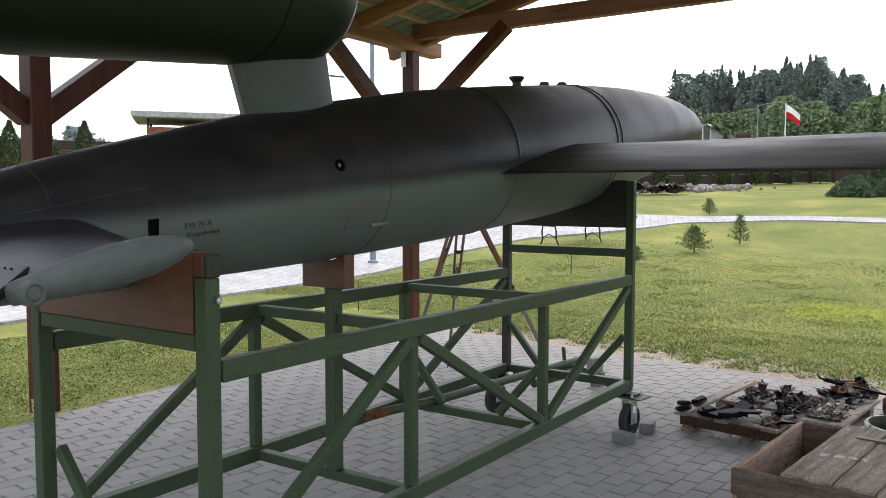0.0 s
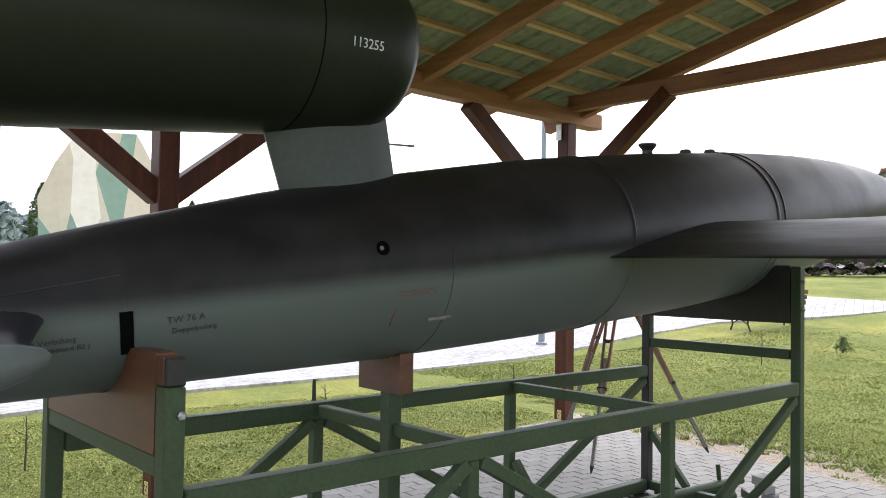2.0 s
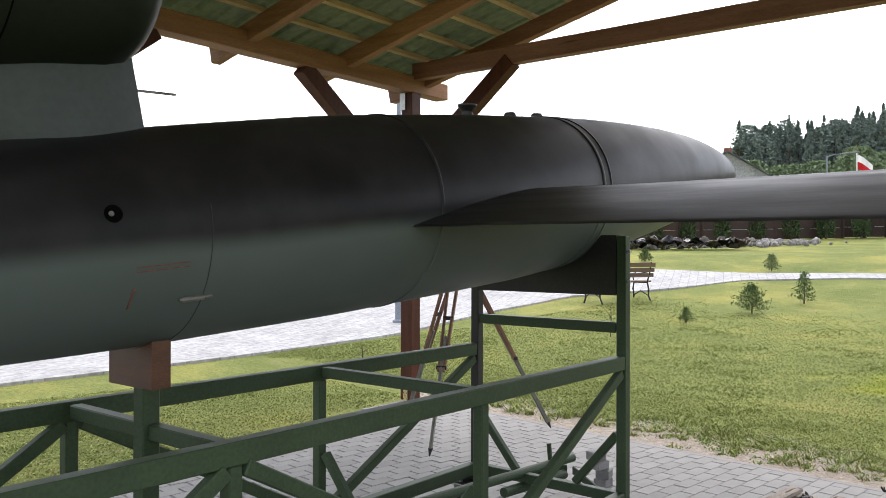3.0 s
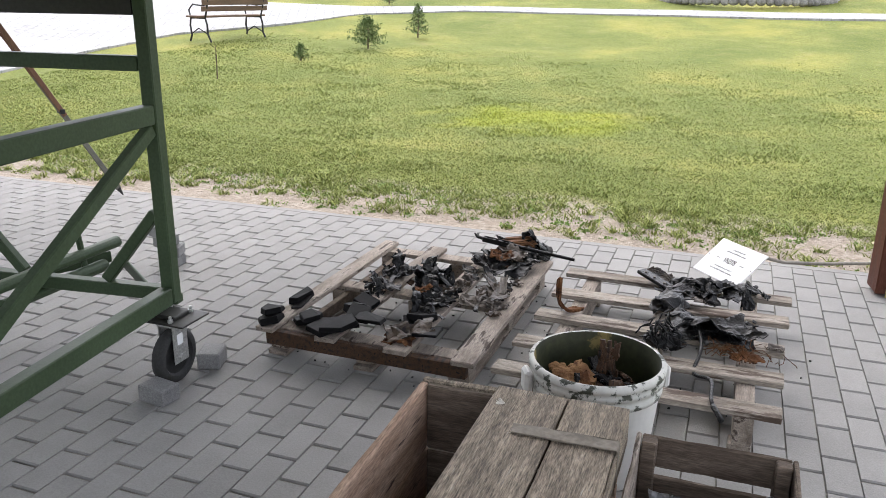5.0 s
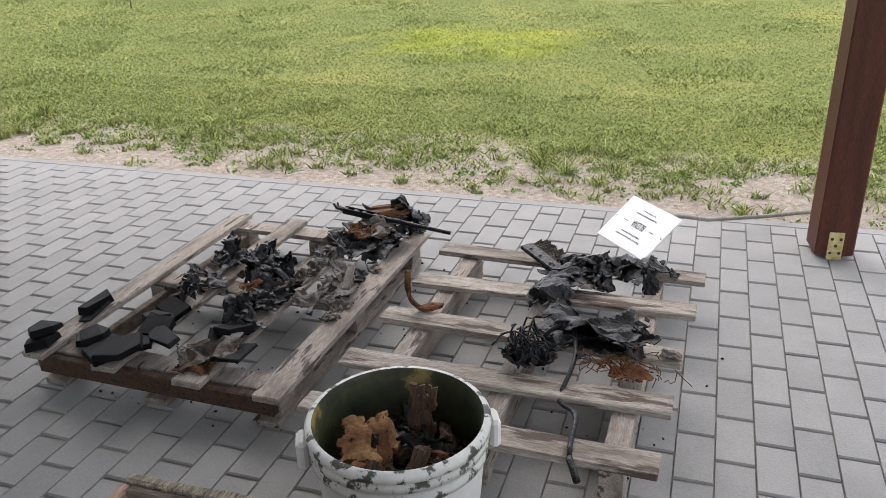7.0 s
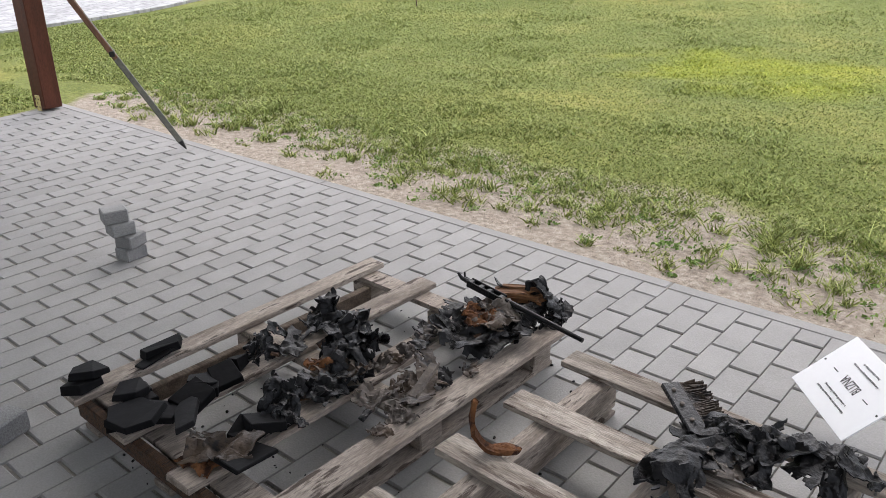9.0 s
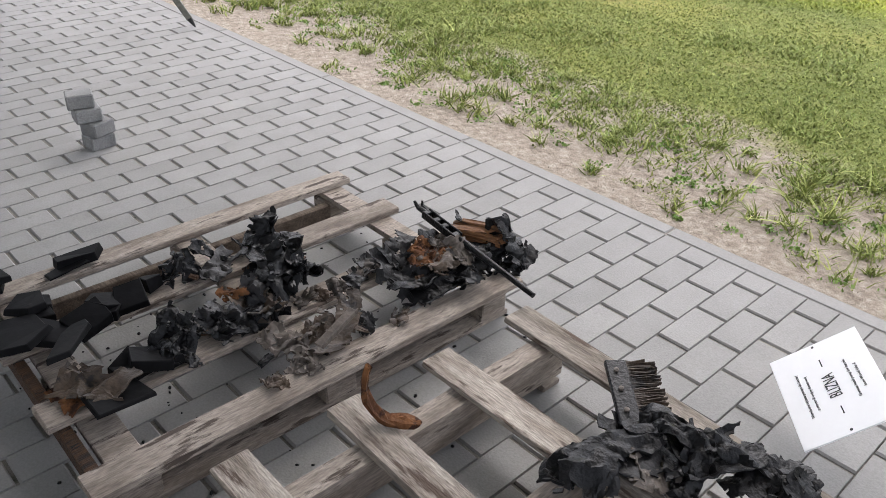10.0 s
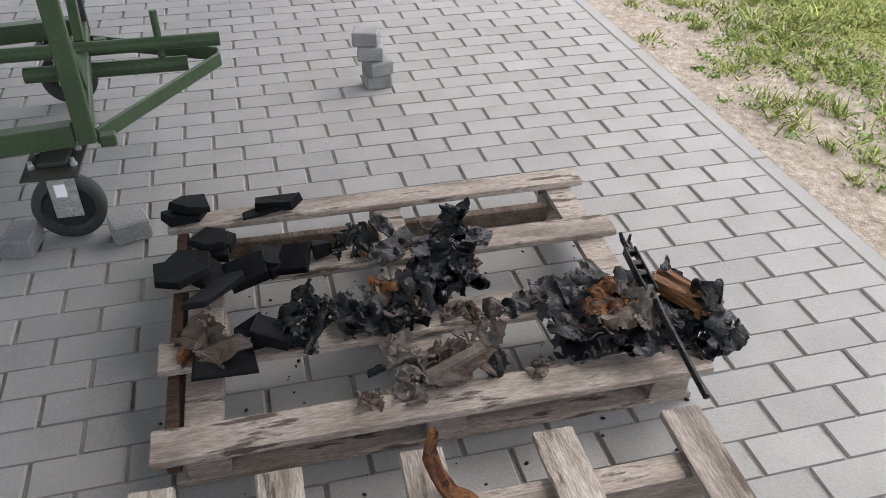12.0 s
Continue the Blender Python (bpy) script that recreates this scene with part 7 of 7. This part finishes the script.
# ---- houses ----
def house(x, y, z, turn, w, d, wall_h, roof_h, wall_mat, roof_mat, label, windows=3):
    t = thing("house", label, "house", pose(x, y, z, 0, 0, turn))
    bm = bmesh.new()
    box(bm, -w / 2, w / 2, -d / 2, d / 2, -2.0, wall_h)
    ap = [bm.verts.new((s * w / 2 * 0.999, 0, wall_h + roof_h * 0.97)) for s in (-1, 1)]
    for i, s in enumerate((-1, 1)):
        a = bm.verts.new((s * w / 2 * 0.999, -d / 2, wall_h - 0.01))
        b = bm.verts.new((s * w / 2 * 0.999, d / 2, wall_h - 0.01))
        bm.faces.new((a, b, ap[i]))
    part("wall", bm, wall_mat, t)
    for s in (-1, 1):
        bm = bmesh.new()
        e = 0.5
        run = d / 2 + e
        pts = [(-w / 2 - e, 0, wall_h + roof_h), (w / 2 + e, 0, wall_h + roof_h), (w / 2 + e, s * run, wall_h - roof_h * e / (d / 2)), (-w / 2 - e, s * run, wall_h - roof_h * e / (d / 2))]
        bm.faces.new([bm.verts.new(p) for p in pts])
        bmesh.ops.solidify(bm, geom=bm.faces[:], thickness=0.15)
        part("roof", bm, roof_mat, t)
    for i in range(windows):
        wx = -w / 2 + w * (i + 0.5) / windows
        bm = bmesh.new()
        box(bm, wx - 0.55, wx + 0.55, -d / 2 - 0.04, -d / 2 + 0.02, wall_h - 1.75, wall_h - 0.45, 0.01)
        wd = part("window", bm, WHITE, t, "white framed window")
        for sx in (-1, 1):
            bm = bmesh.new()
            box(bm, wx + sx * 0.25 - 0.21, wx + sx * 0.25 + 0.21, -d / 2 - 0.055, -d / 2 - 0.042, wall_h - 1.65, wall_h - 0.55)
            part("pane", bm, GLASSDARK, wd, "dark glass pane")
    if roof_h < 0.5:
        return t
    bm = bmesh.new()
    box(bm, w * 0.2, w * 0.2 + 0.5, -0.25, 0.25, wall_h + roof_h * 0.6, wall_h + roof_h + 0.8, 0.02)
    part("chimney", bm, BRICKRED, t)
    return t


grey_house = house(-24.7, 47.1, 1.6, 117, 7, 8.4, 3.2, 2.75, WALLGREY, ROOFGREY, "grey gabled house with white windows and ochre porch beyond the fence", 0)
for wy in (-2.3, 0.0, 2.2):
    bm = bmesh.new()
    box(bm, -3.56, -3.48, wy - 0.5, wy + 0.5, 3.25, 4.35, 0.01)
    wd = part("window", bm, WHITE, grey_house, "white framed window")
    for sy in (-1, 1):
        bm = bmesh.new()
        box(bm, -3.58, -3.565, wy + sy * 0.23 - 0.19, wy + sy * 0.23 + 0.19, 3.33, 4.27)
        part("pane", bm, GLASSDARK, wd, "dark glass pane")
bm = bmesh.new()
box(bm, -5.0, -3.52, 1.3, 4.6, -1.0, 3.0, 0.02)
part("porch", bm, PLASTER, grey_house, "ochre plastered porch")
bm = bmesh.new()
box(bm, -5.2, -3.51, 1.1, 4.8, 3.005, 3.2, 0.02)
part("porch_roof", bm, ROOFGREY, grey_house, "grey porch roof")
bm = bmesh.new()
box(bm, -3.6, -2.4, -5.1, -4.22, 1.4, 3.7, 0.02)
part("balcony", bm, FENCE, grey_house, "dark brown enclosed balcony")
red_house = house(-1.9, 49.0, 2.5, 3, 12, 5.5, 1.95, 1.45, PLASTERW, ROOFRED, "pale house with a red tiled roof and porch beyond the fence", 4)
for s in (-1, 1):
    bm = bmesh.new()
    bm.faces.new([bm.verts.new(p) for p in ((-2.0, -4.6, 3.05), (-2.0, -1.2, 3.05), (-2.0 + s * 1.5, -1.2, 1.85), (-2.0 + s * 1.5, -4.6, 1.85))])
    bmesh.ops.solidify(bm, geom=bm.faces[:], thickness=0.12)
    part("porch_roof", bm, ROOFRED, red_house, "red tiled porch gable")
    bm = bmesh.new()
    box(bm, -2.0 + s * 1.2 - 0.1, -2.0 + s * 1.2 + 0.1, -4.4, -4.2, -1.0, 2.0, 0.01)
    part("porch_post", bm, PLASTERW, red_house, "pale porch post")
bm = bmesh.new()
bm.faces.new([bm.verts.new(p) for p in ((-3.2, -4.3, 2.0), (-0.8, -4.3, 2.0), (-2.0, -4.3, 2.9))])
bmesh.ops.solidify(bm, geom=bm.faces[:], thickness=0.08)
part("porch_gable", bm, BENCHWOOD, red_house, "brown boarded porch gable")
house(-20.0, 52.0, 1.6, 20, 7, 6, 2.0, 1.6, PLASTERW, ROOFGREY, "small pale house with grey roof in the distance", 2)
hut = thing("canopy_hut", "low brown hut under a flat pale canopy roof", "hut", pose(-24.79, 12.755, 1.5, 0, 0, 60))
bm = bmesh.new()
box(bm, -1.75, 3.2, -1.2, 1.2, -0.9, 2.27, 0.02)
part("wall", bm, BRICKRED, hut, "brown boarded wall")
for px, py in ((-1.7, -1.15), (-1.7, 1.15), (0.8, -1.15), (3.1, -1.15), (3.1, 1.15)):
    bm = bmesh.new()
    box(bm, px - 0.04, px + 0.04, py - 0.04, py + 0.04, 2.27, 2.55, 0.005)
    part("post", bm, IRON, hut, "thin dark roof post")
bm = bmesh.new()
box(bm, -2.2, 3.6, -1.6, 1.6, 2.55, 2.75, 0.02)
part("roof", bm, WALLGREY, hut, "flat pale grey canopy roof")
house(-36.0, -1.6, 1.5, 85, 3.6, 2.4, 1.8, 0.2, CAMO_TAN, CAMO_TAN, "sand-coloured box trailer in the distance", 0)


# ---- camouflaged radar reflector ----
def build_radar():
    t = thing("radar_antenna", "large camouflage-painted radar reflector on a green base", "radar", Matrix.Translation((-20.7, 2.32, ground_height(-20.7, 2.32))) @ Matrix.Rotation(radians(86), 4, "Z"))
    # local x across the reflector, y towards the viewer's far side
    z0 = 0.9
    outline = [(-1.45, 0.0), (-1.5, 1.25), (-1.15, 2.1), (-0.7, 2.9), (0.7, 2.95), (1.15, 2.2), (1.5, 1.25), (1.42, 0.0)]
    cells = [
        (CAMO_TAN, [(-1.47, 0.75), (-1.5, 1.25), (-1.15, 2.1), (-0.85, 2.6), (-0.75, 2.2), (-0.78, 0.9), (-0.95, 0.0)]),
        (CAMO_GREEN, [(-1.47, 0.75), (-0.95, 0.0), (-1.45, 0.0)]),
        (CAMO_CREAM, [(-0.85, 2.6), (-0.7, 2.9), (-0.2, 2.92), (-0.25, 1.9), (-0.1, 0.8), (-0.3, 0.25), (-0.5, 0.2), (-0.78, 0.9), (-0.75, 2.2)]),
        (CAMO_GREEN, [(-0.78, 0.9), (-0.5, 0.2), (-0.3, 0.25), (-0.3, 0.0), (-0.95, 0.0)]),
        (CAMO_TAN, [(-0.2, 2.92), (0.35, 2.94), (0.3, 2.7), (-0.25, 2.1), (-0.25, 1.9)]),
        (CAMO_TAN, [(-0.25, 1.9), (0.15, 0.6), (0.15, 0.0), (-0.3, 0.0), (-0.3, 0.25), (-0.1, 0.8)]),
        (CAMO_GREEN, [(-0.25, 2.1), (0.3, 2.7), (0.35, 2.94), (0.7, 2.95), (0.5, 1.4), (0.4, 0.6), (0.15, 0.6), (-0.25, 1.9)]),
        (CAMO_TAN, [(0.7, 2.95), (1.15, 2.2), (1.5, 1.25), (1.47, 1.0), (1.3, 0.0), (0.5, 0.0), (0.4, 0.6), (0.5, 1.4)]),
        (CAMO_GREEN, [(1.47, 1.0), (1.42, 0.0), (1.3, 0.0)]),
    ]
    for mat, poly in cells:
        bm = bmesh.new()
        f = bm.faces.new([bm.verts.new((x, 0.12 * x * x, z0 + z)) for x, z in poly])
        r = bmesh.ops.extrude_face_region(bm, geom=[f])
        bmesh.ops.translate(bm, vec=(0, 0.06, 0), verts=[v for v in r["geom"] if isinstance(v, bmesh.types.BMVert)])
        part("reflector_panel", bm, mat, t, "flat camouflage colour field")
    bm = bmesh.new()
    box(bm, -2.5, 1.9, -0.8, 0.9, z0 - 0.12, z0 - 0.02, 0.02)
    part("platform", bm, CAMO_GREEN, t, "pale green platform")
    for x in (-2.0, -0.9, 0.6, 1.6):
        bm = bmesh.new()
        box(bm, x - 0.3, x + 0.3, -0.5, 0.5, -0.6, z0 - 0.121, 0.03)
        part("support", bm, CAMO_GREEN, t)
    for x in (-1.45, -0.1):
        bm = bmesh.new()
        beam(bm, (x, -0.6, -0.5), (x + 0.7, -0.6, z0 - 0.14), 0.1, 0.12, 0.01)
        part("strut", bm, CAMO_GREEN, t)
    bm = bmesh.new()
    box(bm, 0.42, 0.68, -0.75, -0.4, z0 - 0.02, z0 + 0.3, 0.02)
    part("cabinet", bm, WHITE, t, "white equipment box")
    return t


build_radar()


# ---- woods ----
def wood(name, label, trees, seed, leaf, per, material):
    rng = np.random.default_rng(seed)
    c, tr = [], bmesh.new()
    for x, y, z, h, w, kind in trees:
        zz = rng.uniform(0.12, 1, per)
        a = rng.uniform(0, 2 * np.pi, per)
        if kind == "spruce":
            prof = (1 - zz) * (0.75 + 0.25 * np.sin(zz * 40)) + 0.03
        elif kind == "pine":
            prof = np.where(zz > 0.42, np.sqrt(np.maximum(0, 1 - ((zz - 0.7) / 0.32) ** 2)) * (0.8 + 0.3 * np.sin(3 * a + x)), 0.1)
        else:
            prof = np.sqrt(np.maximum(0.02, 1 - ((zz - 0.55) / 0.48) ** 2)) * (0.85 + 0.25 * np.sin(4 * a + y + 5 * zz))
        # leaves hang on separate boughs, so the outline stays open and uneven
        boughs = 70
        bz, ba = rng.uniform(0.12, 1, boughs), rng.uniform(0, 2 * np.pi, boughs)
        reach = rng.uniform(0.6, 1.15, boughs)
        pick = rng.integers(0, boughs, per)
        if kind == "spruce":
            zz = bz[pick] + rng.normal(0, 0.012, per)
            a = ba[pick] + rng.normal(0, 0.22, per)
            prof = (1 - bz[pick]) ** 0.85 * reach[pick] + 0.015
        elif kind == "pine":
            zz = np.clip(0.4 + 0.6 * bz[pick] + rng.normal(0, 0.025, per), 0, 1)
            a = ba[pick] + rng.normal(0, 0.35, per)
            prof = np.sqrt(np.maximum(0.01, 1 - ((zz - 0.66) / 0.36) ** 2)) * reach[pick] * 0.9
        else:
            a = a + 0.25 * np.sin(7 * a + x)
        r = w / 2 * prof * rng.uniform(0.1, 1.05, per) ** 0.6
        drop = 0.03 * h * (r / (w / 2)) if kind == "spruce" else 0.0
        c.append(np.stack([x + r * np.cos(a), y + r * np.sin(a), z + zz * h - drop], 1))
        tube(tr, [(x, y, z - 1), (x, y, z + h * 0.85)], [0.16, 0.05], 5)
    ob = leaves(name, np.concatenate(c), leaf, material, None, rng, (1.2, 1.0))
    tagged(ob, label, "trees", kind="stuff")
    tk = tagged(part(name + "_trunks", tr, BARK), "dark trunks of the " + label, "tree trunks", kind="stuff")
    return ob


rng = random.Random(12)
grove, bright = [], []
for k in range(120):
    x = -32.2 + 23 * (k / 119)
    y = 60 + rng.uniform(-1, 7)
    x = x * (y + 1) / 63 + rng.gauss(0, 0.3)
    top = interp(x, ((-33, 7.3), (-31, 8.9), (-27, 9.0), (-20, 8.9), (-18, 8.0), (-16, 6.8), (-14, 5.6), (-9, 5.0)))
    h = top * rng.uniform(0.78, 1.06) * (y + 1) / 63
    grove.append((x, y, 2.8, h, h * rng.uniform(0.32, 0.46), rng.choice(("spruce", "spruce", "pine"))))
for k in range(26):
    f = k / 25
    bright.append((-27.5 + 18 * f + rng.gauss(0, 0.4), 52 + 2 * f + rng.gauss(0, 1.2), 2.5, rng.uniform(3.4, 5.6), rng.uniform(2.6, 3.6), "round"))
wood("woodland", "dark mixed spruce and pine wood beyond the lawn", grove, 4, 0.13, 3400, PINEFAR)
wood("broadleaf_trees", "bright green young broadleaf trees before the wood", bright, 5, 0.12, 4200, BIRCHFAR)
far = []
for k in range(300):
    f = rng.random()
    a = radians(150 + 60 * f)
    d = 118 + rng.gauss(0, 7)
    far.append((d * math.cos(a), d * math.sin(a), 2.6, rng.uniform(4.6, 6.6), rng.uniform(4, 6), rng.choice(("spruce", "round", "pine"))))
for k in range(60):
    a = radians(112 + 38 * k / 59)
    d = 125 + rng.gauss(0, 6)
    far.append((d * math.cos(a), d * math.sin(a), 1.0, rng.uniform(2.6, 4.0), rng.uniform(3.5, 5), "round"))
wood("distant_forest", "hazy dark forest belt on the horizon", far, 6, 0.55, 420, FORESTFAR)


# ---- grass ----
def clumps(x, y, scale, off):
    """Smooth random field by summed waves, for clumping."""
    s = 0
    for i, (fx, fy, ph) in enumerate(((1.0, 0.6, 0.3), (-0.7, 1.1, 1.9), (1.7, -1.3, 4.1), (0.4, 2.3, 2.2), (2.9, 1.1, 5.0), (-2.1, 2.7, 0.9))):
        s = s + np.sin((fx * x + fy * y) * scale + ph + off) / (1 + 0.25 * i)
    return s


def grass(name, n, seed, region, h0, h1, label, density=None, tufts=0, mat=None):
    """Upright blades over a stretch of ground, even or gathered in tufts."""
    rng = np.random.default_rng(seed)
    x = rng.uniform(region[0], region[1], tufts or n)
    y = rng.uniform(region[2], region[3], tufts or n)
    keep = density(x, y, rng)
    x, y = x[keep], y[keep]
    if tufts:
        per = n // tufts
        size = np.repeat(rng.uniform(0.012, 0.05, len(x)), per)
        x, y = np.repeat(x, per), np.repeat(y, per)
        x, y = x + rng.normal(0, 1, len(x)) * size, y + rng.normal(0, 1, len(y)) * size
    k = len(x)
    z = np.interp(np.hypot(x, y), [p[0] for p in RISE], [p[1] for p in RISE]) - 0.029
    h = rng.uniform(h0, h1, k) * (1 + 0.6 * (clumps(x, y, 3.0, 0.4) > 0.9))
    a = rng.uniform(0, 2 * np.pi, k)
    w = rng.uniform(0.0022, 0.0052, k) * (1 + 0.12 * np.hypot(x, y - 4))
    lx, ly = rng.normal(0, 1.1, k) * h, rng.normal(0, 1.1, k) * h
    dx, dy = np.cos(a) * w, np.sin(a) * w
    base = np.stack([x, y, z], 1)
    v = np.stack([base + np.stack([-dx, -dy, 0 * x], 1), base + np.stack([dx, dy, 0 * x], 1),
                  base + np.stack([dx * 0.6 + lx * 0.4, dy * 0.6 + ly * 0.4, h * 0.6], 1), base + np.stack([lx, ly, h], 1),
                  base + np.stack([-dx * 0.6 + lx * 0.4, -dy * 0.6 + ly * 0.4, h * 0.6], 1)], 1).reshape(-1, 3)
    i = np.arange(k)[:, None] * 5
    f = np.concatenate([i + [0, 1, 2, 4], np.concatenate([i + [4, 2, 3, 3]], 1)], 1).reshape(-1, 4)
    quads, tris = f[0::2].tolist(), f[1::2, :3].tolist()
    me = bpy.data.meshes.new(name)
    me.from_pydata(v.tolist(), [], quads + tris)
    me.materials.append(mat or BLADE)
    return tagged(new(name, me), label, "grass", kind="stuff")


def edge_density(x, y, rng):
    d = y - 4.12 - 0.0227 * (x + 1)
    p = np.clip((d - 0.56 + 0.09 * clumps(x, y, 4.0, 3.0)) / 0.45, 0.0, 1) * 0.9 + 0.5 * (clumps(x, y, 4.5, 1.0) > 1.7) * (d > 0.18)
    return (rng.random(len(x)) < p * np.clip((6.5 - y) / 1.5, 0.3, 1)) & (d > 0.02)


def side_density(x, y, rng):
    d = -(x - (-5.9 + (4.07 - y) * 0.21))
    return (rng.random(len(x)) < np.clip(d / 0.3, 0, 1)) & (y < 4.1)


grass("lawn_edge_grass", 330000, 1, (-9.6, 3.2, 4.1, 6.4), 0.007, 0.02, "ragged green grass along the sandy edge", edge_density)
grass("side_lawn_grass", 120000, 2, (-8.4, -4.6, -3.5, 4.1), 0.006, 0.018, "green lawn grass beside the paving", side_density)
grass("lawn_grass", 400000, 3, (-9.6, 3.6, 5.4, 14.5), 0.007, 0.019, "short green lawn grass", lambda x, y, r: r.random(len(x)) < np.clip(1.2 - (y - 6) / 7, 0.0, 1) * np.clip((y - 5.3) / 0.9, 0, 1))
grass("edge_weeds", 22000, 4, (-6.0, 3.0, 4.16, 5.1), 0.018, 0.048, "weed tufts on bare sand", lambda x, y, r: r.random(len(x)) < np.clip((y - 4.1) / 0.6, 0.1, 1), 620)
rng = np.random.default_rng(17)
c = np.stack([rng.uniform(-6, 3, 260), 4.2 + 0.8 * rng.random(260) ** 0.8, np.full(260, -0.022)], 1)
pts = np.repeat(c, 34, 0) + rng.normal(0, 1, (260 * 34, 3)) * np.repeat(rng.uniform(0.012, 0.035, 260), 34)[:, None] * (1, 1, 0.25)
tagged(leaves("clover_weeds", pts, rng.uniform(0.005, 0.011, len(pts)), WEED, None, rng, (1, 1.3)), "low leafy green weeds on the sand", "weeds", kind="stuff")
pts = np.stack([rng.uniform(-6, 3, 5000), 4.13 + np.abs(rng.normal(0, 0.35, 5000)), np.full(5000, -0.03)], 1)
tagged(leaves("sand_litter", pts, rng.uniform(0.003, 0.011, 5000), DEBRIS, None, rng, (1.3, 0.6)), "dark twigs and crumbs littering the sand", "debris", kind="stuff")

# ---- paving blocks: rows run along the laying line, a little askew to the shelter ----
PX, PY = 0.0998, 0.2
LAID = Matrix.Translation((-1.487, 3.949, 0)) @ Matrix.Rotation(radians(1.3), 4, "Z")
EDGE_V = 0.102


def block_ring(ln):
    """Corner half-sizes of one block, bottom to top: tight long joints, open bevelled short ends."""
    hx, hy = PX / 2 - 0.0012, ln / 2 - 0.0042
    return ((hx, hy, -0.02), (hx, hy, -0.0052), (hx - 0.0015, hy - 0.0046, 0.0))


def block_mesh(name, material, ln):
    bm = bmesh.new()
    rings = [[bm.verts.new((x * hx, y * hy, z)) for x, y in ((-1, -1), (1, -1), (1, 1), (-1, 1))] for hx, hy, z in block_ring(ln)]
    for a, b in zip(rings, rings[1:]):
        for k in range(4):
            bm.faces.new((a[k], a[(k + 1) % 4], b[(k + 1) % 4], b[k]))
    bm.faces.new(rings[-1])
    return finish(name, bm, material)


near_mesh = block_mesh("paver", PAVER, PY)
half_mesh = block_mesh("half_paver", PAVER, PY / 2)
rng = random.Random(8)
verts, faces, spots_near = [], [], []
for i in range(-44, 39):
    for j in range(-50, 2):
        v, ln = (j + 0.5 + 0.5 * (i % 2)) * PY, PY
        if v - PY / 2 > EDGE_V - 0.05:
            continue
        if v + PY / 2 > EDGE_V + 0.01:
            v, ln = v - PY / 4, PY / 2
        c = LAID @ Vector((i * PX, v, 0))
        if c.y < -5.9 or c.x > 2.34 or c.x - PX / 2 < -5.86 + (4.02 - c.y) * 0.2115:
            continue
        z = rng.uniform(-0.0012, 0.0012)
        tx, ty = rng.uniform(-0.005, 0.005), rng.uniform(-0.004, 0.004)
        if -1.95 < c.x < 0.55 and 1.75 < c.y < 4.2 and len(spots_near) < 310:
            spots_near.append((i * PX, v, z, ln, tx, ty))
            continue
        b = len(verts)
        for hx, hy, h in block_ring(ln):
            for ux, uy in ((-1, -1), (1, -1), (1, 1), (-1, 1)):
                verts.append(tuple(LAID @ Vector((i * PX + ux * hx, v + uy * hy, z + h + ux * hx * tx + uy * hy * ty))))
        for lv in (0, 4):
            for k in range(4):
                faces.append((b + lv + k, b + lv + (k + 1) % 4, b + lv + 4 + (k + 1) % 4, b + lv + 4 + k))
        faces.append((b + 8, b + 9, b + 10, b + 11))
me = bpy.data.meshes.new("paver_field")
me.from_pydata(verts, [], faces)
me.materials.append(PAVER_REST)
field = tagged(new("paver_field", me), "grey concrete paving blocks in running bond", kind="stuff")
field.parent = pavement
for x, y, z, ln, tx, ty in spots_near:
    ob = new("paver", near_mesh if ln == PY else half_mesh)
    ob.parent = pavement
    ob.matrix_local = LAID @ pose(x, y, z, math.degrees(ty), -math.degrees(tx), 0)
# flush concrete edging towards the lawn
bm = bmesh.new()
box(bm, -0.497, 0.497, 0.0, 0.06, -0.1, 0.0, 0.004)
edging_mesh = finish("edging_stone", bm, PAVER)
for k in range(8):
    ob = new("edging_stone", edging_mesh)
    ob.parent = pavement
    ob.matrix_local = LAID @ pose(-3.86 + k, EDGE_V + 0.003, -0.003)
